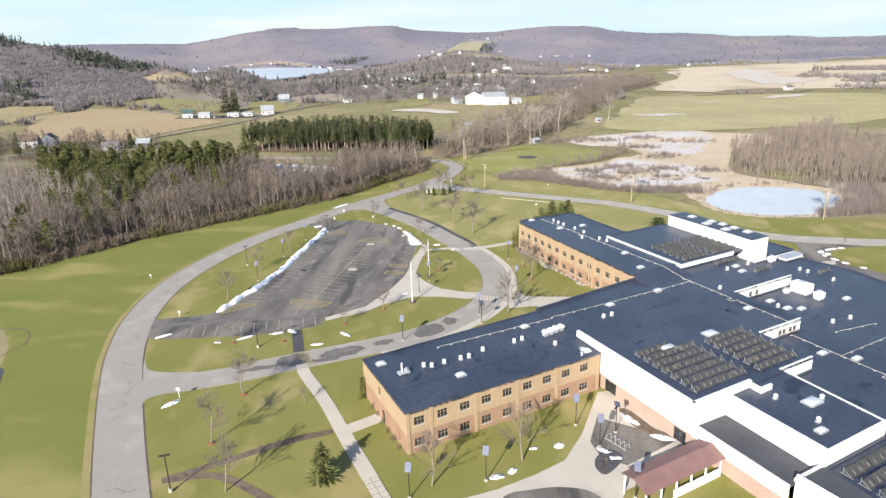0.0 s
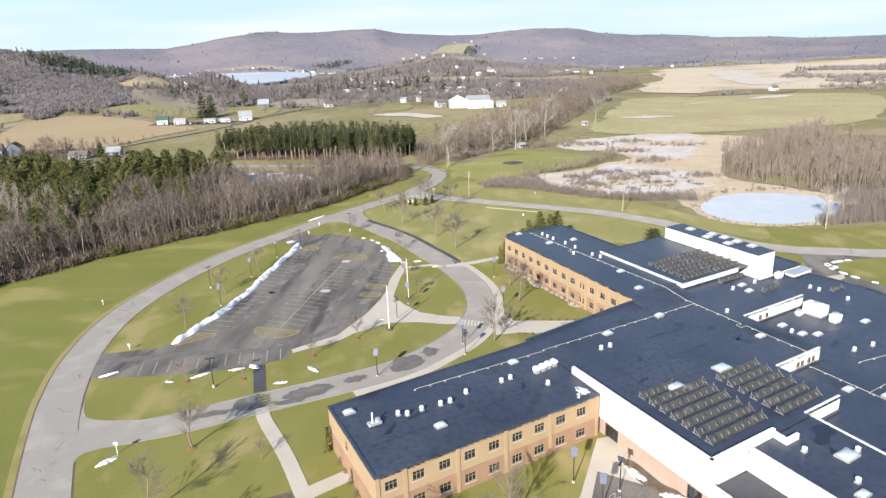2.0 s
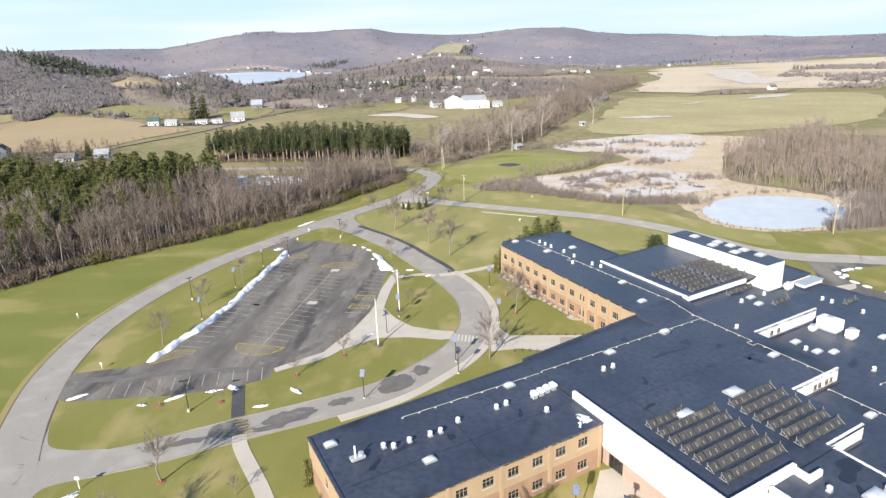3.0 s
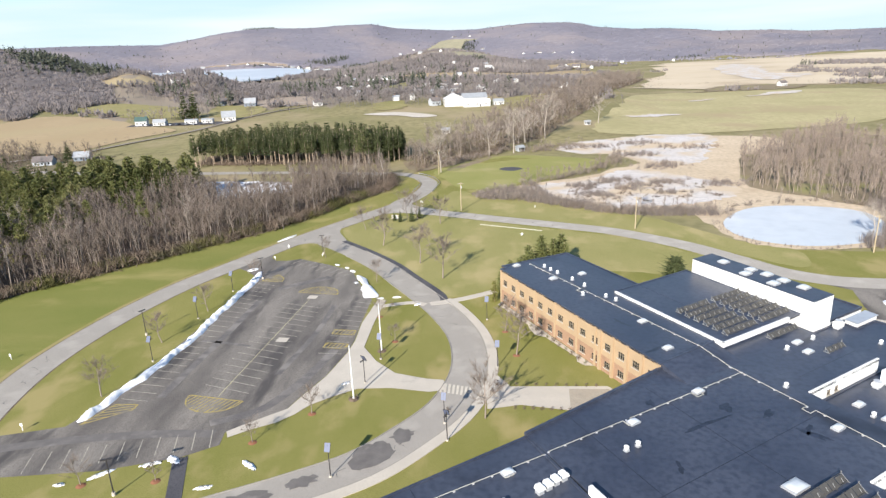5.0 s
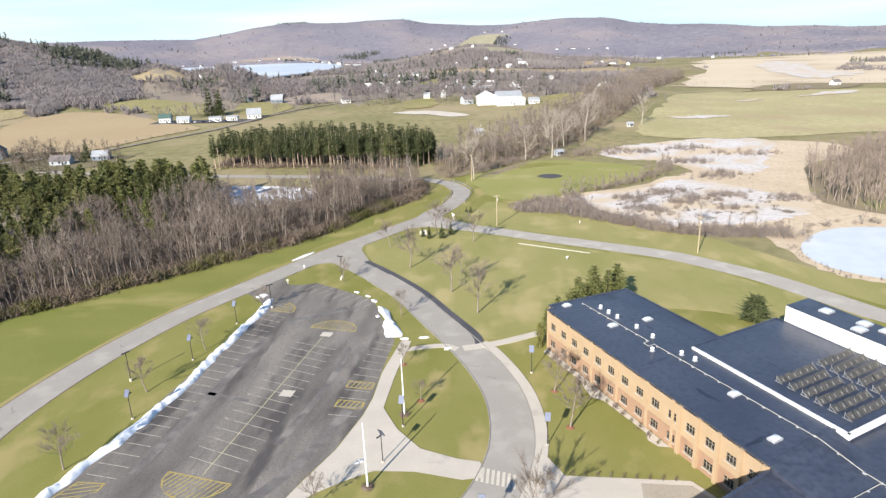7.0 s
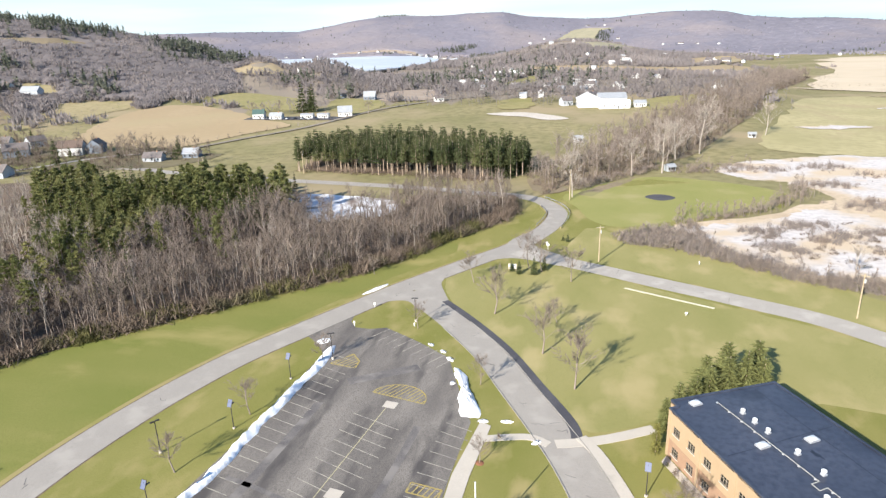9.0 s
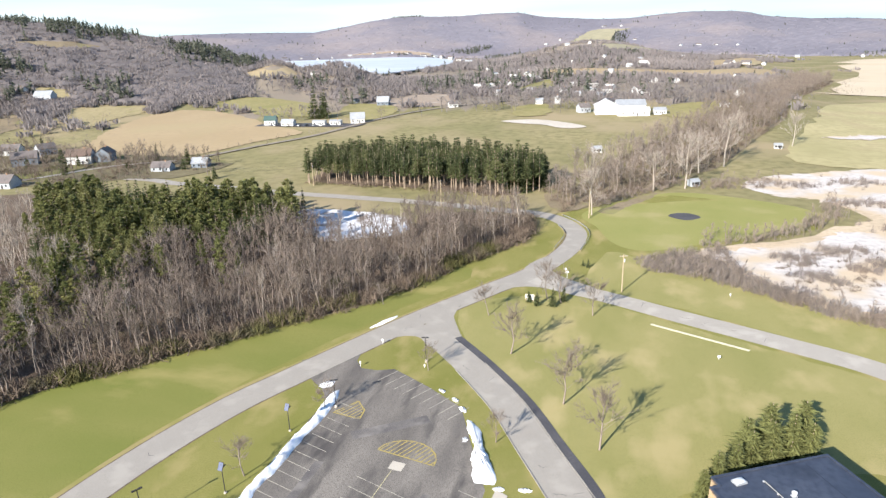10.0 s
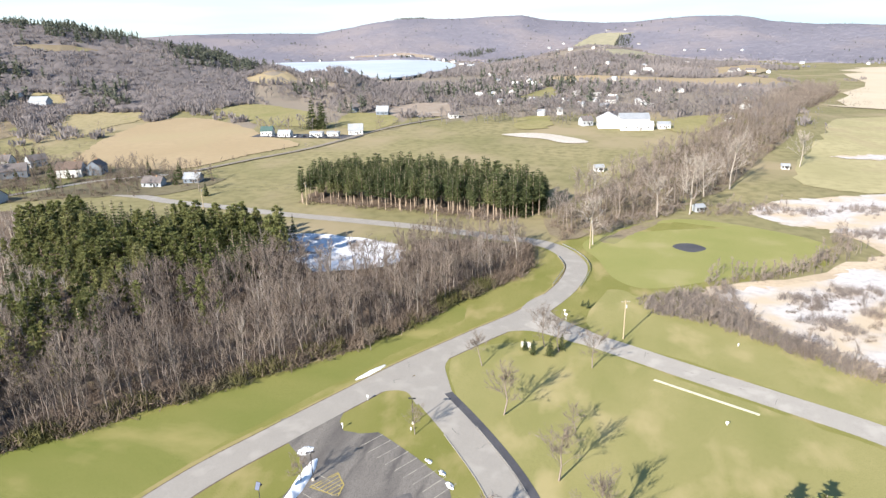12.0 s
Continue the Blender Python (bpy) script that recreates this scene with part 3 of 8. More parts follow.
for s in (38.0, 41.6, 45.4, 49.2, 52.9):
    d = (Vector((*FC[0], 0)) - Vector((*FC[5], 0))).normalized()
    m = Matrix(((d.x, -d.y, 0, FC[5][0]), (d.y, d.x, 0, FC[5][1]), (0, 0, 1, 0), (0, 0, 0, 1)))
    bm = bmesh.new()
    add_box(bm, s - 0.3, -0.4, 0, s + 0.3, 0.02, 7.95, m)
    part("pilaster", bm, BRICK, far)
for p, q in ((FC[4], FC[5]), (FC[3], FC[4]), (FC[2], FC[3]), (FC[1], FC[2])):
    wall("end_wall", p, q, 0, 8.0, BRICK, far)
roof_slab("roof", FARW, 8.1, far, parapet=0.14)

# --- core: high roof in steps, low roof to the east ---
core = base("school_core", *at(60, 0), 0, "white-panelled school core with stepped dark flat roofs", "school building")
HIGH = [(37.8, 7.1), (38.5, -21.0), (59.5, -21.0), (59.5, -20.4), (68.0, -20.4), (68.0, -9.8), (80.0, -9.8), (80.0, 5.8), (99.0, 5.8), (99.0, 22.0), (66.0, 23.2), (37.4, 20.7)]
roof_slab("high_roof", HIGH, 7.2, core, parapet=0.0)
WALL_RUNS = [((68.0, -20.4), (68.0, -9.8)), ((80.0, -9.8), (80.0, 5.8)), ((99.0, 5.8), (99.0, 22.0)), ((66.0, 23.3), (37.4, 20.8))]
for a, b in WALL_RUNS:
    wall("outer_wall", at(*a), at(*b), 0, 6.8, BRICK if a[1] > 20 else WHITE, core)
for a0, a1, b in ((59.5, 68.0, -20.4), (68.0, 80.0, -9.8), (80.0, 99.0, 5.8)):
    n = a1 - a0
    ops = [(n * f - 0.55, n * f + 0.55, 5.2, 6.2) for f in ((0.27, 0.38) if n > 15 else (0.5, 0.6, 0.76, 0.86))][(0 if n > 10 else 4):]
    _, m = wall("clerestory_wall", at(a0, b), at(a1, b), 4.2, 7.32, WHITE, core, ops)
    for o in ops:
        put_window(m, (o[0] + o[1]) / 2, 5.2, core, window_meshes(1.1, 1.0, 1))
# tapered roof up to the far wing, and the dark edge along the north side
bm = bmesh.new()
lo = [bm.verts.new((*at(a, b), z)) for a, b, z in ((66.2, 17.5, 7.1), (79.6, 17.5, 7.1), (79.6, 24.6, 7.1), (66.2, 23.6, 7.1))]
hi = [bm.verts.new((*at(a, b), z)) for a, b, z in ((66.2, 17.5, 7.22), (79.6, 17.5, 7.22), (79.6, 24.6, 8.26), (66.2, 23.6, 8.26))]
bm.faces.new(hi)
bm.faces.new(lo[::-1])
for i in range(4):
    bm.faces.new((lo[i], lo[(i + 1) % 4], hi[(i + 1) % 4], hi[i]))
part("tapered_roof", bm, MEMBRANE, core)
wall("edge_coping", at(66.3, 23.5), at(37.2, 21.0), 6.75, 7.55, MEMBRANE, core, thick=0.45)
# white west parapet wall over the pinkish ground floor
wall("west_wall", at(37.5, 7.1), at(38.2, -21.3), 3.0, 8.3, WHITE, core, thick=0.5)
wall("west_lower_wall", at(38.0, 7.1), at(38.7, -21.3), 0, 3.0, PINK := surface("pink_block", (0.46, 0.33, 0.27), (0.4, 0.28, 0.22), 0.4, 0.85, 0.0, 12.0), core, [(8.0, 11.0, 0, 2.3), (24.5, 27.0, 0, 2.3)], thick=0.4)
for s0, s1 in ((8.0, 11.0), (24.5, 27.0)):
    d = (Vector(at(38.7, -21.3)) - Vector(at(38.0, 7.1))).normalized()
    p = Vector(at(38.0, 7.1))
    m = Matrix(((d.x, -d.y, 0, p.x), (d.y, d.x, 0, p.y), (0, 0, 1, 0), (0, 0, 0, 1)))
    bm = bmesh.new()
    add_box(bm, s0, 0.2, 0, s1, 0.26, 2.3, m)
    door = part("entrance_door", bm, GLASS, core, "dark glazed entrance doors")
    for k in range(4):
        bm = bmesh.new()
        x = s0 + (s1 - s0) * k / 3
        add_box(bm, x - 0.06, 0.15, 0, x + 0.06, 0.3, 2.3, m)
        part("mullion", bm, DARK_METAL, door)
wall("south_parapet", at(38.2, -21.3), at(51.0, -21.3), 3.9, 8.3, WHITE, core, thick=0.5)
wall("parapet_return", at(51.0, -23.4), at(51.0, -20.8), 6.6, 8.0, WHITE, core, thick=0.4)
wall("parapet_step", at(51.0, -23.4), at(53.2, -23.4), 6.6, 8.0, WHITE, core, thick=0.4)
# south hall and its long white wall
SOUTH = [(45.4, -21.4), (45.8, -37.0), (60.0, -37.0), (60.0, -21.1)]
roof_slab("south_roof", SOUTH, 7.1, core, parapet=0.0)
wall("hall_wall", at(45.3, -21.6), at(45.7, -37.0), 3.9, 7.7, WHITE, core, thick=0.5)
wall("hall_wall", at(45.7, -37.1), at(60.0, -37.1), 3.9, 7.3, WHITE, core)
wall("hall_wall", at(60.0, -37.0), at(60.0, -21.0), 3.9, 7.2, WHITE, core)
# low grey roof over the entrance side
roof_slab("low_roof", [(38.5, -21.6), (39.2, -36.6), (45.4, -36.6), (45.1, -21.8)], 4.4, core, GREY_ROOF, 0.0)
wall("low_wall", at(38.4, -21.3), at(38.9, -36.9), 2.7, 4.9, WHITE, core, thick=0.3)
wall("low_base_wall", at(38.7, -21.3), at(39.2, -36.9), 0, 2.7, PINK, core, thick=0.3)
# east low roof
LOWR = [(45.7, -62), (100, -62), (116, -30), (120, 4.0), (118, 16.3), (111.9, 16.3), (111.9, 19.7), (102.1, 19.7), (102.1, 21.8), (99.3, 21.8), (99.3, 5.6), (80.4, 5.6), (80.4, -10.0), (68.4, -10.0), (68.4, -20.6), (60.3, -20.6), (60.3, -37.4), (45.7, -37.4)]
roof_slab("low_roof", LOWR, 4.9, core, parapet=0.2)
for p, q in (((45.7, -62), (100, -62)), ((100, -62), (116, -30)), ((116, -30), (120, 4)), ((120, 4), (118, 16.3)), ((118, 16.3), (111.9, 16.3)), ((111.9, 16.3), (111.9, 19.7))):
    wall("outer_wall", at(*p), at(*q), 0, 4.5, WHITE, core)
roof_slab("solar_roof", [(40.6, -37.3), (42.8, -62), (45.6, -62), (45.6, -37.3)], 5.3, core, GREY_ROOF, 0.0)
wall("solar_wall", at(40.3, -36.9), at(42.6, -62), 0, 6.0, WHITE, core, thick=0.3)
wall("solar_wall", at(40.3, -37.0), at(45.8, -37.0), 4.9, 5.4, WHITE, core, thick=0.3)
# north block with its white L of parapet, and the tall stage block behind it
roof_slab("north_roof", [(80, 22.2), (102.2, 22.2), (102.2, 50.6), (80, 50.6)], 8.2, core, MEMBRANE, 0.08)
for p, q in (((79.7, 50), (79.9, 21.9)), ((79.9, 21.9), (98.5, 21.9))):
    wall("dark_upstand", at(*p), at(*q), 7.0, 7.6, MEMBRANE, core, thick=0.4)
    wall("white_parapet", at(*p), at(*q), 7.6, 8.5, WHITE, core, thick=0.4)
wall("north_wall", at(102.2, 50.1), at(87.2, 50.4), 0, 7.7, BRICK, core)
wall("east_wall", at(102.2, 22.1), at(102.2, 20.0), 0, 7.6, WHITE, core)
stage = base("stage_block", *at(106, 33), 0, "tall white-walled roof block with a row of skylights", "school building")
STAGE = [(102.3, 19.9), (108.7, 19.9), (108.7, 49), (102.3, 49)]
SC = [at(*c) for c in STAGE]
for k in range(4):
    wall("stage_wall", SC[k], SC[(k + 1) % 4], 0, 11.2, WHITE, stage, thick=0.4)
roof_slab("stage_roof", [(102.28, 19.88), (108.72, 19.88), (108.72, 49.02), (102.28, 49.02)], 11.3, stage, parapet=0.0, thick=0.1)
roof_slab("stage_annex_roof", [(108.75, 20.2), (120.2, 20.2), (120.2, 38), (108.75, 38)], 5.7, stage, parapet=0.2)
for p, q in (((108.8, 20.2), (120.2, 20.2)), ((120.2, 20.2), (120.2, 38)), ((120.2, 38), (108.8, 38))):
    wall("annex_wall", at(*p), at(*q), 0, 5.3, WHITE, stage)
annex = base("loading_block", 75.5, 111, 0, "low white loading block at the back of the school", "school building")
bm = bmesh.new()
add_prism(bm, [at(a, b) for a, b in ((112.3, 16.7), (119.3, 16.7), (119.3, 18.9), (112.3, 18.9))], 0, 5.6)
part("box", bm, WHITE, annex)
bm = bmesh.new()
add_prism(bm, [at(a, b) for a, b in ((112.1, 16.5), (119.5, 16.5), (119.5, 19.1), (112.1, 19.1))], 5.6, 5.72)
part("lid", bm, METAL, annex)


# --- roof fittings ---
def make_vent():
    v = base("roof_vent", 0, 0, 0, "white round roof exhaust vent on its curb", "vent", "roof vents")
    bm = bmesh.new()
    add_box(bm, -0.3, -0.3, 0, 0.3, 0.3, 0.26)
    part("curb", bm, METAL, v)
    bm = bmesh.new()
    add_tube(bm, [(0, 0, 0.26), (0, 0, 0.5), (0, 0, 0.51), (0, 0, 0.74), (0, 0, 0.88)], [0.2, 0.2, 0.34, 0.34, 0.12], 12)
    part("hood", bm, WHITE, v)
    return v


def make_skylight(w, d):
    v = base("skylight", 0, 0, 0, "pale translucent dome skylight on a raised curb", "skylight", "skylights")
    bm = bmesh.new()
    add_box(bm, -w / 2, -d / 2, 0, w / 2, d / 2, 0.3)
    part("curb", bm, METAL, v)
    bm = bmesh.new()
    k = 6
    grid = [[bm.verts.new((-w / 2 * 0.94 + w * 0.94 * i / k, -d / 2 * 0.94 + d * 0.94 * j / k, 0.31 + 0.3 * (1 - (2 * i / k - 1) ** 4) * (1 - (2 * j / k - 1) ** 4))) for j in range(k + 1)] for i in range(k + 1)]
    for i in range(k):
        for j in range(k):
            bm.faces.new((grid[i][j], grid[i + 1][j], grid[i + 1][j + 1], grid[i][j + 1]))
    part("dome", bm, DOME, v, smooth=True)
    return v


DOME = surface("skylight_dome", (0.52, 0.55, 0.57), (0.44, 0.47, 0.5), 0.5, 0.35, 0.0, 6.0, spec=0.5, fine_amount=0.15)


def spread(proto, spots, turn=33.0):
    for k, (a, b, z) in enumerate(spots):
        m = Matrix.Translation((*at(a, b), z)) @ Matrix.Rotation(radians(turn), 4, "Z")
        if k:
            copy_thing(proto, m)
        else:
            proto.matrix_basis = m


spread(make_vent(), [(a, b, 7.0) for a, b in ((7.8, 11.6), (9.0, 10.8), (11.4, 10.8), (14.5, 10.5), (16.1, 10.4), (19.4, 11.3), (26.0, 11.1), (27.8, 11.2), (32.1, 6.4))]
       + [(a, b, 7.2) for a, b in ((46.9, 10.6), (48.9, 10.5), (78.4, 8.8), (89.2, 16.0), (96.3, 15.8))]
       + [(a, b, 8.1) for a, b in ((76.1, 71.3), (76.1, 68.7), (76.2, 66.1), (76.6, 60.9), (76.6, 56.5), (73.2, 52.8), (76.6, 49.3), (77.1, 46.7))]
       + [(a, b, 7.1) for a, b in ((51.3, -25.4), (57.2, -29.0), (51.4, -32.3))]
       + [(a, b, 4.9) for a, b in ((88.3, -11.3), (93.0, -12.0), (109.7, 2.2), (109.5, 8.6), (109.3, 10.6), (85.6, -0.8))])
spread(make_skylight(1.7, 1.15), [(12.2, 5.7, 7.0), (31.1, 15.6, 7.0), (1.5, 16.3, 7.0), (52.0, 14.7, 7.2), (66.0, 15.2, 7.2), (71.0, 26.4, 8.1), (75.0, -1.4, 7.2), (74.8, 36.5, 8.1), (73.4, 64.0, 8.1), (80.8, 62.6, 8.1), (71.0, 76.0, 8.1), (92.9, 16.5, 7.2), (91.4, 13.5, 7.2), (102.1, -5.7, 4.9), (89.0, -4.0, 4.9), (86.7, -2.3, 4.9), (86.8, 2.0, 4.9), (78.1, -22.3, 4.9), (74.8, -18.0, 4.9), (49.8, -33.8, 7.1)])
spread(make_skylight(2.8, 1.9), [(59.6, -5.3, 7.2), (48.7, -5.5, 7.2), (55.2, -28.8, 7.1)])
spread(make_skylight(1.9, 1.9), [(a, b, 11.3) for a, b in ((106.0, 43.5), (104.0, 36.2), (106.8, 37.0), (107.2, 33.4), (104.0, 29.6), (107.0, 29.4), (107.0, 25.0))])

# row of four joined exhaust hoods
for k, (a, b) in enumerate(((32.6, 10.5), (33.9, 10.6), (35.2, 10.8), (36.5, 10.9))):
    v = base("exhaust_hood", *at(a, b), 7.0, "white boxy exhaust hood on the near wing roof", "vent", "exhaust hoods")
    v.rotation_euler[2] = AX
    bm = bmesh.new()
    add_box(bm, -0.4, -0.4, 0, 0.4, 0.4, 0.7)
    b1 = part("body", bm, METAL)
    b1.parent = v
    bm = bmesh.new()
    vs = add_box(bm, -0.55, -0.6, 0.7, 0.55, 0.45, 1.15)
    for q in vs[4:]:
        q.co.x *= 0.6
    b2 = part("cowl", bm, WHITE)
    b2.parent = v
# air handler with a stack, and the large east units
unit = base("air_handler", *at(3.9, 11.2), 7.0, "small grey rooftop air handler with a thin stack", "air handler")
bm = bmesh.new()
add_box(bm, -1.0, -0.5, 0.1, 1.0, 0.5, 0.55)
bmesh.ops.bevel(bm, geom=bm.edges[:], offset=0.06, segments=1, affect="EDGES")
part("body", bm, METAL).parent = unit
bm = bmesh.new()
add_tube(bm, [(-0.3, 0, 0.5), (-0.3, 0, 2.1)], [0.14, 0.14], 8)
part("stack", bm, WHITE).parent = unit
bm = bmesh.new()
add_tube(bm, [(0.5, 0, 0.5), (0.5, 0, 0.9), (0.5, 0, 1.0)], [0.3, 0.42, 0.1], 10)
part("fan_cap", bm, METAL).parent = unit
unit.rotation_euler[2] = AX
for a, b, w, d, h in ((97.0, 1.7, 2.5, 3.9, 2.4), (96.9, -2.6, 1.9, 1.6, 1.7), (94.0, 3.2, 1.4, 1.2, 0.9), (109.0, 18.4, 1.8, 1.3, 1.4)):
    unit = base("rooftop_unit", *at(a, b), 4.9, "large white rooftop heating unit on the low roof", "rooftop unit", "rooftop units")
    bm = bmesh.new()
    add_box(bm, -w / 2, -d / 2, 0.35, w / 2, d / 2, h)
    bmesh.ops.bevel(bm, geom=bm.edges[:], offset=0.08, segments=1, affect="EDGES")
    part("cabinet", bm, WHITE).parent = unit
    bm = bmesh.new()
    add_box(bm, -w / 2 + 0.15, -d / 2 + 0.15, 0, w / 2 - 0.15, d / 2 - 0.15, 0.36)
    part("curb", bm, METAL).parent = unit
    bm = bmesh.new()
    add_tube(bm, [(0, 0, h - 0.02), (0, 0, h + 0.3), (0, 0, h + 0.4)], [0.5, 0.6, 0.3], 12)
    part("fan_cap", bm, METAL).parent = unit
    unit.rotation_euler[2] = AX


# gas pipes on blocks, with expansion loops
def roof_pipe(line, z, loops=(), end_z=0.0):
    p = base("roof_gas_pipe", *at(*line[0]), z, "pale gas pipe on blocks across the dark roof", "pipe", "roof pipes")
    pts = []
    for (a0, b0), (a1, b1) in zip(line, line[1:]):
        pts.append((a0, b0))
        da, db = a1 - a0, b1 - b0
        n = math.hypot(da, db)
        for f in sorted(loops):
            s = f * n
            ua, ub = da / n, db / n
            pts += [(a0 + ua * s, b0 + ub * s), (a0 + ua * s + ub * 1.3, b0 + ub * s - ua * 1.3), (a0 + ua * (s + 1.3) + ub * 1.3, b0 + ub * (s + 1.3) - ua * 1.3), (a0 + ua * (s + 1.3), b0 + ub * (s + 1.3))]
    pts.append(line[-1])
    rise = end_z - z if end_z else 0.0
    span = math.hypot(line[-1][0] - line[0][0], line[-1][1] - line[0][1])

    def level(q):
        return z + rise * math.hypot(q[0] - line[0][0], q[1] - line[0][1]) / span
    bm = bmesh.new()
    for q0, q1 in zip(pts, pts[1:]):
        add_tube(bm, [(*at(*q0), level(q0) + 0.2), (*at(*q1), level(q1) + 0.2)], [0.06, 0.06], 5)
    part("pipe", bm, SEAM, p)
    for q0, q1 in zip(line, line[1:]):
        n = int(math.hypot(q1[0] - q0[0], q1[1] - q0[1]) / 2.6)
        for k in range(n + 1):
            f = k / max(n, 1)
            q = (q0[0] + (q1[0] - q0[0]) * f, q0[1] + (q1[1] - q0[1]) * f)
            x, y = at(*q)
            low = level(q)
            bm = bmesh.new()
            add_box(bm, x - 0.14, y - 0.1, low, x + 0.14, y + 0.1, low + 0.14)
            part("block", bm, METAL, p)


roof_pipe([(12.7, 16.7), (37.2, 15.9)], 7.0, (0.72,))
roof_pipe([(37.8, 15.9), (76.2, 15.2)], 7.2, (0.34, 0.7))
roof_pipe([(74.3, 75.0), (76.0, 24.0)], 8.1, (0.38, 0.74))
roof_pipe([(76.0, 24.2), (76.05, 17.4)], 8.22, (), 7.22)
roof_pipe([(76.05, 17.2), (76.3, -9.4)], 7.2, (0.5,))
roof_pipe([(76.3, -10.6), (76.8, -34.0)], 4.9, (0.75,))
roof_pipe([(76.6, -20.4), (92, -20.4)], 4.9)
roof_pipe([(84.8, -14.2), (95, -16.0)], 4.9)


# racks: rows of tilted trays on legs
def rack_row(a0, a1, b, z, depth=0.95):
    r = base("solar_rack", *at(a0, b), z, "row of weathered dark rooftop solar rack on short legs", "solar rack", "solar racks")
    ux, uy = math.cos(AX), math.sin(AX)
    vx, vy = math.cos(AY), math.sin(AY)
    x0, y0 = at(a0, b)

    def place(s, t, h):
        return (x0 + ux * s + vx * t, y0 + uy * s + vy * t, z + h)
    n = a1 - a0
    rnd = random.Random(int(a0 * 7 + b * 13))
    lo, hi = 0.2, 0.78
    count = max(3, round(n / 1.5))
    for i in range(count):
        s0, s1 = n * (i + 0.06) / count, n * (i + 0.94) / count
        t0, t1 = rnd.uniform(-0.06, 0.12), depth * rnd.uniform(0.78, 1.0)
        tip = hi * rnd.uniform(0.8, 1.05)
        c = [place(s0, t0, lo), place(s1, t0, lo), place(s1, t1, tip), place(s0, t1, tip)]
        bm = bmesh.new()
        vs = [bm.verts.new(p) for p in c] + [bm.verts.new((p[0], p[1], p[2] - 0.05)) for p in c]
        for q in ((0, 1, 2, 3), (7, 6, 5, 4), (0, 4, 5, 1), (1, 5, 6, 2), (2, 6, 7, 3), (3, 7, 4, 0)):
            bm.faces.new([vs[j] for j in q])
        part("panel", bm, TRAY, r)
        bm = bmesh.new()
        e = (s0 + s1) / 2 + rnd.uniform(-0.2, 0.2)
        add_tube(bm, [place(e, 0.1, lo + 0.08), place(e, depth * 0.5, lo + 0.42)], [0.045, 0.045], 4)
        part("clamp", bm, LEG_METAL, r)
    for t, h in ((0.0, lo - 0.06), (depth, hi - 0.08)):
        bm = bmesh.new()
        add_tube(bm, [place(-0.2, t, h), place(n + 0.2, t, h)], [0.045, 0.045], 4)
        part("rail", bm, RACK, r)
    for e in [n * k / 4 for k in range(5)]:
        edge = e in (0.0, n)
        bm = bmesh.new()
        add_tube(bm, [place(e, depth, 0), place(e, depth, hi + (0.22 if edge else -0.05))], [0.05, 0.05], 4)
        add_tube(bm, [place(e, -0.2, 0.07), place(e, depth + 0.3, 0.07)], [0.06, 0.06], 4)
        add_tube(bm, [place(e, 0.0, lo - 0.06), place(e, depth, hi - 0.08)], [0.04, 0.04], 4)
        part("end_frame" if edge else "leg_frame", bm, LEG_METAL if edge else RACK, r)


TRAY = surface("rack_tray", (0.085, 0.08, 0.073), (0.055, 0.053, 0.05), 0.5, 0.65, 0.0, 12.0, (0.125, 0.112, 0.095), 0.5, 0.57)
LEG_METAL = surface("weathered_rack_leg", (0.33, 0.33, 0.32), (0.24, 0.24, 0.235), 0.8, 0.6, 0.0, 5.0, metal=0.3)
for k in range(7):
    b = -18.2 + 2.15 * k
    rack_row(42.0, 53.6 if k < 6 else 49.0, b, 7.2)
for k in range(6):
    rack_row(56.2, 65.8, -18.8 + 2.15 * k, 7.2)
for k in range(6):
    rack_row(83.2, 91.6, 23.8 + 2.2 * k, 8.2)
    rack_row(93.2, 101.4, 23.8 + 2.2 * k, 8.2)
rack_row(90.2, 98.2, 19.8, 7.2, 0.8)
rack_row(93.8, 98.6, 11.3, 7.2, 0.7)
rack_row(111.4, 115.4, 6.4, 4.9, 0.7)
for k in range(5):
    rack_row(47.0, 58.0, -40.2 - 2.3 * k, 4.9, 1.2)

# canopy walk with the red-brown roof
canopy = base("canopy", *at(30.5, -25), 0, "covered walkway with red-brown roof on white posts", "canopy")
bm = bmesh.new()
ends = []
for a in (23.4, 38.4):
    ends.append([bm.verts.new((*at(a, b), z)) for b, z in ((-27.6, 3.1), (-25.1, 3.9), (-22.6, 3.1))] + [bm.verts.new((*at(a, b), z)) for b, z in ((-22.6, 2.95), (-25.1, 3.7), (-27.6, 2.95))])
n = 6
for i in range(n):
    bm.faces.new((ends[0][i], ends[0][(i + 1) % n], ends[1][(i + 1) % n], ends[1][i]))
bm.faces.new(ends[0])
bm.faces.new(ends[1][::-1])
part("roof", bm, RED_ROOF, canopy)
for a in (23.8, 26.6, 29.4, 32.2, 35.0, 38.0):
    for b in (-27.2, -23.0):
        bm = bmesh.new()
        x, y = at(a, b)
        add_tube(bm, [(x, y, 0), (x, y, 3.1)], [0.14, 0.14], 8)
        part("post", bm, WHITE, canopy)
bm = bmesh.new()
add_prism(bm, [at(a, b) for a, b in ((29, -27.3), (38, -27.3), (38, -27.1), (29, -27.1))], 0, 1.3)
part("low_wall", bm, WHITE, canopy)

# dark damp stains on the membrane roofs
DAMP = surface("damp_membrane", (0.016, 0.018, 0.026), (0.03, 0.034, 0.048), 0.5, 0.35, 0.0, 6.0, (0.03, 0.035, 0.055), 0.6, 0.56, spec=0.5)


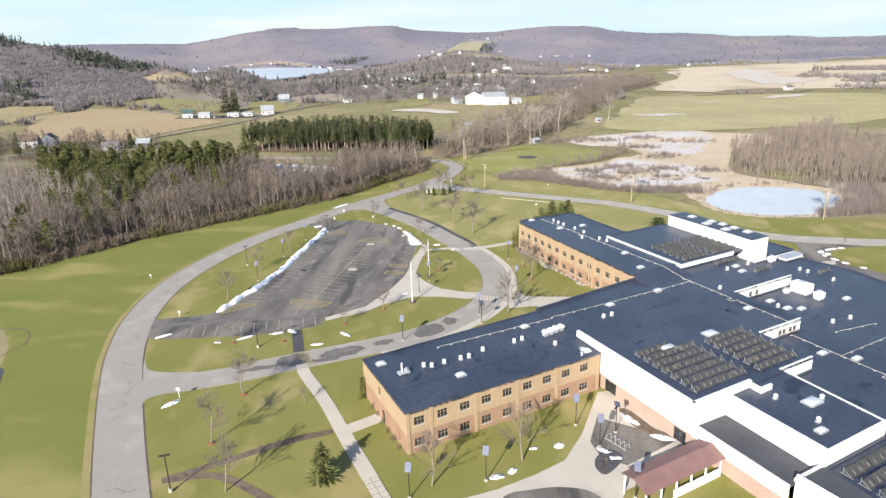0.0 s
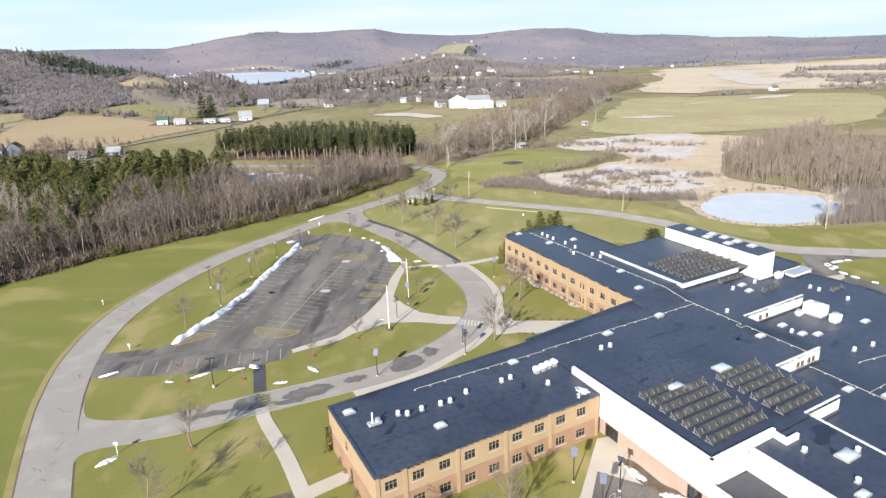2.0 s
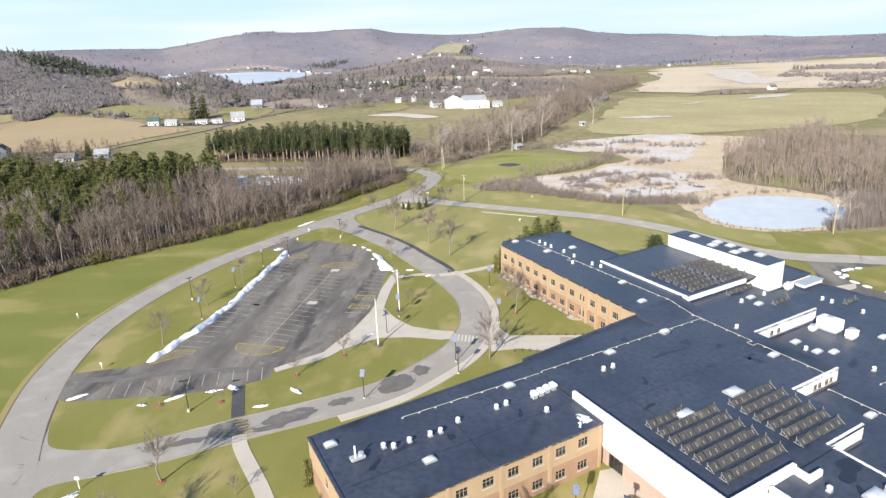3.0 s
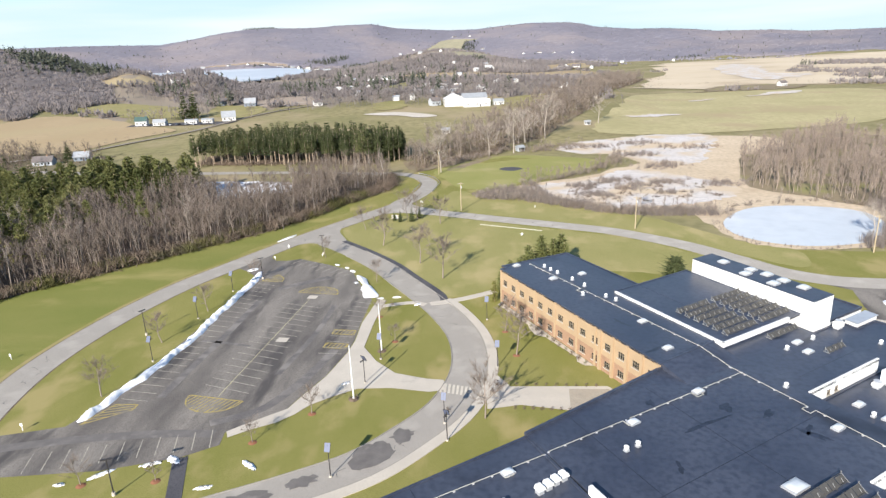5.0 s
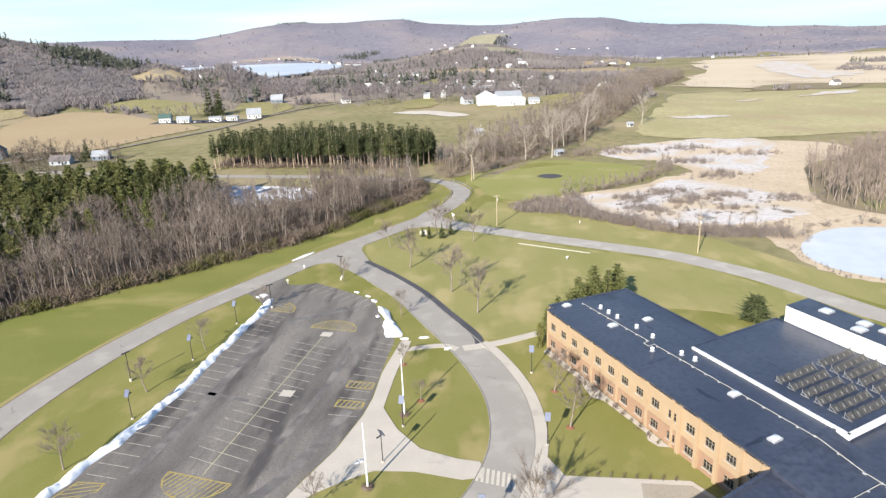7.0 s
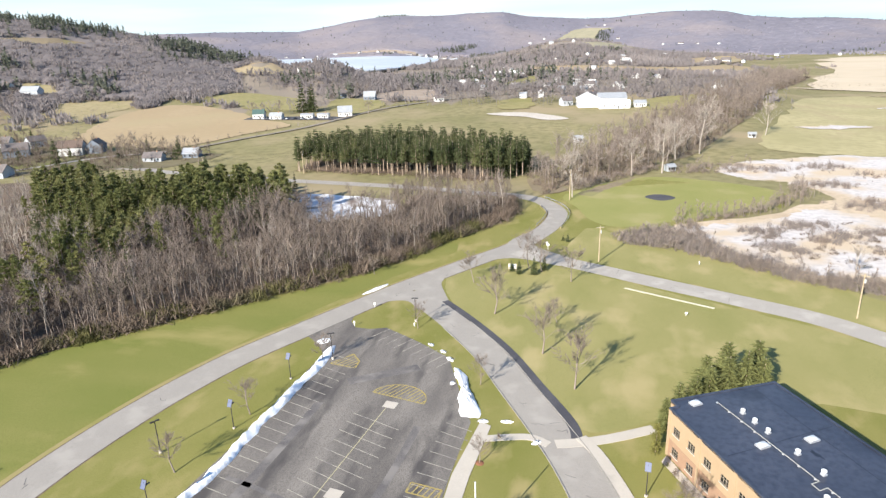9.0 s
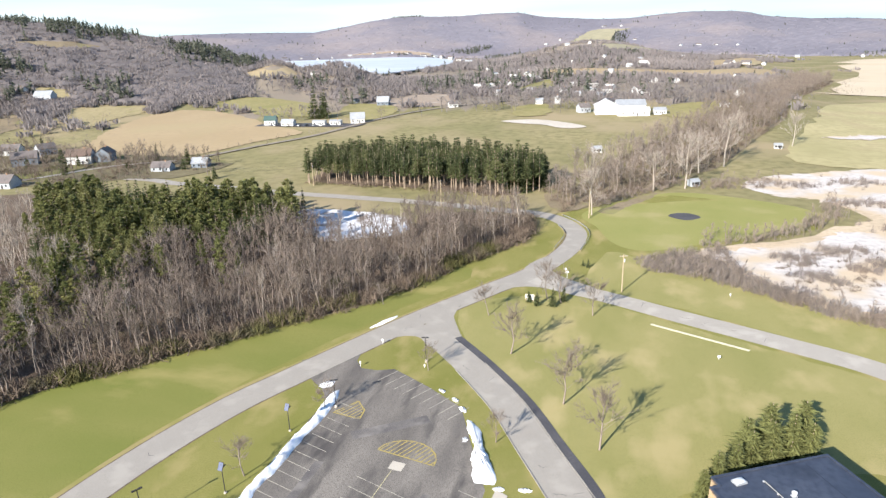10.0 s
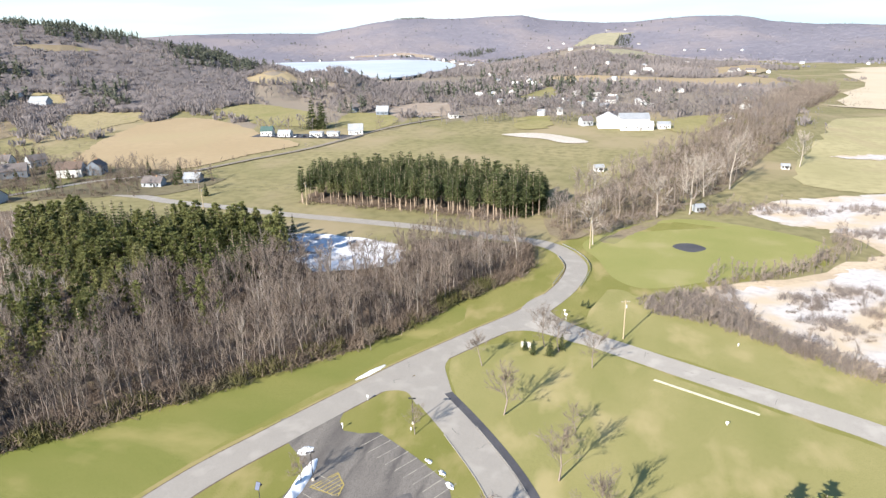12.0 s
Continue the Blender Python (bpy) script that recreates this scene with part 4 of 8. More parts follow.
def damp_stain(a, b, z, r, long_, turn, seed):
    """A thin ragged stain lying on the roof."""
    rnd = random.Random(seed)
    n = 40
    c, s = math.cos(turn), math.sin(turn)
    p2, p3, p5 = (rnd.uniform(0, math.tau) for _ in range(3))
    bm = bmesh.new()
    ring = []
    for k in range(n):
        w = k * math.tau / n
        d = r * (0.78 + 0.17 * math.sin(2 * w + p2) + 0.16 * math.sin(3 * w + p3) + 0.09 * math.sin(5 * w + p5) + 0.05 * rnd.random())
        u, v = math.cos(w) * d * long_, math.sin(w) * d
        ring.append(bm.verts.new((*at(a + u * c - v * s, b + u * s + v * c), z)))
    mid = bm.verts.new((*at(a, b), z))
    for k in range(n):
        bm.faces.new((mid, ring[k], ring[(k + 1) % n]))
    ob = part("damp_stain", bm, DAMP)
    for f in ob.data.polygons:
        if f.normal.z < 0:
            f.flip()
    tagged(ob, "dark damp stain on the membrane roof", "stain", kind="structure")


for k, (a, b, z, r, long_, turn) in enumerate(((71.0, -0.5, 7.2, 0.6, 4.5, 1.9), (71.5, 0.6, 7.2, 0.5, 3.0, 0.5), (57.2, -24.4, 7.1, 1.7, 1.8, 0.2), (54.3, -28.0, 7.1, 0.8, 2.0, 1.2), (63.6, -30.6, 4.9, 1.3, 2.4, 0.4), (70.6, -28.0, 4.9, 0.9, 2.2, 0.1), (68.6, 27.4, 8.1, 0.5, 4.0, 0.1), (57.6, 17.0, 7.2, 0.7, 1.6, 0.8), (66.2, 10.2, 7.2, 1.0, 1.5, 0.2), (60.5, 9.0, 7.2, 0.5, 9.0, -0.1), (71.2, 38.5, 8.1, 0.6, 3.6, 1.7), (66.7, 14.6, 7.2, 0.6, 1.8, 0.9), (95.3, 16.0, 7.2, 0.9, 3.0, 0.1), (92.6, 19.5, 7.2, 0.7, 3.5, 0.0), (70.1, 5.9, 7.2, 0.6, 3.0, 0.3), (10.5, 10.2, 7.0, 0.7, 3.0, 0.1), (17.0, 8.8, 7.0, 0.6, 2.0, 1.4), (5.5, 8.8, 7.0, 0.6, 2.4, 0.6), (28.5, 8.2, 7.0, 0.5, 2.6, 1.1), (46.0, -1.0, 7.2, 0.5, 3.0, 0.0), (50.5, 4.5, 7.2, 0.5, 2.6, 1.0), (88.0, -8.0, 4.9, 0.9, 2.4, 0.2), (101.0, -1.0, 4.9, 0.9, 2.8, 0.3), (79.0, 60.0, 8.1, 0.4, 3.2, 1.6))):
    damp_stain(a, b, z + 0.008, r, long_, turn, 70 + k)
# long seams between membrane sheets
for k, (p, q, z) in enumerate((((38.5, 2.0), (79.0, 2.0), 7.2), ((45.0, 20.5), (45.0, -7.0), 7.2), ((60.0, 20.5), (60.0, -7.0), 7.2), ((1.0, 6.6), (37.0, 6.6), 7.0), ((19.0, 0.6), (19.0, 19.6), 7.0), ((67.5, 50.0), (79.0, 50.0), 8.1), ((67.5, 64.0), (86.0, 64.0), 8.1), ((82.5, 26.0), (82.5, 76.0), 8.1), ((83.0, 9.5), (98.5, 9.5), 7.2), ((82.0, -40.0), (112.0, -6.0), 4.9))):
    bm = bmesh.new()
    d = Vector((q[0] - p[0], q[1] - p[1])).normalized() * 0.06
    bm.faces.new([bm.verts.new((*at(*c), z + 0.016)) for c in ((p[0] - d.y, p[1] + d.x), (p[0] + d.y, p[1] - d.x), (q[0] + d.y, q[1] - d.x), (q[0] - d.y, q[1] + d.x))])
    ob = part("membrane_seam", bm, DAMP)
    for f in ob.data.polygons:
        if f.normal.z < 0:
            f.flip()
    tagged(ob, "thin dark seam between roof membrane sheets", "seam", kind="structure")


# ---- site: walks, kerbs, paint, snow ----
def walk_strip(pts, width, label="pale concrete footpath", mat=None, lift=0.075):
    return ribbon("footpath", pts, width, mat or CONCRETE, lift, label, "footpath", thick=0.06)


ribbon("asphalt_strip", LOOP[1:6] + [(-10.4, 139)], 1.9, DARK_ASPHALT, 0.06, "dark patched asphalt strip beside the drive", "asphalt", shift=4.3)
ribbon("footpath", [(-9.2, 137.6)] + LOOP[6:14], 2.0, CONCRETE, 0.13, "concrete footpath along the bus loop", "footpath", shift=4.5, thick=0.12)
walk_strip([(-9.4, 137.6), (-4.5, 139.2), (0, 141.3), (6.2, 145)], 2.2)
walk_strip([(-38, 62.5), (-36.4, 58.8), (-30.1, 49.1), (-24.4, 39), (-20.3, 31.9), (-18.4, 28.6)], 2.3, "long concrete footpath across the lawn")
flags = walk_strip([(-18.4, 28.6), (-16.7, 25.7), (-10, 14), (0, -4)], 2.3, "footpath of worn concrete slabs with dark joints", LITTER, 0.04)


def lay_slabs(path, start, end, half):
    """Two columns of slabs with open joints."""
    d = Vector((end[0] - start[0], end[1] - start[1]))
    n = int(d.length / 1.22)
    d.normalize()
    bm = bmesh.new()
    vs = add_box(bm, -0.53, -0.55, 0, 0.53, 0.55, 0.05)
    for q in vs[4:]:
        q.co.x *= 0.97
        q.co.y *= 0.97
    me = bpy.data.meshes.new("slab")
    bm.to_mesh(me)
    bm.free()
    me.materials.append(CONCRETE)
    rnd = random.Random(17)
    for k in range(n):
        for side in (-1, 1):
            c = Vector(start) + d * (0.6 + 1.22 * k) + Vector((-d.y, d.x)) * side * half
            slab = new("slab", me)
            slab.matrix_basis = Matrix.Translation((c.x, c.y, 0.034)) @ Matrix.Rotation(math.atan2(d.y, d.x) - math.pi / 2 + rnd.uniform(-0.02, 0.02), 4, "Z")
            under(slab, path)


lay_slabs(flags, (-18.4, 28.6), (-10, 14), 0.57)
lay_slabs(flags, (-10, 14), (0, -4), 0.57)
walk_strip([(-24.5, 40.2), (-21.5, 42.6), (-18.2, 45.2)], 2.6, "short concrete path to the wing door", lift=0.078)
walk_strip([(-48.3, 26.8), (-41, 31.6), (-33.7, 36.5), (-26.5, 40)], 1.5, "worn dark gravel path", LITTER, 0.05)
walk_strip([(-47.3, 27.1), (-41, 28.2), (-34.1, 25.1), (-25, 19)], 1.4, "worn dark gravel path", LITTER, 0.046)
walk_strip([(-43.8, 78.3), (-40.3, 68.0)], 2.2, "dark asphalt path between stalls and drive", DARK_ASPHALT, 0.056)
drape("plaza", [(-22.4, 141.5), (-24.1, 127), (-24.0, 118), (-24.6, 112.5), (-26.8, 103), (-29.7, 95.5), (-31.0, 91.8), (-34.3, 89.2), (-37.3, 86.8), (-39.2, 85.1), (-38.4, 83.4), (-35.4, 85.6), (-31.8, 87.5), (-29.3, 90.0), (-27.5, 92.8), (-24, 95.6), (-20, 98.2), (-14, 98.3), (-7, 96.8), (-4.0, 97.5), (-4.6, 101), (-8, 101.6), (-13.8, 103.8), (-18.2, 108.8), (-21.6, 115), (-21.4, 127), (-20.4, 140.5)], CONCRETE, 0.1, smooth=False, label="pale concrete plaza between parking lot and bus loop", category="pavement")
walk_strip([(-21.4, 136.6), (-17, 138), (-13.5, 138.6), (-10.5, 137.2)], 1.7, lift=0.085)
drape("courtyard", [(4.5, 104), (7.4, 98.4), (24.5, 98), (27.8, 93.4), (20.5, 89.6), (16.5, 90.4), (8.8, 92.2), (3.2, 91), (3.0, 97)], CONCRETE, 0.082, smooth=False, label="concrete courtyard walk between the wings", category="pavement")
drape("paved_court", [(17.6, 97.2), (24.4, 97), (27, 93.2), (20.5, 90), (17, 90.8)], surface("tan_pavers", (0.4, 0.345, 0.27), (0.34, 0.295, 0.235), 0.6, 0.9, 0.0, 10.0, spec=0.2), 0.094, smooth=False, label="tan paved court by the wing", category="pavement")
drape("forecourt", [(-5, 24.6), (-0.4, 26.6), (5.2, 30.1), (9.6, 33.5), (12.9, 40.1), (17.4, 53.0), (19.4, 53.6), (22, 48), (28.2, 38.8), (28.5, 34.2), (17, 27), (15, 22), (9, 8), (-6, 8)], CONCRETE, 0.07, smooth=False, label="pale concrete forecourt at the school entrance", category="pavement")
drape("forecourt_asphalt", [(0.4, 25.0), (4.2, 26.7), (8.9, 27.4), (13, 26), (15, 20), (8, 10), (0, 10), (-3, 18)], LOT, 0.084, label="grey asphalt turning circle at the entrance", category="asphalt")
drape("entrance_court", [(13.9, 38.2), (16, 45), (21.5, 42.2), (26.6, 38.6), (18.4, 32.5), (15, 34)], LOT, 0.09, smooth=False, label="grey paved court beside the canopy", category="pavement")
drape("planting_bed", [(20.0, 47.4), (21.7, 47.2), (24.4, 42.2), (26.9, 40.2), (25, 38.3), (23.2, 40.8), (21.3, 42.7)], LITTER, 0.1, label="bare brown planting bed by the entrance", category="planting bed")
drape("planting_bed", [(14.2, 34.2), (16.4, 36.3), (18.2, 34.4), (15.2, 30.4), (13.8, 31.6)], DARK_ASPHALT, 0.1, label="dark mulched planting bed", category="planting bed")
drape("east_yard", [(80, 151), (90, 141), (87, 131), (84, 117), (92, 104), (130, 96), (170, 110), (175, 128), (135, 118), (101, 113), (95, 121), (93.5, 131), (99, 136.5), (112, 138.5), (112, 141), (92, 149)], LOT, 0.03, smooth=False, label="grey asphalt service yard behind the school", category="asphalt")
drape("loading_apron", [(79.5, 116.5), (88.3, 123.9), (93.1, 125.3), (91.8, 122.2), (84.4, 118.2), (81.0, 115.6)], CONCRETE, 0.06, smooth=False, label="pale concrete apron at the loading block", category="pavement")
drape("concrete_apron", [(77.8, 118.0), (84.0, 125.4), (88.0, 122.9), (81.2, 116.0)], CONCRETE, 0.06, smooth=False, label="pale concrete apron behind the school", category="pavement")
ribbon("concrete_edge", [(3.2, 208.4), (13, 203.6), (23.4, 198.5)], 0.8, surface("pale_kerb", (0.66, 0.61, 0.45), (0.56, 0.52, 0.39), 0.6, 0.85, 0.0, 10.0), 0.06, "pale concrete strip beside the service road", "kerb", thick=0.05)

KERB = surface("kerb_stone", (0.34, 0.31, 0.27), (0.24, 0.22, 0.195), 0.4, 0.9, 0.0, 10.0)
for line, side in ((LOOP[2:18], 3.5), (LOOP[2:17], -3.5)):
    ribbon("kerb", line, 0.16, KERB, 0.14, "low concrete kerb", "kerb", shift=side, thick=0.12)
for pts in ([(-71.8, 66), (-68.2, 60.2), (-63.5, 58.8), (-57.5, 58.8), (-60, 55), (-66, 55)], [(-61.2, 44), (-62.4, 48.4), (-60.5, 50.6), (-55, 52.6), (-60, 55), (-66, 52)],
            [(-60.5, 183.5), (-55, 189.5), (-50, 190.5), (-46, 186), (-47, 193), (-55, 199)], [(-45.5, 210), (-44.6, 203.5), (-41.5, 196), (-38.6, 188.4), (-45, 192), (-53, 203)],
            [(-40.5, 218), (-34, 225.5), (-26, 227.6), (-14, 222.8), (-17, 228), (-32, 238)], [(-26.5, 255), (-24.4, 243.5), (-19.5, 236.5), (-10, 229), (-18, 228), (-32, 240)]):
    drape("road_flare", pts, ROAD, 0.038, per=5, label="pale asphalt flare at a road junction", category="road")
VERGE = surface("verge", (0.32, 0.26, 0.12), (0.28, 0.235, 0.095), 0.3, 0.95, 0.0, 8.0, (0.235, 0.215, 0.07), 0.12, 0.52, spec=0.1, fine_amount=0.15)
ribbon("road_verge", MAIN[1:13], 1.5, VERGE, 0.022, "worn tan verge beside the road", "verge", shift=4.2)
ribbon("road_verge", MAIN[11:20], 1.2, VERGE, 0.02, "worn tan verge beside the road", "verge", shift=3.9)
ribbon("road_verge", MAIN[1:20], 0.3, LITTER, 0.026, "dark earth edge beside the road", "verge", shift=3.72)
ribbon("road_verge", MAIN[2:18], 0.35, LITTER, 0.024, "worn brown verge beside the road", "verge", shift=-3.72)


STREAK = surface("streak_asphalt", (0.125, 0.114, 0.11), (0.19, 0.172, 0.158), 0.3, 0.9, 0.0, 30.0, (0.22, 0.2, 0.18), 0.2, 0.48, spec=0.2)
# for the worn lot aisle, and for wet and painted tree shadow on the drive
WORN_SHADED = surface("worn_shaded_asphalt", (0.18, 0.163, 0.15), (0.125, 0.113, 0.106), 0.5, 0.85, 0.0, 30.0, (0.21, 0.19, 0.17), 0.4, 0.56, spec=0.25)
ribbon("worn_aisle", [(-80, 79.5), (-66, 82.8), (-51.5, 84.6), (-41, 84.6)], 2.2, WORN_SHADED, 0.042, "paler worn aisle across the lot", "asphalt")
# dark streaks laid over the lot asphalt
for pts, w in (([(-43, 87.6), (-36, 91.4), (-32.5, 97.5), (-29.8, 105), (-27.6, 114)], 2.0), ([(-55.5, 96), (-54.2, 112), (-53, 128), (-52.4, 142)], 1.6), ([(-36.4, 104), (-33.4, 122), (-32.6, 138)], 1.3), ([(-57.6, 119.5), (-52, 118.2), (-46, 116.4)], 0.9), ([(-50, 150), (-44, 154), (-38, 158)], 2.6)):
    ribbon("dark_streak", pts, w, STREAK, 0.04, "dark streak in the lot asphalt", "asphalt")
# darker patches on the drive: wet asphalt, and tree shadow painted as colour
for k, (x, y, w, d, turn) in enumerate(((-31.5, 67.8, 4.6, 1.9, 25), (-40.5, 64.4, 3.4, 2.6, 25), (-46.6, 60.4, 4.2, 0.9, 24), (-33.4, 65.0, 3.6, 0.8, 26), (-14.6, 78.6, 3.6, 2.6, 45), (-10.4, 83.6, 2.0, 1.6, 50), (-23.5, 72.4, 2.2, 1.2, 30))):
    c, s = math.cos(radians(turn)), math.sin(radians(turn))
    drape("wet_shadow_patch", [(x + c * u * w - s * v * d, y + s * u * w + c * v * d) for u, v in ((-1, -0.3), (-0.6, 0.8), (0.3, 1), (1, 0.4), (0.8, -0.7), (-0.2, -1))], WORN_SHADED, 0.062 + 0.004 * k, per=4, wobble=0.45, label="dark patch in the drive, wet asphalt with tree shadow painted in", category="asphalt", seed=k)


# painted lines
def paint(name, segs, width, material, label, z=0.046):
    bm = bmesh.new()
    for (x0, y0), (x1, y1) in segs:
        d = Vector((x1 - x0, y1 - y0)).normalized()
        nx, ny = -d.y * width / 2, d.x * width / 2
        bm.faces.new([bm.verts.new(p) for p in ((x0 + nx, y0 + ny, z), (x0 - nx, y0 - ny, z), (x1 - nx, y1 - ny, z), (x1 + nx, y1 + ny, z))])
    for f in bm.faces:
        f.normal_update()
        if f.normal.z < 0:
            f.normal_flip()
    me = bpy.data.meshes.new(name)
    bm.to_mesh(me)
    bm.free()
    me.materials.append(material)
    return tagged(new(name, me), label, "road marking", kind="structure")


FADED = surface("faded_yellow_paint", (0.52, 0.46, 0.27), (0.42, 0.37, 0.22), 0.8, 0.85, 0.0, 10.0, (0.27, 0.24, 0.19), 0.6, 0.56)
ZEBRA = surface("zebra_paint", (0.6, 0.54, 0.44), (0.5, 0.45, 0.37), 0.8, 0.85, 0.0, 10.0, (0.38, 0.34, 0.29), 0.6, 0.6)


def ray_seg(x, y, deg, n0, n1):
    c, s = math.cos(radians(deg)), math.sin(radians(deg))
    return ((x + c * n0, y + s * n0), (x + c * n1, y + s * n1))


west_row = [ray_seg(-57.2 + 0.096 * 2.62 * k, 94.8 + 2.62 * k, -10 - 0.5 * min(k, 22), -5.5, 0) for k in range(25)]
mid_row = [ray_seg(-44.3 + 0.105 * 2.62 * k, 98.8 + 2.62 * k, -20, -5.0, 5.0) for k in range(16)]
east_row = [ray_seg(-25.8 + 0.09 * 2.62 * k, 112.2 + 2.62 * k, -6 - 1.4 * k, -4.9, 0.2) for k in range(11)]
north_row = [ray_seg(-52.3 + 2.22 * k, 169.3 - 1.36 * k, 59, 0, 5.6) for k in range(9)]
south_row = [ray_seg(-66.5 + 2.62 * k, 74.6 + 0.62 * k, 106, 0, 5.0) for k in range(11)]
for segs in (west_row, mid_row, east_row, north_row, south_row):
    paint("stall_lines", segs, 0.15, LINE_PAINT, "worn pale parking stall lines")
paint("centre_line", [((-44.9, 96.2), (-39.8, 142.5))], 0.13, FADED, "faded yellow centre line of the parking rows", 0.05)


def hatch(outline, deg, gap=0.85, name="hatched_island"):
    """Yellow outline and stripes inside a convex outline."""
    n = len(outline)
    segs = [(outline[i], outline[(i + 1) % n]) for i in range(n)]
    c, s = math.cos(radians(deg)), math.sin(radians(deg))
    along = [(-x * s + y * c) for x, y in outline]
    t = min(along) + gap * 0.7
    stripes = []
    while t < max(along):
        hits = []
        for i in range(n):
            (x0, y0), (x1, y1) = outline[i], outline[(i + 1) % n]
            h0, h1 = -x0 * s + y0 * c - t, -x1 * s + y1 * c - t
            if h0 * h1 < 0:
                f = h0 / (h0 - h1)
                hits.append((x0 + (x1 - x0) * f, y0 + (y1 - y0) * f))
        if len(hits) == 2:
            stripes.append(tuple(hits))
        t += gap
    paint(name, segs, 0.26, YELLOW, "yellow hatched no-parking island", 0.052)
    paint(name, stripes, 0.22, YELLOW, "yellow hatch stripes in a no-parking island", 0.048)


def half_disc(p, q, side, n=9):
    """The half round between p and q, on the right (1) or left (-1)."""
    cx, cy = (p[0] + q[0]) / 2, (p[1] + q[1]) / 2
    ux, uy = (q[0] - p[0]) / 2, (q[1] - p[1]) / 2
    wx, wy = uy * side, -ux * side
    return [(cx - ux * math.cos(math.pi * k / n) + wx * 0.85 * math.sin(math.pi * k / n), cy - uy * math.cos(math.pi * k / n) + wy * 0.85 * math.sin(math.pi * k / n)) for k in range(n + 1)]


hatch(half_disc((-50.4, 96.8), (-39.8, 94.4), 1), 60)
hatch(half_disc((-44.0, 147.2), (-33.4, 145.0), -1), 60)
hatch([(-65.4, 87.4), (-58.6, 92.0), (-58.4, 93.7), (-62.6, 93.9)], 15)
hatch([(-56.4, 156.2), (-50.6, 155.2), (-50.8, 158.2), (-53.2, 161.0)], 60)
hatch([(-30.2, 115.2), (-25.4, 114.4), (-25.2, 116.6), (-30.0, 117.4)], 70)
hatch([(-29.8, 121.8), (-24.9, 121.0), (-24.7, 123.2), (-29.6, 124.0)], 70)
for x, y in ((-39.9, 119.2), (-39.3, 143.6)):
    drape("light_pad", [(x - 1.3, y - 0.9), (x + 1.1, y - 1.2), (x + 1.3, y + 0.9), (x - 1.1, y + 1.2)], CONCRETE, 0.06, smooth=False, label="square concrete pad in the parking row", category="pad")
cross = [((-5.0 + 0.74 * k, 96.7 - 0.2 * k), (-4.9 + 0.75 * k, 100.0 - 0.24 * k)) for k in range(8)]
paint("crosswalk", cross, 0.42, ZEBRA, "worn zebra crossing bars over the loop", 0.056)
cross = [((-41.0 + 0.65 * k, 67.0 - 0.85 * k), (-38.8 + 0.55 * k, 68.0 - 0.85 * k)) for k in range(7)]
paint("crosswalk", cross, 0.28, YELLOW, "yellow ladder crossing over the drive", 0.098)
# sealed cracks in the access road and loop
cr = random.Random(41)
cracks = []
for line, count in ((spline(MAIN[2:18], 12), 26), (spline(LOOP[1:18], 12), 18), (spline(EAST[2:12], 12), 8)):
    for _ in range(count):
        i = cr.randrange(3, len(line) - 4)
        (x0, y0), (x1, y1) = line[i], line[i + 3]
        d = Vector((x1 - x0, y1 - y0)).normalized()
        s = cr.uniform(-2.6, 0.8)
        p = Vector((x0 - d.y * s, y0 + d.x * s))
        for k in range(cr.randint(2, 4)):
            turn = cr.uniform(-0.8, 0.8) + (1.4 if count % 2 == 0 and cr.random() < 0.6 else 0.1)
            w = Vector((d.x * math.cos(turn) - d.y * math.sin(turn), d.x * math.sin(turn) + d.y * math.cos(turn)))
            q = p + w * cr.uniform(0.5, 1.1)
            cracks.append(((p.x, p.y), (q.x, q.y)))
            p = q
paint("crack_seal", cracks, 0.07, DARK_ASPHALT, "thin dark sealed cracks in the asphalt", 0.064)


def snow(outline, height=0.35, seed=3, label="patch of old grey-white snow"):
    """A lumpy low heap inside an outline."""
    rnd = random.Random(seed)
    edge = spline(outline, 6, True)
    cx, cy = sum(p[0] for p in edge) / len(edge), sum(p[1] for p in edge) / len(edge)
    bm = bmesh.new()
    rings = []
    for f, h in ((1.0, 0.0), (0.86, 0.5), (0.6, 0.85), (0.3, 1.0)):
        rings.append([bm.verts.new((cx + (x - cx) * f + rnd.uniform(-0.18, 0.18), cy + (y - cy) * f + rnd.uniform(-0.18, 0.18), 0.03 + height * h * rnd.uniform(0.6, 1.25))) for x, y in edge])
    for a, b in zip(rings, rings[1:]):
        for k in range(len(a)):
            j = (k + 1) % len(a)
            bm.faces.new((a[k], a[j], b[j], b[k]))
    bm.faces.new(rings[-1])
    ob = part("snow_patch", bm, SNOW, smooth=True)
    return tagged(ob, label, "snow", "snow patches")


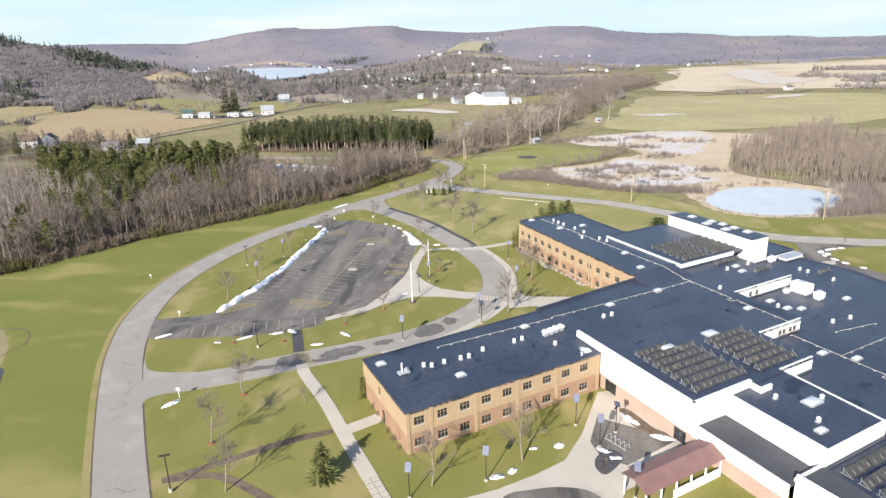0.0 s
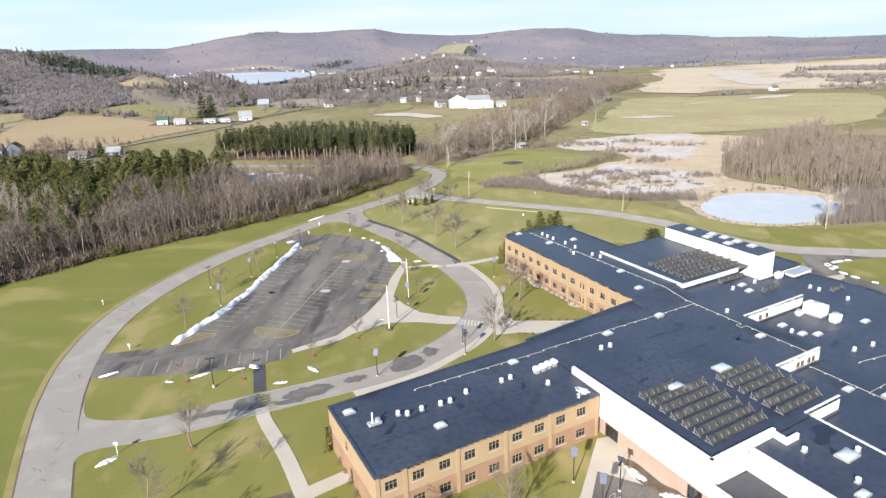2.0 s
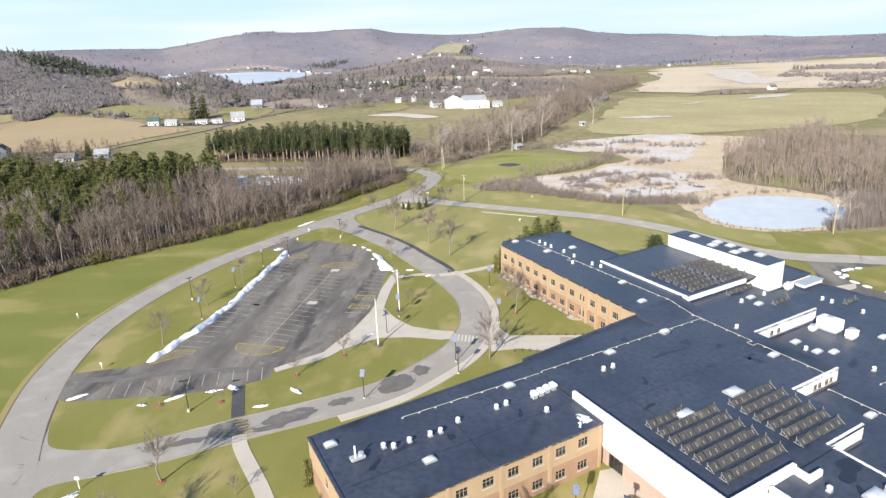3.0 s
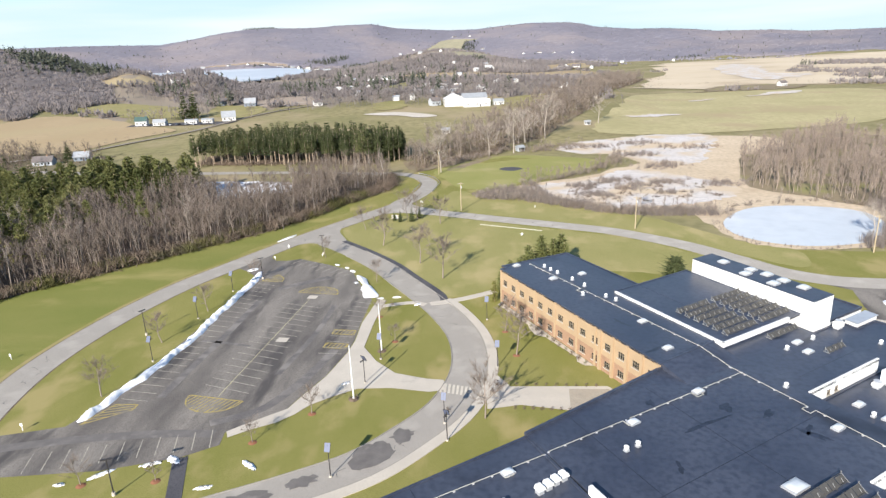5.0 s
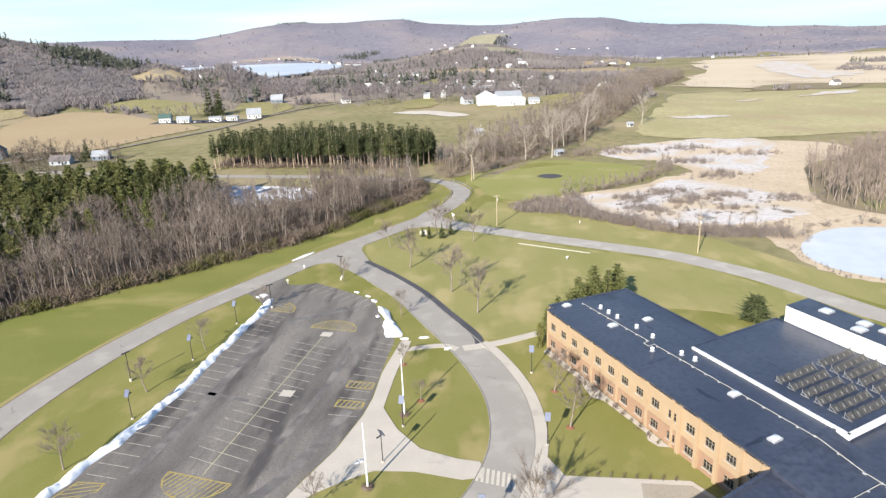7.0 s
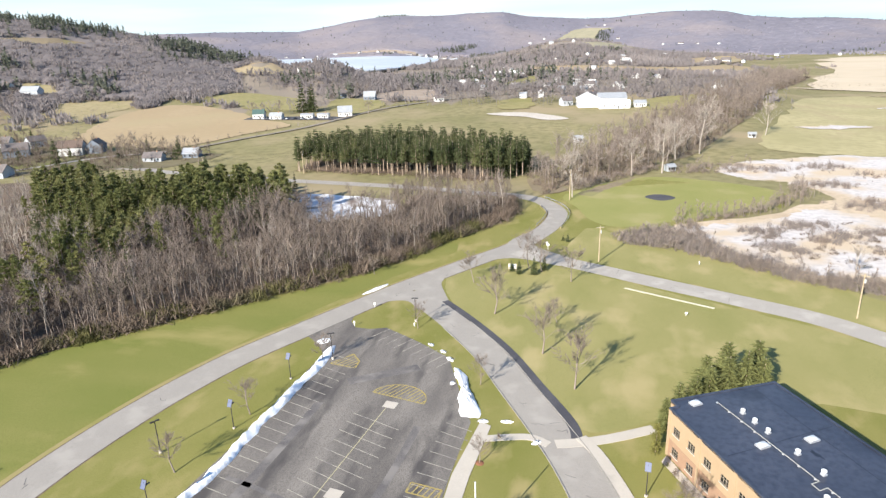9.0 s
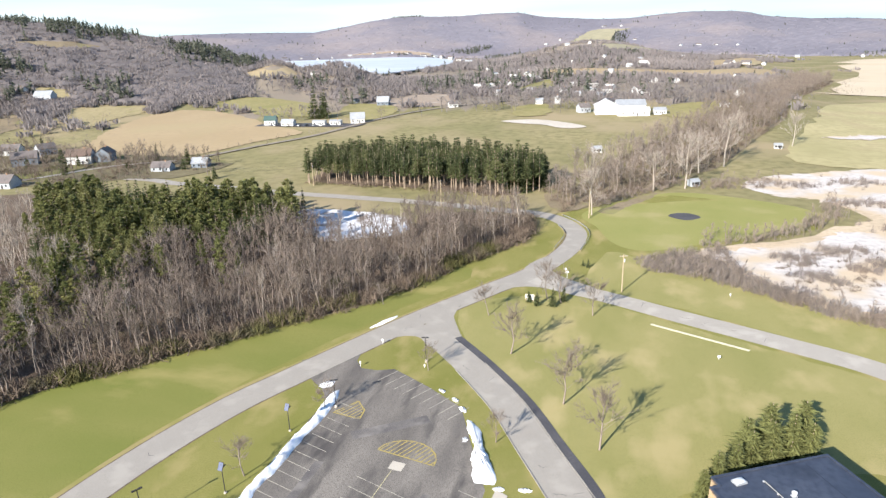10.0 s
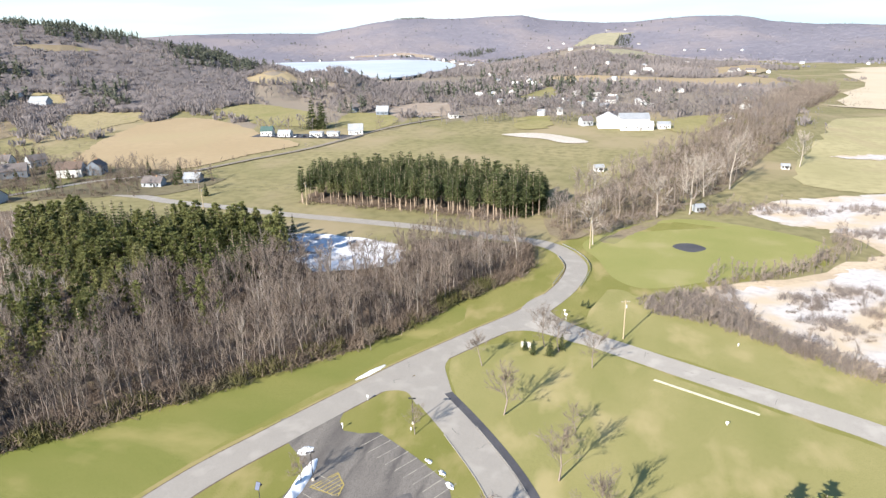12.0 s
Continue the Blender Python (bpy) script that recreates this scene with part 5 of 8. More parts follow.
def snow_bank(line, width, height, seed=5):
    """A ridge of ploughed snow with rounded lumps."""
    pts = spline(line, 40)
    bm = bmesh.new()
    rows = []
    total = len(pts)
    for i, (x, y) in enumerate(pts):
        a, b = pts[max(i - 1, 0)], pts[min(i + 1, total - 1)]
        d = Vector((b[0] - a[0], b[1] - a[1])).normalized()
        end = min(1, 0.25 + 0.06 * min(i, total - 1 - i))
        row = []
        for k in range(9):
            f = -1 + k / 4
            w = width * end * (0.85 + 0.4 * noise.noise((x * 0.25, y * 0.25, seed + (f > 0))))
            sway = 0.9 * noise.noise((x * 0.12, y * 0.12, seed + 3)) + 0.35 * noise.noise((x * 0.5, y * 0.5, seed + 4))
            px, py = x - d.y * (f * w / 2 + sway), y + d.x * (f * w / 2 + sway)
            lump = 0.75 + 0.55 * noise.noise((px * 0.5, py * 0.5, seed)) + 0.16 * noise.noise((px * 2.4, py * 2.4, seed + 7))
            row.append(bm.verts.new((px, py, 0.02 + height * end * (1 - f * f) ** 0.8 * max(0.12, lump) if abs(f) < 1 else 0.0)))
        rows.append(row)
    for a, b in zip(rows, rows[1:]):
        for k in range(8):
            bm.faces.new((a[k], a[k + 1], b[k + 1], b[k]))
    ob = part("snow_bank", bm, SNOW, smooth=True)
    return tagged(ob, "long ploughed snow bank along the parking lot edge", "snow")


snow_bank([(-66.2, 88.2), (-64.4, 94), (-62.2, 106), (-60.9, 118), (-60.2, 126), (-59.3, 140), (-58.7, 152), (-58.6, 163.8)], 2.4, 0.8)
snow([(-30.9, 159.2), (-28.0, 156.6), (-26.2, 151.2), (-24.9, 148.8), (-22.6, 143.0), (-26.2, 142.6), (-27.0, 146.0), (-27.9, 148.5), (-28.0, 152.0), (-29.8, 155.2)], 0.6, 1)
for k, (x, y, w, d, turn) in enumerate(((-62.0, 165.6, 1.6, 1.2, 40), (-61.0, 197.0, 4.8, 0.7, 62), (-72.6, 75, 1.9, 0.5, 40), (-59, 72, 0.8, 0.35, 10), (-54, 74.4, 2.0, 0.45, 40), (-47.7, 76.7, 1.6, 0.4, 20), (-44.6, 77.8, 1.5, 0.6, -40), (-32.5, 76.4, 1.8, 0.4, -40), (-37.4, 71.3, 1.3, 0.35, 15), (-57.2, 47.4, 1.7, 0.6, 55), (-18, 142.3, 1.1, 0.4, 0), (-12.4, 137.4, 0.9, 0.5, 40), (-22, 141.7, 0.9, 0.5, 10), (9.1, 37.0, 1.0, 0.6, 30), (-0.4, 29.3, 1.2, 0.5, 20), (1.8, 30.7, 0.9, 0.5, 30), (5.2, 36.2, 0.6, 0.3, 10), (21.2, 44.6, 2.2, 0.7, -60), (25.0, 39.6, 1.9, 0.8, -20), (15.6, 36.0, 1.3, 0.5, -30), (17, 34.2, 1.1, 0.4, 0), (-32.6, 162.4, 1.1, 0.5, 130), (-38.2, 168.1, 0.8, 0.4, 140), (-34.8, 165.4, 0.9, 0.4, 140), (-30.0, 153.2, 0.7, 0.4, 100), (-22.5, 100.2, 0.9, 0.4, 30), (93.1, 133.0, 1.5, 0.8, 60), (96.2, 135.1, 1.4, 0.7, 30), (100.2, 136.3, 1.1, 0.5, 10), (93.4, 126.2, 1.3, 0.6, -70), (97.1, 118.9, 0.8, 0.4, -50), (92.4, 129.6, 0.9, 0.5, 80), (94, 131, 1.4, 0.7, 60), (97.6, 135.6, 1.2, 0.6, 20), (94.6, 123, 1.2, 0.6, -60))):
    c, s = math.cos(radians(turn)), math.sin(radians(turn))
    snow([(x + c * u * w - s * v * d, y + s * u * w + c * v * d) for u, v in ((-1, 0), (-0.5, 0.8), (0.4, 1), (1, 0.2), (0.6, -0.8), (-0.4, -1))], 0.22, 20 + k)
ob = snow([(0, 0), (1.2, 0.5), (2.6, 0.3), (2.9, 1.6), (1.9, 2.9), (1.3, 1.6)], 0.12, 77, "thin white snow remnant on a dark roof")
ob.matrix_basis = Matrix.Translation((*at(33.8, 0.6), 7.0)) @ Matrix.Rotation(AX, 4, "Z")


# ---- poles, lamps, signs ----
def solar_lamp():
    v = base("solar_lamp", 0, 0, 0, "slim dark pole with a tilted blue solar panel", "street lamp", "solar lamps")
    bm = bmesh.new()
    add_tube(bm, [(0, 0, 0), (0, 0, 5.3)], [0.085, 0.06], 8)
    part("pole", bm, DARK_METAL).parent = v
    bm = bmesh.new()
    m = Matrix.Translation((0, -0.1, 5.0)) @ Matrix.Rotation(radians(62), 4, "X")
    add_box(bm, -0.4, -0.62, -0.04, 0.4, 0.62, 0.04, m)
    pan = part("solar_panel", bm, PANEL, label="blue solar panel")
    pan.parent = v
    bm = bmesh.new()
    for x0, y0, x1, y1 in ((-0.44, -0.66, 0.44, -0.62), (-0.44, 0.62, 0.44, 0.66), (-0.44, -0.62, -0.4, 0.62), (0.4, -0.62, 0.44, 0.62)):
        add_box(bm, x0, y0, -0.05, x1, y1, 0.055, m)
    fr = part("panel_frame", bm, DARK_METAL)
    fr.parent = pan
    bm = bmesh.new()
    add_box(bm, -0.12, 0.0, 4.6, 0.12, 0.9, 4.7)
    part("lamp_head", bm, DARK_METAL).parent = v
    bm = bmesh.new()
    add_tube(bm, [(0, 0, 0), (0, 0, 0.25)], [0.25, 0.22], 10)
    part("footing", bm, CONCRETE).parent = v
    return v


PANEL = plain("solar_panel", (0.09, 0.107, 0.17), 0.5, 0.0, 0.3)


def place_all(proto, spots):
    for k, (x, y, *r) in enumerate(spots):
        m = Matrix.Translation((x, y, 0)) @ Matrix.Rotation(radians(r[0] if r else 0), 4, "Z") @ Matrix.Scale(r[1] if len(r) > 1 else 1, 4)
        if k:
            c = copy_thing(proto, m)
        else:
            proto.matrix_basis = m


place_all(solar_lamp(), [(-63.9, 110.2, -8), (-63.5, 131.4, -8), (-61.6, 148.9, -8), (3.9, 127.8, -8), (5.4, 105.6, -8), (-3.8, 87, -8), (-17.4, 109.7, -8), (-19.0, 100.4, 150), (-12.2, 24.5, -8), (-1.9, 28.5, -8), (12.3, 42.7, -8), (18, 25.6, -8), (-19.6, 73.6, -8), (-3.2, 82.2, 160), (15.1, 37.0, -8), (18.2, 40.8, 150)])


def area_lamp():
    v = base("area_lamp", 0, 0, 0, "slim dark lamp post with two small heads", "street lamp", "area lamps")
    bm = bmesh.new()
    add_tube(bm, [(0, 0, 0), (0, 0, 6.0)], [0.1, 0.07], 8)
    part("pole", bm, DARK_METAL).parent = v
    for s in (-1, 1):
        bm = bmesh.new()
        add_box(bm, s * 0.1, -0.15, 5.85, s * 0.75, 0.15, 6.02)
        part("lamp_head", bm, DARK_METAL).parent = v
    bm = bmesh.new()
    add_tube(bm, [(0, 0, 0), (0, 0, 0.55)], [0.28, 0.26], 10)
    part("footing", bm, CONCRETE).parent = v
    return v


place_all(area_lamp(), [(-45.8, 24.6, 20), (-49.5, 69.8, 20), (-71.6, 122.8, 60), (-44.7, 179, 10), (-56.6, 158, 30)])


def flagpole():
    v = base("flagpole", 0, 0, 0, "tall white flagpole in a mulched lawn bed", "flagpole", "flagpoles")
    bm = bmesh.new()
    add_tube(bm, [(0, 0, 0), (0, 0, 10.2)], [0.15, 0.075], 10)
    part("pole", bm, WHITE).parent = v
    bm = bmesh.new()
    add_tube(bm, [(0, 0, 10.2), (0, 0, 10.3), (0, 0, 10.4)], [0.03, 0.11, 0.03], 8)
    part("finial", bm, METAL).parent = v
    bm = bmesh.new()
    bmesh.ops.create_cone(bm, cap_ends=True, segments=14, radius1=0.95, radius2=0.6, depth=0.2, matrix=Matrix.Translation((0, 0, 0.1)))
    part("mulch", bm, LITTER).parent = v
    return v


place_all(flagpole(), [(-17.7, 113.2), (-20.1, 94.8)])


def utility_pole():
    v = base("utility_pole", 0, 0, 0, "weathered wooden utility pole with crossarm", "utility pole", "utility poles")
    bm = bmesh.new()
    add_tube(bm, [(0, 0, 0), (0, 0, 10.8)], [0.19, 0.13], 8)
    part("pole", bm, POLE_WOOD).parent = v
    bm = bmesh.new()
    add_box(bm, -1.1, -0.06, 10.2, 1.1, 0.06, 10.35)
    arm = part("crossarm", bm, POLE_WOOD)
    arm.parent = v
    for x in (-1.0, -0.4, 0.4, 1.0):
        bm = bmesh.new()
        add_tube(bm, [(x, 0, 10.35), (x, 0, 10.55)], [0.05, 0.04], 6)
        part("insulator", bm, METAL).parent = arm
    bm = bmesh.new()
    add_tube(bm, [(0.28, 0, 8.6), (0.28, 0, 9.5)], [0.2, 0.2], 8)
    part("transformer", bm, METAL).parent = v
    return v


place_all(utility_pole(), [(-3.6, 228.4, 20), (53.3, 198, -30), (-15.8, 303.2, 60, 1.12), (110.6, 168.2, -10), (-77, 311, 80, 1.1), (-151.6, 343, 80, 1.1), (-199.6, 329, 80), (-290, 392, 80)])


def overhead(p, q, sag=1.0):
    w = base("overhead_wire", *p[:2], 0, "thin overhead wire between utility poles", "wire", "overhead wires")
    bm = bmesh.new()
    pts = [Vector(p).lerp(Vector(q), k / 8) - Vector((0, 0, sag * 4 * (k / 8) * (1 - k / 8))) for k in range(9)]
    add_tube(bm, pts, [0.025] * 9, 3)
    part("wire", bm, DARK_METAL, w)


for dz in (0.0, -1.5):
    overhead((-15.8, 303.2, 11.9 + dz), (-77, 311, 11.7 + dz))
    overhead((-77, 311, 11.7 + dz), (-151.6, 343, 11.7 + dz))
    overhead((-151.6, 343, 11.7 + dz), (-199.6, 329, 10.7 + dz))


def post_sign(x, y, h=1.2, w=0.35, turn=0.0):
    v = base("marker_post", x, y, 0, "small white marker post by the drive", "post", "marker posts")
    v.rotation_euler[2] = radians(turn)
    bm = bmesh.new()
    add_tube(bm, [(0, 0, 0), (0, 0, h)], [0.07, 0.06], 6)
    part("post", bm, WHITE).parent = v
    bm = bmesh.new()
    add_box(bm, -w / 2, -0.1, h - 0.5, w / 2, -0.06, h)
    part("plate", bm, WHITE).parent = v


for x, y, h, w in ((-57.1, 185.4, 1.3, 0.5), (-58.1, 174.2, 1.3, 0.4), (-56.6, 49.5, 2.1, 0.7), (-74.2, 86, 1.4, 0.5), (-18.9, 236.5, 2.2, 0.8), (-19.6, 240.5, 1.6, 0.6), (16.4, 193, 1.0, 0.6), (-44.3, 176.5, 0.9, 0.3), (-95, 112, 1.3, 0.35), (24, 230, 1.0, 0.3)):
    post_sign(x, y, h, w)
sign = base("entrance_sign", -27.2, 217.2, 0, "low white school sign board on two posts", "sign")
bm = bmesh.new()
add_box(bm, -28.4, 217.1, 0.5, -26.0, 217.3, 1.9)
part("board", bm, WHITE, sign)
for x in (-28.2, -26.2):
    bm = bmesh.new()
    add_box(bm, x - 0.1, 217.0, 0, x + 0.1, 217.4, 2.1)
    part("post", bm, POLE_WOOD, sign)
for k in range(3):
    bm = bmesh.new()
    add_box(bm, -28.0 + 0.2 * k, 217.08, 1.55 - 0.32 * k, -26.4 - 0.2 * k, 217.095, 1.7 - 0.32 * k)
    part("lettering_bar", bm, DARK_METAL, sign)


def guard_rail(line, shift):
    g_ = base("guard_rail", *line[0], 0, "pale steel guard rail round the road bend", "guard rail", "guard rails")
    pts = spline(line, 6)
    edge = []
    for i, (x, y) in enumerate(pts):
        a, b = pts[max(i - 1, 0)], pts[min(i + 1, len(pts) - 1)]
        d = Vector((b[0] - a[0], b[1] - a[1])).normalized()
        edge.append((x - d.y * shift, y + d.x * shift))
    bm = bmesh.new()
    rows = [[bm.verts.new((x + o, y, z)) for o, z in ((0, 0.45), (0.1, 0.55), (0, 0.62), (0.1, 0.7), (0, 0.8))] for x, y in edge]
    for a, b in zip(rows, rows[1:]):
        for k in range(4):
            bm.faces.new((a[k], a[k + 1], b[k + 1], b[k]))
    bmesh.ops.solidify(bm, geom=bm.faces[:], thickness=0.05)
    part("rail", bm, METAL, g_)
    for x, y in edge[::3]:
        bm = bmesh.new()
        add_box(bm, x - 0.08, y - 0.08, 0, x + 0.08, y + 0.08, 0.75)
        part("post", bm, POLE_WOOD, g_)


guard_rail(MAIN[17:21], -4.4)
guard_rail(MAIN[17:20], 4.2)
rack = base("bike_rack", 18, 37.6, 0, "grey metal bicycle rack in the entrance court", "bike rack")
for k in range(5):
    bm = bmesh.new()
    x, y = 16.9 + 0.55 * k, 39.2 - 0.7 * k
    add_tube(bm, [(x - 0.4, y - 0.3, 0.09), (x - 0.4, y - 0.3, 0.8), (x + 0.4, y + 0.3, 0.8), (x + 0.4, y + 0.3, 0.09)], [0.05] * 4, 5)
    part("hoop", bm, METAL, rack)
bm = bmesh.new()
add_tube(bm, [(16.3, 39.2, 0.12), (18.8, 36.0, 0.12)], [0.06, 0.06], 5)
part("rail", bm, METAL, rack)


# ---- trees ----
def stack(parts):
    """Join (verts, faces) pairs."""
    vs, fs, n = [], [], 0
    for v, f in parts:
        vs.append(v)
        fs.append(f + n)
        n += len(v)
    return np.concatenate(vs), np.concatenate(fs)


def cone_np(p, q, r0, r1, sides):
    """A tapered limb as triangles."""
    p, q = np.array(p, float), np.array(q, float)
    d = (q - p) / (np.linalg.norm(q - p) + 1e-9)
    s = np.cross(d, (0.3, 0.9, 0.1))
    s /= np.linalg.norm(s)
    o = np.cross(d, s)
    ang = np.arange(sides) * math.tau / sides
    ring = np.cos(ang)[:, None] * s + np.sin(ang)[:, None] * o
    v = np.concatenate([p + ring * r0, q + ring * r1])
    f = []
    for k in range(sides):
        j = (k + 1) % sides
        f += [(k, j, sides + j), (k, sides + j, sides + k)]
    return v, np.array(f)


def slivers(starts, ends, width, rng, out=None, loose=0.5):
    """Thin triangles from starts to ends, for twigs and needles; they face along out, more or less."""
    d = ends - starts
    face = rng.normal(size=d.shape)
    if out is not None:
        face = out / (np.linalg.norm(out, axis=1)[:, None] + 1e-9) + loose * face
    side = np.cross(d, face)
    side /= np.linalg.norm(side, axis=1)[:, None] + 1e-9
    w = (width * rng.uniform(0.7, 1.3, len(d)))[:, None]
    v = np.stack([starts - side * w / 2, starts + side * w / 2, ends], 1).reshape(-1, 3)
    return v, np.arange(len(v)).reshape(-1, 3)


def outward(p, middle, lift=0.35):
    """The way out of a round crown about its middle height."""
    return p * np.array([1, 1, 0.8]) - np.array([0, 0, 0.8 * middle - lift * middle])


def bare_tree(seed, h=1.0, limbs=14, twigs=200, twig_w=0.008, spread_=0.3, clear=0.25, sides=4, branches=3):
    """A leafless tree: its trunk with limbs, and its crown of twigs."""
    rng = np.random.default_rng(seed)
    bend = rng.normal(0, 0.03 * h, (4, 2))
    bend[0] = 0
    heights = np.array([0, 0.3, 0.6, 0.9]) * h
    line = np.column_stack([np.cumsum(bend, 0), heights])
    radii = np.array([0.016, 0.012, 0.008, 0.003]) * h
    wood = [cone_np(line[i], line[i + 1], radii[i], radii[i + 1], sides) for i in range(3)]
    tips, roots = [], []
    for k in range(limbs):
        z = rng.uniform(clear, 0.85) * h
        i = min(2, int(z / (0.3 * h)))
        f = (z - heights[i]) / (0.3 * h)
        p = line[i] * (1 - f) + line[i + 1] * f
        a = k * 2.4 + rng.uniform(-0.5, 0.5)
        reach = spread_ * h * (1.15 - z / h) * rng.uniform(0.7, 1.2)
        q = p + np.array([math.cos(a) * reach, math.sin(a) * reach, reach * rng.uniform(0.7, 1.5)])
        wood.append(cone_np(p, q, 0.004 * h, 0.001 * h, 3))
        roots.append(p)
        tips.append(q)
    roots.append(line[2])
    tips.append(line[3])
    roots, tips = np.array(roots), np.array(tips)

    def sprout(r0, t0, count, lo, hi, jitter, near=0.25):
        pick = rng.integers(0, len(t0), count)
        f = rng.uniform(near, 1.0, count)[:, None]
        s = r0[pick] * (1 - f) + t0[pick] * f
        out = s - line[1]
        out[:, 2] = np.abs(out[:, 2]) * 0.5
        out /= np.linalg.norm(out, axis=1)[:, None] + 1e-9
        way = out + rng.normal(0, jitter, s.shape) + np.array([0, 0, 0.5])
        way /= np.linalg.norm(way, axis=1)[:, None]
        return s, s + way * (rng.uniform(lo, hi, count) * h)[:, None]

    bs, be = sprout(roots, tips, limbs * branches, 0.1, 0.2, 0.6)
    wood.append(slivers(bs, be, twig_w * h * 1.6, rng, outward(be, 0.55 * h), 0.6))
    s, e = sprout(bs, be, twigs, 0.04, 0.1, 0.7, 0.1)
    crown = slivers(s, e, twig_w * h, rng, outward(e, 0.55 * h), 0.6)
    return stack(wood), crown


def conifer(seed, h=1.0, start=0.15, width=0.2, tiers=11, boughs=8, needle=5, top_pow=1.0, wide=0.02, rise=0.0):
    """Trunk, and a crown of drooping needle sprays."""
    rng = np.random.default_rng(seed)
    trunk = cone_np((0, 0, 0), (0, 0, 0.95 * h), 0.013 * h, 0.004 * h, 4)
    ss, ee = [], []
    for t in range(tiers):
        z = (start + (0.97 - start) * (t + rng.uniform(-0.3, 0.3)) / tiers) * h
        r = width * h * max(0.08, (1 - (z / h - start) / (1 - start)) ** top_pow) * rng.uniform(0.75, 1.2)
        for b in range(boughs):
            a = b * math.tau / boughs + rng.uniform(-0.4, 0.4) + t
            rr = r * rng.uniform(0.6, 1.15)
            d = np.array([math.cos(a), math.sin(a), rng.uniform(-0.35, 0.15)])
            for n in range(needle):
                f = (n + 0.4) / needle
                p = np.array([0, 0, z]) + d * rr * f * 0.75
                q = p + (d + rng.normal(0, 0.5, 3) + np.array([0, 0, rise])) * rr * rng.uniform(0.3, 0.6)
                ss.append(p)
                ee.append(q)
    ss, ee = np.array(ss), np.array(ee)
    crown = slivers(ss, ee, wide * h * (width / 0.2), rng, ee * np.array([1, 1, 0]) + np.array([0, 0, 0.45 * width * h]), 0.45)
    return trunk, crown


def white_pine(seed, clumps=30, needles=40, clear=0.32, reach=0.2):
    """Trunk with a few limbs, and an uneven crown of rounded needle clumps."""
    rng = np.random.default_rng(seed)
    wood = [cone_np((0, 0, 0), (0, 0, 0.93), 0.013, 0.004, 4)]
    ss, ee, oo = [], [], []
    for k in range(clumps):
        z = clear + (0.94 - clear) * (k + rng.uniform(0, 1)) / clumps
        u = (z - clear) / (0.94 - clear)
        r = reach * (1 - u) ** 0.55 * (0.75 + 0.25 * min(1, u / 0.2)) * rng.uniform(0.45, 1.1)
        a = k * 2.4 + rng.uniform(-0.4, 0.4)
        c = np.array([math.cos(a) * r, math.sin(a) * r, z])
        if k % 3 == 0:
            wood.append(cone_np((0, 0, z - 0.05), c, 0.004, 0.0015, 3))
        size = rng.uniform(0.055, 0.095) * (1.1 - 0.35 * u)
        d = rng.normal(size=(needles, 3))
        d /= np.linalg.norm(d, axis=1)[:, None]
        d *= np.array([1, 1, 0.65])
        ss.append(c + d * size * 0.2)
        ee.append(c + d * size * rng.uniform(0.75, 1.15, (needles, 1)) + np.array([0, 0, 0.3 * size]))
        oo.append(d + np.array([0, 0, 0.5]) + 0.8 * np.array([math.cos(a), math.sin(a), 0]))
    return stack(wood), slivers(np.concatenate(ss), np.concatenate(ee), 0.034, rng, np.concatenate(oo), 0.4)


def shrub(seed, h=1.0, n=42, w=0.042):
    rng = np.random.default_rng(seed)
    s = np.column_stack([rng.normal(0, 0.22, n), rng.normal(0, 0.22, n), rng.uniform(0, 0.5, n)]) * h
    way = np.column_stack([rng.normal(0, 0.35, n), rng.normal(0, 0.35, n), rng.uniform(0.4, 1.0, n)])
    return slivers(s, s + way * h * 0.6, w * h, rng, outward(s + way * 0.6 * h, 0.4 * h), 0.6)


def inside(x, y, poly):
    hit = np.zeros(len(x), bool)
    n = len(poly)
    for i in range(n):
        (x0, y0), (x1, y1) = poly[i], poly[(i + 1) % n]
        if y0 == y1:
            continue
        hit ^= ((y0 > y) != (y1 > y)) & (x < (x1 - x0) * (y - y0) / (y1 - y0) + x0)
    return hit


def spots_in(poly, gap, seed, holes=()):
    rng = np.random.default_rng(seed)
    p = np.array(poly)
    gx, gy = np.meshgrid(np.arange(p[:, 0].min(), p[:, 0].max(), gap), np.arange(p[:, 1].min(), p[:, 1].max(), gap))
    x = gx.ravel() + rng.uniform(-0.5, 0.5, gx.size) * gap
    y = gy.ravel() + rng.uniform(-0.5, 0.5, gx.size) * gap
    ok = inside(x, y, poly)
    for h in holes:
        ok &= ~inside(x, y, h)
    return x[ok], y[ok]


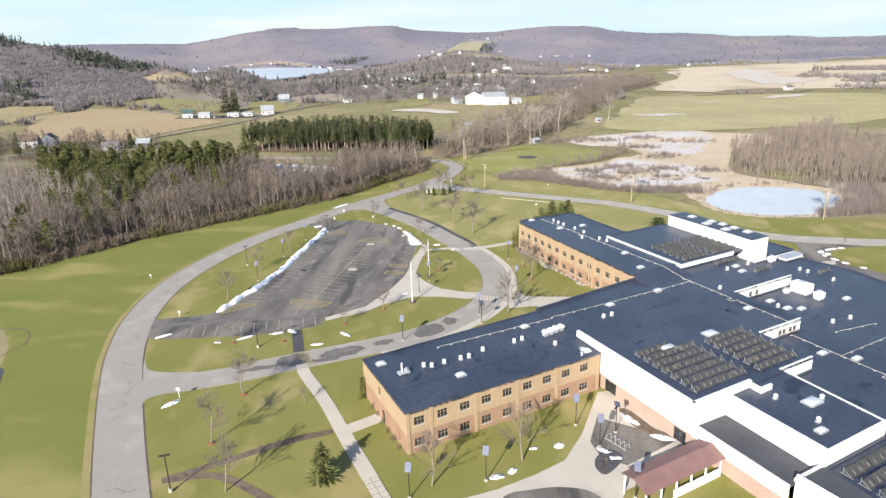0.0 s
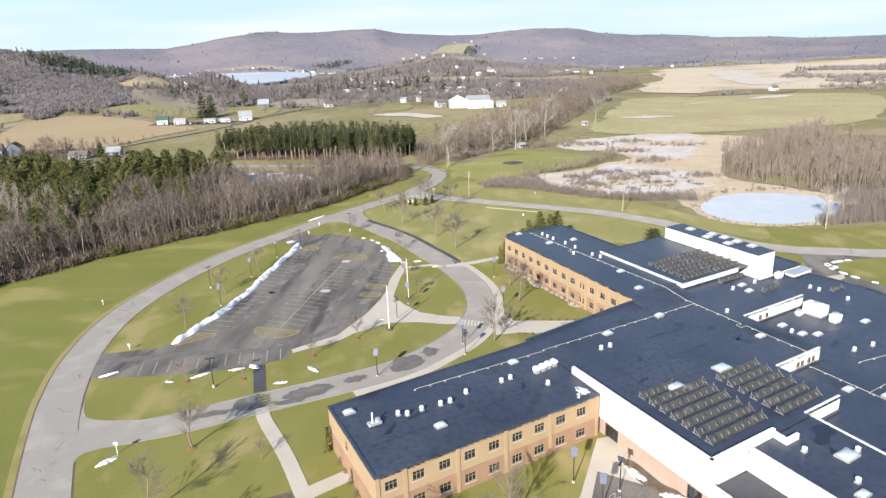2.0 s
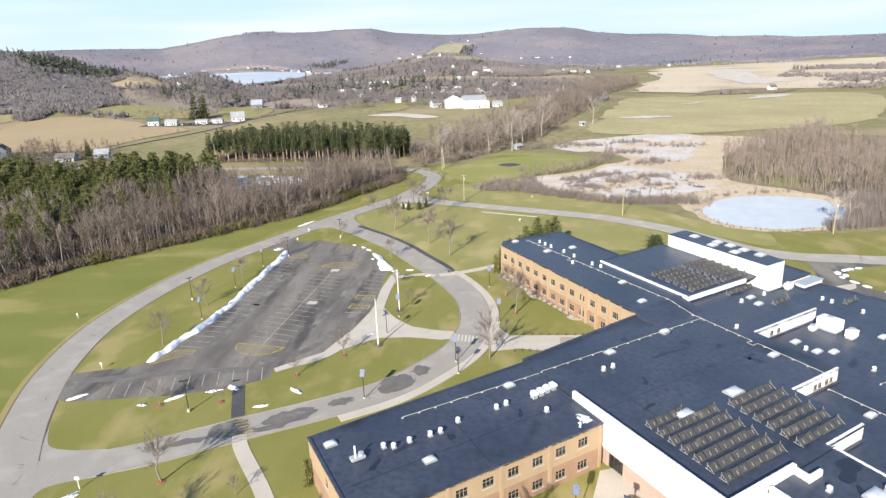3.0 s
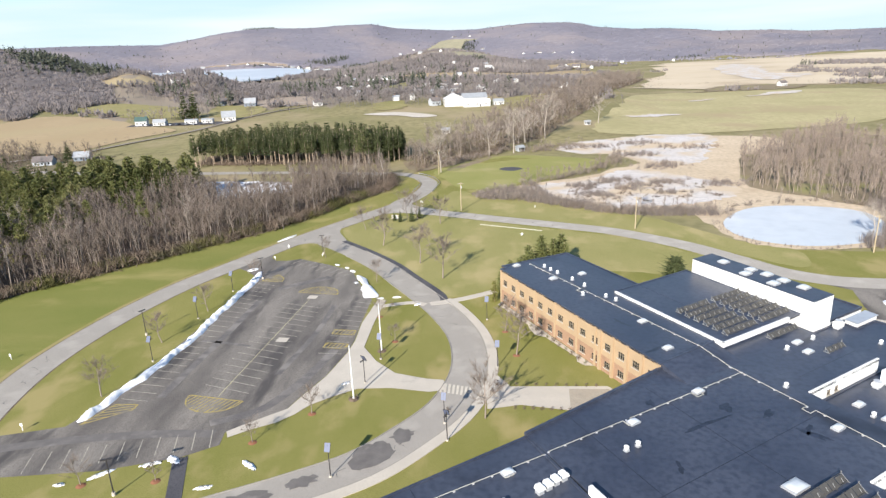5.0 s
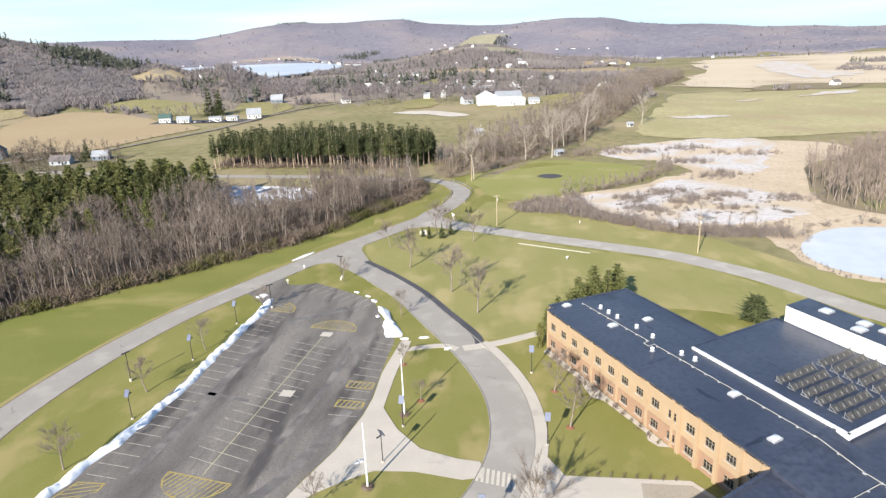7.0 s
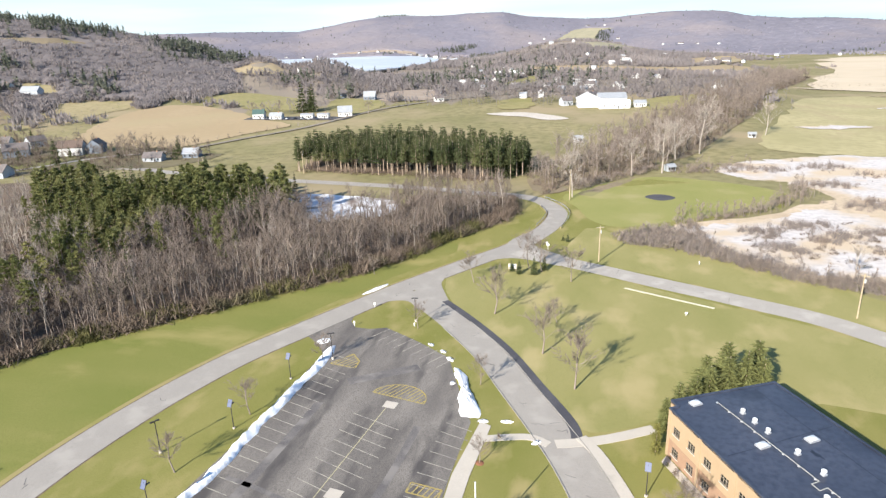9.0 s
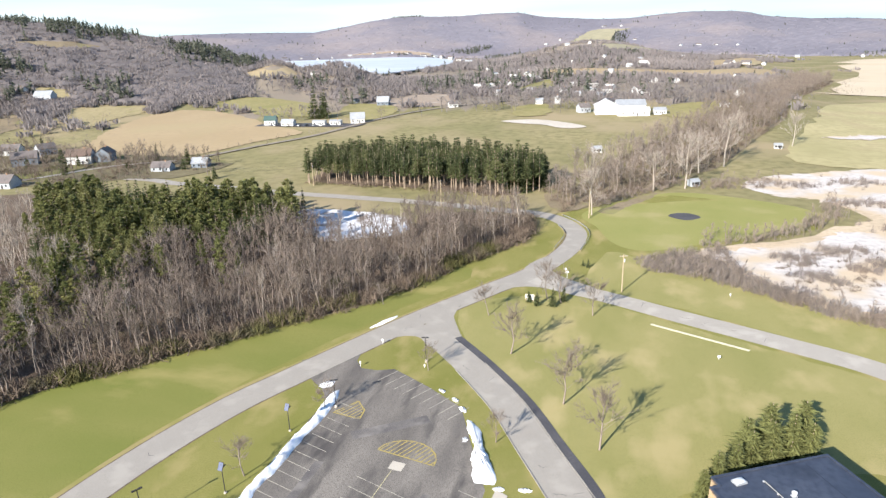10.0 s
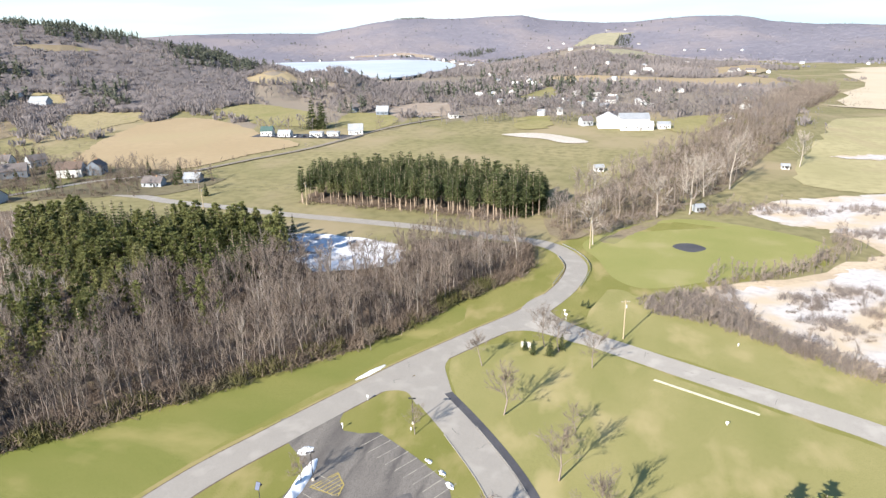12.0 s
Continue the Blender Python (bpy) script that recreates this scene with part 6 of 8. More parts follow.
def planted(name, x, y, heights, protos, material, label, category, seed, squash=(0.85, 1.2)):
    """Many plants of unit height joined into one thing."""
    rng = np.random.default_rng(seed)
    z = land(x, y)
    vs, fs, n = [], [], 0
    which = rng.integers(0, len(protos), len(x))
    for k, (pv, pf) in enumerate(protos):
        idx = np.where(which == k)[0]
        if not len(idx):
            continue
        a = rng.uniform(0, math.tau, len(idx))
        c, s = np.cos(a)[:, None], np.sin(a)[:, None]
        h = heights[idx][:, None]
        wide = h * rng.uniform(*squash, len(idx))[:, None]
        vx = (pv[:, 0] * c - pv[:, 1] * s) * wide + x[idx][:, None]
        vy = (pv[:, 0] * s + pv[:, 1] * c) * wide + y[idx][:, None]
        vz = pv[:, 2] * h + z[idx][:, None]
        vs.append(np.stack([vx, vy, vz], 2).reshape(-1, 3))
        fs.append((pf[None] + (np.arange(len(idx)) * len(pv))[:, None, None]).reshape(-1, 3) + n)
        n += len(idx) * len(pv)
    me = mesh_from(name, np.concatenate(vs), np.concatenate(fs), material)
    return tagged(new(name, me), label, category, kind="stuff")


def heights_for(n, lo, hi, seed):
    return np.random.default_rng(seed).uniform(lo, hi, n)


WOOD_TREES = [bare_tree(100 + k, 1.0, 12, 205, 0.0065, 0.25, 0.25, 3, 2) for k in range(7)]
WOODS_W = [(-330, 60), (-160, 92), (-142, 117), (-121, 149), (-107, 165.5), (-91, 183.5), (-73, 205), (-61, 224), (-53, 242), (-43, 261), (-37.5, 276), (-40, 300), (-58, 305), (-82, 300), (-80, 272), (-108, 259), (-122, 280), (-150, 275), (-200, 290), (-330, 290)]
PINES_W = [(-121, 277), (-117, 262), (-124, 238), (-136, 235), (-149, 238), (-148, 224), (-140, 207), (-133, 195), (-147, 185), (-168, 195), (-198, 222), (-222, 243), (-232, 268), (-226, 284), (-195, 281), (-150, 286)]
SNOWFIELD = [(-138, 296), (-112, 300), (-86, 292), (-81, 272), (-96, 262), (-111, 261)]
GROVE = [(-159, 347), (-107, 343), (-54, 333), (-40, 345), (-37, 360), (-52, 384), (-110, 398), (-160, 385)]
HEDGE = [(-27, 310), (-8, 337), (10, 360), (26, 378), (50, 420), (72, 478), (112, 580), (138, 690), (196, 850), (275, 1060), (238, 1075), (158, 860), (104, 700), (42, 536), (11, 465), (-11, 408), (-31, 368), (-38, 345)]
WOODS_E = [(113, 254), (127, 234), (142, 214), (180, 192), (320, 170), (360, 300), (220, 390), (165, 345), (140, 330), (122, 288)]
drape("wood_floor", WOODS_W, LITTER, 0.03, per=3, wobble=0.6, label="brown leaf litter under the bare wood", category="wood floor")
drape("wood_floor", [(-155, 352), (-107, 347), (-56, 337), (-44, 347), (-42, 358), (-55, 380), (-110, 394), (-156, 382)], LITTER, 0.3, 12, per=5, wobble=1.5, label="brown needle litter under the pine grove", category="wood floor")
drape("wood_floor", HEDGE, REED_FLOOR := surface("brushy_ground", (0.27, 0.215, 0.14), (0.22, 0.175, 0.115), 0.06, 0.95, 0.0, 12.0, (0.25, 0.23, 0.1), 0.05, 0.54, spec=0.1), 0.3, 12, per=3, wobble=0.8, label="brown brushy ground under the tree row", category="wood floor")
drape("wood_floor", WOODS_E, REED_FLOOR, 0.055, per=3, wobble=0.8, label="brown leaf litter under the bare wood", category="wood floor")
drape("snow_field", SNOWFIELD, surface("thin_snow", (0.78, 0.78, 0.8), (0.62, 0.6, 0.6), 0.12, 0.8, 0.0, 6.0, (0.22, 0.175, 0.14), 0.1, 0.5, spec=0.2, fine_amount=0.3), 0.09, per=4, wobble=1.0, label="patchy snow in the clearing behind the wood", category="snow")


def bare_wood(poly, gap, lo, hi, seed, label, holes=(), trees=WOOD_TREES, twig=None, bark=None):
    x, y = spots_in(poly, gap, seed, holes)
    h = heights_for(len(x), lo, hi, seed) * (1 + 0.22 * np.sin(x * 0.11 + seed) * np.cos(y * 0.09) + 0.12 * np.sin(x * 0.31 + y * 0.23))
    planted("wood_trunks", x, y, h, [t[0] for t in trees], bark or BARK, "grey trunks and limbs of " + label, "trees", seed + 1)
    planted("wood_crowns", x, y, h, [t[1] for t in trees], twig or WOOD_TWIG, "leafless twigs of " + label, "trees", seed + 1)


TALL_TREES = [bare_tree(130 + k, 1.0, 11, 190, 0.005, 0.15, 0.4, 3, 2) for k in range(6)]
EAST_TWIG = surface("east_twigs", (0.262, 0.212, 0.18), (0.22, 0.176, 0.15), 0.05, 0.9, 0.0, 6.0, (0.3, 0.246, 0.21), 0.03, 0.5, island=0.2, spec=0.1)
PALE_BARK = surface("pale_bark", (0.4, 0.35, 0.3), (0.3, 0.255, 0.215), 0.3, 0.9, 0.0, 6.0, island=0.3, spec=0.1)
PINE_HOLE = [(-126, 274), (-122, 262), (-128, 242), (-150, 242), (-152, 224), (-144, 208), (-138, 197), (-148, 190), (-168, 201), (-198, 228), (-218, 248), (-226, 274), (-218, 300), (-195, 300), (-150, 300)]
bare_wood([p for p in WOODS_W if p[0] > -260] + [(-262, 285), (-262, 75)], 3.6, 7.5, 13.0, 11, "a bare mixed wood", [PINE_HOLE, SNOWFIELD, [(-270, 70), (-172, 96), (-158, 120), (-152, 160), (-162, 205), (-205, 234), (-232, 268), (-270, 290)]])
BIRCHES = [(-262, 78), (-162, 94), (-146, 118), (-138, 150), (-152, 205), (-205, 234), (-232, 268), (-262, 285)]
BIRCH_TWIG = surface("birch_twigs", (0.4, 0.34, 0.285), (0.32, 0.27, 0.225), 0.05, 0.9, 0.0, 6.0, (0.45, 0.385, 0.32), 0.03, 0.5, island=0.2, spec=0.1)
lets_light_through(BIRCH_TWIG, 0.4)
bare_wood(BIRCHES, 5.0, 8.5, 12.5, 13, "a pale stand of young birches", trees=TALL_TREES, twig=BIRCH_TWIG, bark=PALE_BARK)
bare_wood([p for p in WOODS_W if p[0] > -200] + [(-200, 250), (-200, 85)], 13.0, 10.0, 14.0, 12, "pale birches in the mixed wood", [PINE_HOLE, SNOWFIELD], trees=TALL_TREES, twig=TWIG, bark=PALE_BARK)
bare_wood(HEDGE, 5.6, 9.0, 15.0, 21, "the bare tree row across the fields", twig=TWIG)
bare_wood([p for p in WOODS_E if p[0] < 300], 4.0, 8.0, 12.5, 31, "a bare wood beyond the pond", trees=TALL_TREES, twig=EAST_TWIG, bark=surface("east_bark", (0.31, 0.25, 0.205), (0.22, 0.175, 0.145), 0.3, 0.9, 0.0, 6.0, island=0.3, spec=0.1))

FRONT_EDGE = spline([(-158, 95), (-140, 119), (-119.5, 150.5), (-105.5, 167), (-89.5, 185), (-71.5, 206), (-59.5, 225), (-51.5, 243), (-41.5, 262), (-36.5, 277), (-38, 297)], 26)
rng = np.random.default_rng(5)
ex, ey = np.array(FRONT_EDGE).T
ex, ey = np.repeat(ex, 7), np.repeat(ey, 7)
ex, ey = ex + rng.normal(-1.2, 1.3, len(ex)), ey + rng.normal(0.8, 1.3, len(ey))
SHRUBS = [shrub(200 + k) for k in range(5)]
olive = np.sin(ex * 0.21) + np.sin(ey * 0.37 + 1.0) + rng.normal(0, 0.5, len(ex)) > 0.75
eh = rng.uniform(1.2, 4.2, len(ex))
planted("thicket", ex[~olive], ey[~olive], eh[~olive], SHRUBS, BRUSH, "dense brown thicket along the wood's edge", "brush", 6, (0.9, 1.6))
OLIVE_BRUSH = surface("olive_brush", (0.13, 0.122, 0.05), (0.1, 0.09, 0.04), 0.1, 0.95, 0.0, 6.0, (0.17, 0.15, 0.07), 0.1, 0.55, island=0.3, spec=0.05)
planted("evergreen_thicket", ex[olive], ey[olive], eh[olive], SHRUBS, OLIVE_BRUSH, "olive-green bushes in the thicket along the wood", "brush", 7, (0.9, 1.4))
x, y = spots_in([p for p in WOODS_W if p[0] > -210] + [(-205, 235), (-205, 80)], 3.2, 8, [PINE_HOLE, SNOWFIELD])
planted("undergrowth", x, y, rng.uniform(1.2, 3.6, len(x)), SHRUBS, BRUSH, "brown undergrowth in the bare wood", "brush", 9, (0.9, 1.5))
x, y = spots_in(HEDGE, 4.5, 18)
planted("undergrowth", x, y, rng.uniform(1.5, 4.0, len(x)), SHRUBS, BRUSH, "brown undergrowth along the tree row", "brush", 19, (0.9, 1.5))

WHITE_PINES = [white_pine(300 + k) for k in range(6)]
x, y = spots_in(PINES_W, 5.8, 41)
mx, my = spots_in([(-170, 130), (-140, 128), (-121, 152), (-100, 178), (-92, 196), (-118, 240), (-150, 215), (-170, 180)], 8.0, 43)
keep = np.random.default_rng(44).uniform(size=len(mx)) < np.clip((-104 - mx) / 60, 0.04, 0.6)
x, y = np.concatenate([x, mx[keep]]), np.concatenate([y, my[keep]])
h = heights_for(len(x), 9, 14.5, 41) + 5.5 * smooth01(y, 215, 265)
planted("pine_trunks", x, y, h, [t[0] for t in WHITE_PINES], PINE_BARK, "trunks of a dense pine stand", "trees", 42)
dark = (np.sin(x * 0.09) + np.sin(y * 0.11 + x * 0.05) + 1.2 * smooth01(y, 255, 280)) > 1.25
planted("pine_crowns", x[~dark], y[~dark], h[~dark], [t[1] for t in WHITE_PINES], PINE, "green needle crowns of a dense pine stand", "trees", 42)
planted("spruce_crowns", x[dark], y[dark], h[dark], [conifer(330 + k, 1.0, 0.06, 0.17, 15, 8, 10, 0.9, 0.018)[1] for k in range(3)], SPRUCE, "dark pointed spruce crowns among the pines", "trees", 45)
YOUNG_PINE = surface("young_needles", (0.28, 0.27, 0.1), (0.34, 0.315, 0.13), 0.05, 0.9, 0.0, 8.0, island=0.25, spec=0.12)
lets_light_through(YOUNG_PINE, 0.3)
x, y = np.array([-145.0, -142, -136, -163, -151, -139, -157, -132]), np.array([176.0, 184, 171, 188, 181, 178, 192, 177])
planted("young_pines", x, y, np.array([12.0, 11.5, 9.0, 12.0, 11.0, 9.0, 11.0, 8.0]), [stack(list(white_pine(310 + k, 26, 34, 0.15, 0.24))) for k in range(4)], YOUNG_PINE, "yellow-green young pines before the dark stand", "trees", 48)
GROVE_PINES = [conifer(340 + k, 1.0, 0.4, 0.16, 12, 8, 8, 0.55, 0.022, 0.1) for k in range(5)]
x, y = spots_in(GROVE, 4.1, 51)
h = heights_for(len(x), 14, 19.5, 51)
planted("grove_trunks", x, y, h, [t[0] for t in GROVE_PINES], PINE_BARK, "tall straight trunks of a planted pine grove", "trees", 52)
gx, gy = spots_in([(-56, 336), (-41, 344), (-38, 358), (-46, 372), (-54, 352)], 4.0, 57)
gh = heights_for(len(gx), 13, 18, 58)
planted("grove_edge", gx, gy, gh, [stack(list(conifer(350 + k, 1.0, 0.03, 0.2, 16, 8, 12, 0.7, 0.019))) for k in range(4)], SPRUCE, "dark full spruces closing the end of the grove", "trees", 59)
gx, gy = spots_in([(-160, 346), (-107, 341), (-56, 331), (-54, 338), (-107, 349), (-158, 354)], 2.6, 53)
planted("undergrowth", gx, gy, heights_for(len(gx), 1.0, 3.4, 54), SHRUBS, BRUSH, "brown undergrowth along the pine grove", "brush", 55, (0.9, 1.6))
planted("grove_crowns", x, y, h, [t[1] for t in GROVE_PINES], SPRUCE, "dark green crowns of a planted pine grove", "trees", 52)


def lone_tree(x, y, h, seed, label="bare young lawn tree with a thin grey trunk", mulch=False, group="lawn trees", wood=None, twig=None, twigs=3000):
    h *= 1.15
    wide = np.array([1.12, 1.12, 1.0])
    t, c = bare_tree(seed, 1.0, 20, twigs, 0.0025 * (3000 / twigs) ** 0.5, 0.42, 0.24, 6, 5)
    v = base("tree", x, y, float(land(x, y)), label, "tree", group)
    new_t = new("trunk", mesh_from("trunk", t[0] * h * wide, t[1], wood or BARK))
    new_c = new("crown", mesh_from("crown", c[0] * h * wide, c[1], twig or TWIG))
    new_t.parent = v
    new_c.parent = v
    if mulch:
        bm = bmesh.new()
        bmesh.ops.create_cone(bm, cap_ends=True, segments=12, radius1=0.75, radius2=0.35, depth=0.16, matrix=Matrix.Translation((0, 0, 0.08)))
        part("mulch_ring", bm, MULCH, label="orange-red mulch ring").parent = v


for k, (x, y, h, mul) in enumerate(((-27.3, 186.5, 10, 0), (-14.3, 168.3, 9.5, 0), (-36.1, 206, 7, 0), (-10.6, 210.8, 8, 0), (-7.2, 155.3, 9.5, 0), (-65.2, 207.8, 5, 0), (-62.9, 135.8, 6, 0), (-66.8, 96.6, 6.5, 0), (-66.2, 118.9, 6, 0), (-26.4, 90.2, 4.5, 1), (9.3, 110.4, 8, 1), (7.6, 121.4, 6.5, 1), (2.8, 88.4, 8, 0), (-45.4, 51, 7, 1), (-44.9, 36.1, 7, 1), (-55.6, 71.9, 4, 1), (-33.9, 82.1, 3.6, 1), (-9.4, 27.2, 6.5, 0), (3.4, 33.3, 7.5, 0), (-38.1, 25, 6.5, 0), (-22.8, 219.5, 9, 0), (-33.4, 48.1, 2.6, 0), (-24.6, 153.6, 5, 0), (-43.2, 175.6, 5, 0), (-15.5, 117.5, 3.4, 1), (-20.5, 130.5, 4, 1), (-58.5, 157.0, 5.5, 0), (-45, 72.8, 2.6, 1), (-12.5, 184, 5, 0), (-19, 217.5, 8, 0))):
    lone_tree(x, y, h, 400 + k, "bare young lawn tree in an orange mulch ring" if mul else "bare young lawn tree with a thin grey trunk", bool(mul))
for k, (x, y, h) in enumerate(((47, 410, 23), (24, 360, 20), (-15, 308, 15), (33, 392, 18), (10, 352, 15), (62, 226, 7), (118, 182, 9), (124, 184, 8), (-19, 372, 15), (92, 470, 16))):
    lone_tree(x, y, h, 450 + k, "large pale bare tree standing at a field edge", group="field trees", wood=PALE_BARK, twig=PALE_BARK, twigs=1800)


def evergreen(x, y, h, width, seed, label, mat=None, start=0.02, power=0.6):
    t, c = conifer(seed, 1.0, start, width, 15, 10, 12, power)
    v = base("evergreen", x, y, float(land(x, y)), label, "evergreen", "evergreens")
    a = new("trunk", mesh_from("trunk", t[0] * h, t[1], PINE_BARK))
    b = new("crown", mesh_from("crown", c[0] * h, c[1], mat or PINE))
    a.parent = v
    b.parent = v


for k, (a, b, h) in enumerate(((70.5, 82.6, 5.8), (74, 84, 7.2), (77.6, 84.2, 7.4), (81, 85, 8.4), (84.6, 84.6, 9.6), (88, 84, 10.4), (91, 83, 8.8), (86.5, 87.5, 10.8), (92.5, 86.5, 10.4), (82.5, 88, 8.6))):
    evergreen(*at(a, b), h, 0.32, 500 + k, "broad dark evergreen at the wing's end", PINE, power=0.6)
evergreen(52, 151.5, 6.2, 0.5, 510, "round dense evergreen on the lawn", SPRUCE, power=0.3)
evergreen(-25, 28, 6.8, 0.34, 511, "broad dark spruce on the lawn", power=0.7)
evergreen(*at(65.3, 77.4), 5.6, 0.17, 512, "yellow-green columnar arborvitae by the brick wall", GOLD := surface("arborvitae", (0.16, 0.15, 0.035), (0.12, 0.115, 0.03), 0.6, 0.9, 0.0, 6.0, island=0.3), power=0.25)
evergreen(*at(-1.6, 19.0), 4.6, 0.17, 513, "yellow-green columnar arborvitae by the brick wall", GOLD, power=0.25)
for k, (x, y, h) in enumerate(((-20.9, 214.8, 5.6), (-25.0, 214.6, 4.4), (-18.4, 218.6, 5.0), (-27.4, 216.4, 3.6), (-13.4, 246.5, 3.2), (-15.0, 247.6, 2.4), (-252, 553, 27), (-243, 554, 25), (-248, 560, 22), (-316, 355, 16), (-280, 390, 10), (-253, 383, 12), (-402, 423, 9), (-347, 394, 8), (-311, 350, 9), (-214, 352, 8), (-372, 381, 10), (-384, 386, 8), (-366, 391, 7), (-322, 372, 8), (-285, 370, 7), (-247, 371, 9), (-350, 362, 9))):
    evergreen(x, y, h, 0.24, 520 + k, "dark pointed spruce standing alone", SPRUCE, power=0.9)


def garden_shrub(x, y, h, seed, mat=None):
    v = base("shrub", x, y, 0.0, "low rounded shrub in the foundation bed", "shrub", "shrubs")
    a, f = conifer(seed, 1.0, 0.0, 0.6, 6, 7, 3, 0.5)[1]
    c = new("foliage", mesh_from("foliage", a * h, f, mat or BRUSH))
    c.parent = v


drape("planting_bed", [at(66.0, 40), at(64.6, 41), at(64.2, 43), at(65.2, 44.5), at(64.8, 55), at(63.6, 57), at(64.2, 60), at(65.0, 62), at(64.8, 75), at(66.4, 76)], CONCRETE, 0.06, smooth=False, label="pale gravel planting bed along the wing", category="planting bed")
for k in range(16):
    garden_shrub(*at(65.0, 41.5 + 2.15 * k), 0.9 + 0.25 * (k % 3), 560 + k, PINE if k % 3 == 0 else BRUSH)
for k in range(9):
    garden_shrub(8.5 + 1.75 * k, 98.8 - 0.1 * k, 0.8, 580 + k)
    garden_shrub(7.8 + 1.5 * k, 91.2 - 0.15 * k, 0.8, 590 + k)
for k in range(6):
    garden_shrub(*at(-0.8, 2 + 2.6 * k), 1.0 + 0.3 * (k % 2), 600 + k)
for k, (x, y, h) in enumerate(((5.2, 97.8, 1.9), (4.2, 96.2, 1.2), (-18.6, 137.4, 1.2), (-3.4, 90.6, 1.0), (14.6, 32, 0.9), (15.5, 33.4, 0.8), (21.2, 45.4, 0.9))):
    garden_shrub(x, y, h, 610 + k)
for k, (x, y) in enumerate(((-17.7, 113.2), (-20.1, 94.8))):
    for j in range(3):
        garden_shrub(x + 0.7 * math.cos(2.1 * j + k), y + 0.7 * math.sin(2.1 * j + k), 0.75 + 0.1 * j, 640 + 3 * k + j)

# ---- marsh, pond and brush to the east ----
def alder(seed, n=46, w=0.02):
    g = np.random.default_rng(seed)
    s = np.column_stack([g.normal(0, 0.2, n), g.normal(0, 0.2, n), np.zeros(n)])
    way = np.column_stack([g.normal(0, 0.16, n), g.normal(0, 0.16, n), g.uniform(0.45, 1.0, n)])
    return slivers(s, s + way, w, g, outward(s + way, 0.4), 0.6)


ALDERS = [alder(690 + k) for k in range(5)]
ALDER_TWIG = surface("alder_twigs", (0.24, 0.205, 0.185), (0.17, 0.14, 0.125), 0.06, 0.9, 0.0, 6.0, (0.22, 0.16, 0.115), 0.04, 0.55, island=0.35, spec=0.1)
GREEN_FIELD = surface("green_field", (0.248, 0.247, 0.08), (0.3, 0.277, 0.105), 0.05, 0.95, 0.0, 60.0, (0.32, 0.285, 0.125), 0.05, 0.55, spec=0.1, fine_amount=0.2)
drape("field", [(-18, 312), (7, 344), (30, 351), (67, 328), (56, 300), (22, 276), (4, 266), (-6, 272), (-12, 290)], GREEN_FIELD, 0.03, 10, per=5, label="green mown field by the road bend", category="field")
drape("marsh", [(22, 270), (47, 284), (70, 304), (85, 320), (76, 345), (66, 372), (62, 380), (104, 408), (172, 395), (176, 360), (150, 330), (128, 292), (118, 262), (112, 240), (84, 224), (52, 222), (34, 244)], REED, 0.045, 10, per=4, wobble=1.5, label="tan reed marsh", category="marsh")
drape("frosted_marsh", [(19, 268), (38, 274), (58, 286), (70, 298), (84, 294), (100, 272), (108, 252), (98, 238), (80, 229), (58, 225), (46, 231), (36, 245), (27, 258)], FROST, 0.085, 10, per=9, wobble=1.9, label="white frosted ice between marsh tussocks", category="marsh")
drape("frosted_marsh", [(50, 366), (55, 378), (64, 391), (86, 400), (117, 414), (150, 408), (140, 372), (128, 345), (112, 314), (97, 309), (84, 329), (73, 346), (59, 351)], FROST, 0.095, 10, per=9, wobble=2.4, label="white frosted ice between marsh tussocks", category="marsh", seed=4)
drape("pond_shore", [(79, 224), (78, 200), (80, 184), (88, 175.5), (101, 172), (118, 175), (134, 190), (146, 214), (132, 238), (113, 254), (98, 240)], REED, 0.052, per=5, wobble=1.0, label="tan reeds round the frozen pond", category="marsh")
drape("pond", [(83.6, 204), (81.6, 189), (88.5, 179), (100, 175), (116, 178.5), (129, 192), (132, 212), (116, 222), (98, 220)], ICE, 0.075, label="round frozen pond with pale ice", category="pond")
drape("rough_edge", [(-13, 314), (-9, 322), (0, 336), (9, 350), (11, 347), (6, 335), (-2, 322), (-7, 311)], REED_FLOOR, 0.06, per=5, wobble=0.6, label="brown rough strip at the field edge", category="verge")
drape("puddle", [(13.7, 311.4), (17, 307), (21, 306), (25.5, 311), (22, 316), (17, 316)], DARK_ASPHALT, 0.05, label="dark wet pool in the green field", category="puddle")
x1, y1 = spots_in([(0, 252), (12, 264), (26, 272), (30, 262), (27, 250), (38, 236), (52, 226), (80, 222), (88, 228), (86, 216), (70, 212), (54, 216), (44, 222), (30, 233), (10, 246)], 2.3, 61)
x2, y2 = spots_in([(22, 272), (45, 283), (60, 297), (76, 320), (82, 345), (76, 346), (70, 324), (56, 303), (44, 289), (22, 277)], 2.4, 62)
x3, y3 = spots_in([(84, 206), (90, 222), (104, 230), (128, 230), (146, 220), (160, 190), (150, 176), (128, 178), (142, 196), (140, 218), (124, 226), (104, 225), (92, 218), (88, 206)], 3.0, 63)
x4, y4 = spots_in([(-20, 330), (-8, 345), (6, 358), (22, 372), (24, 366), (8, 348), (-4, 332), (-14, 318)], 2.2, 64)
x5, y5 = spots_in([(24, 372), (62, 384), (66, 372), (56, 362), (30, 358)], 2.6, 65)
xp, yp = spots_in([(111, 171), (140, 176), (162, 198), (156, 222), (138, 222), (134, 200), (122, 184), (112, 178)], 1.7, 84)
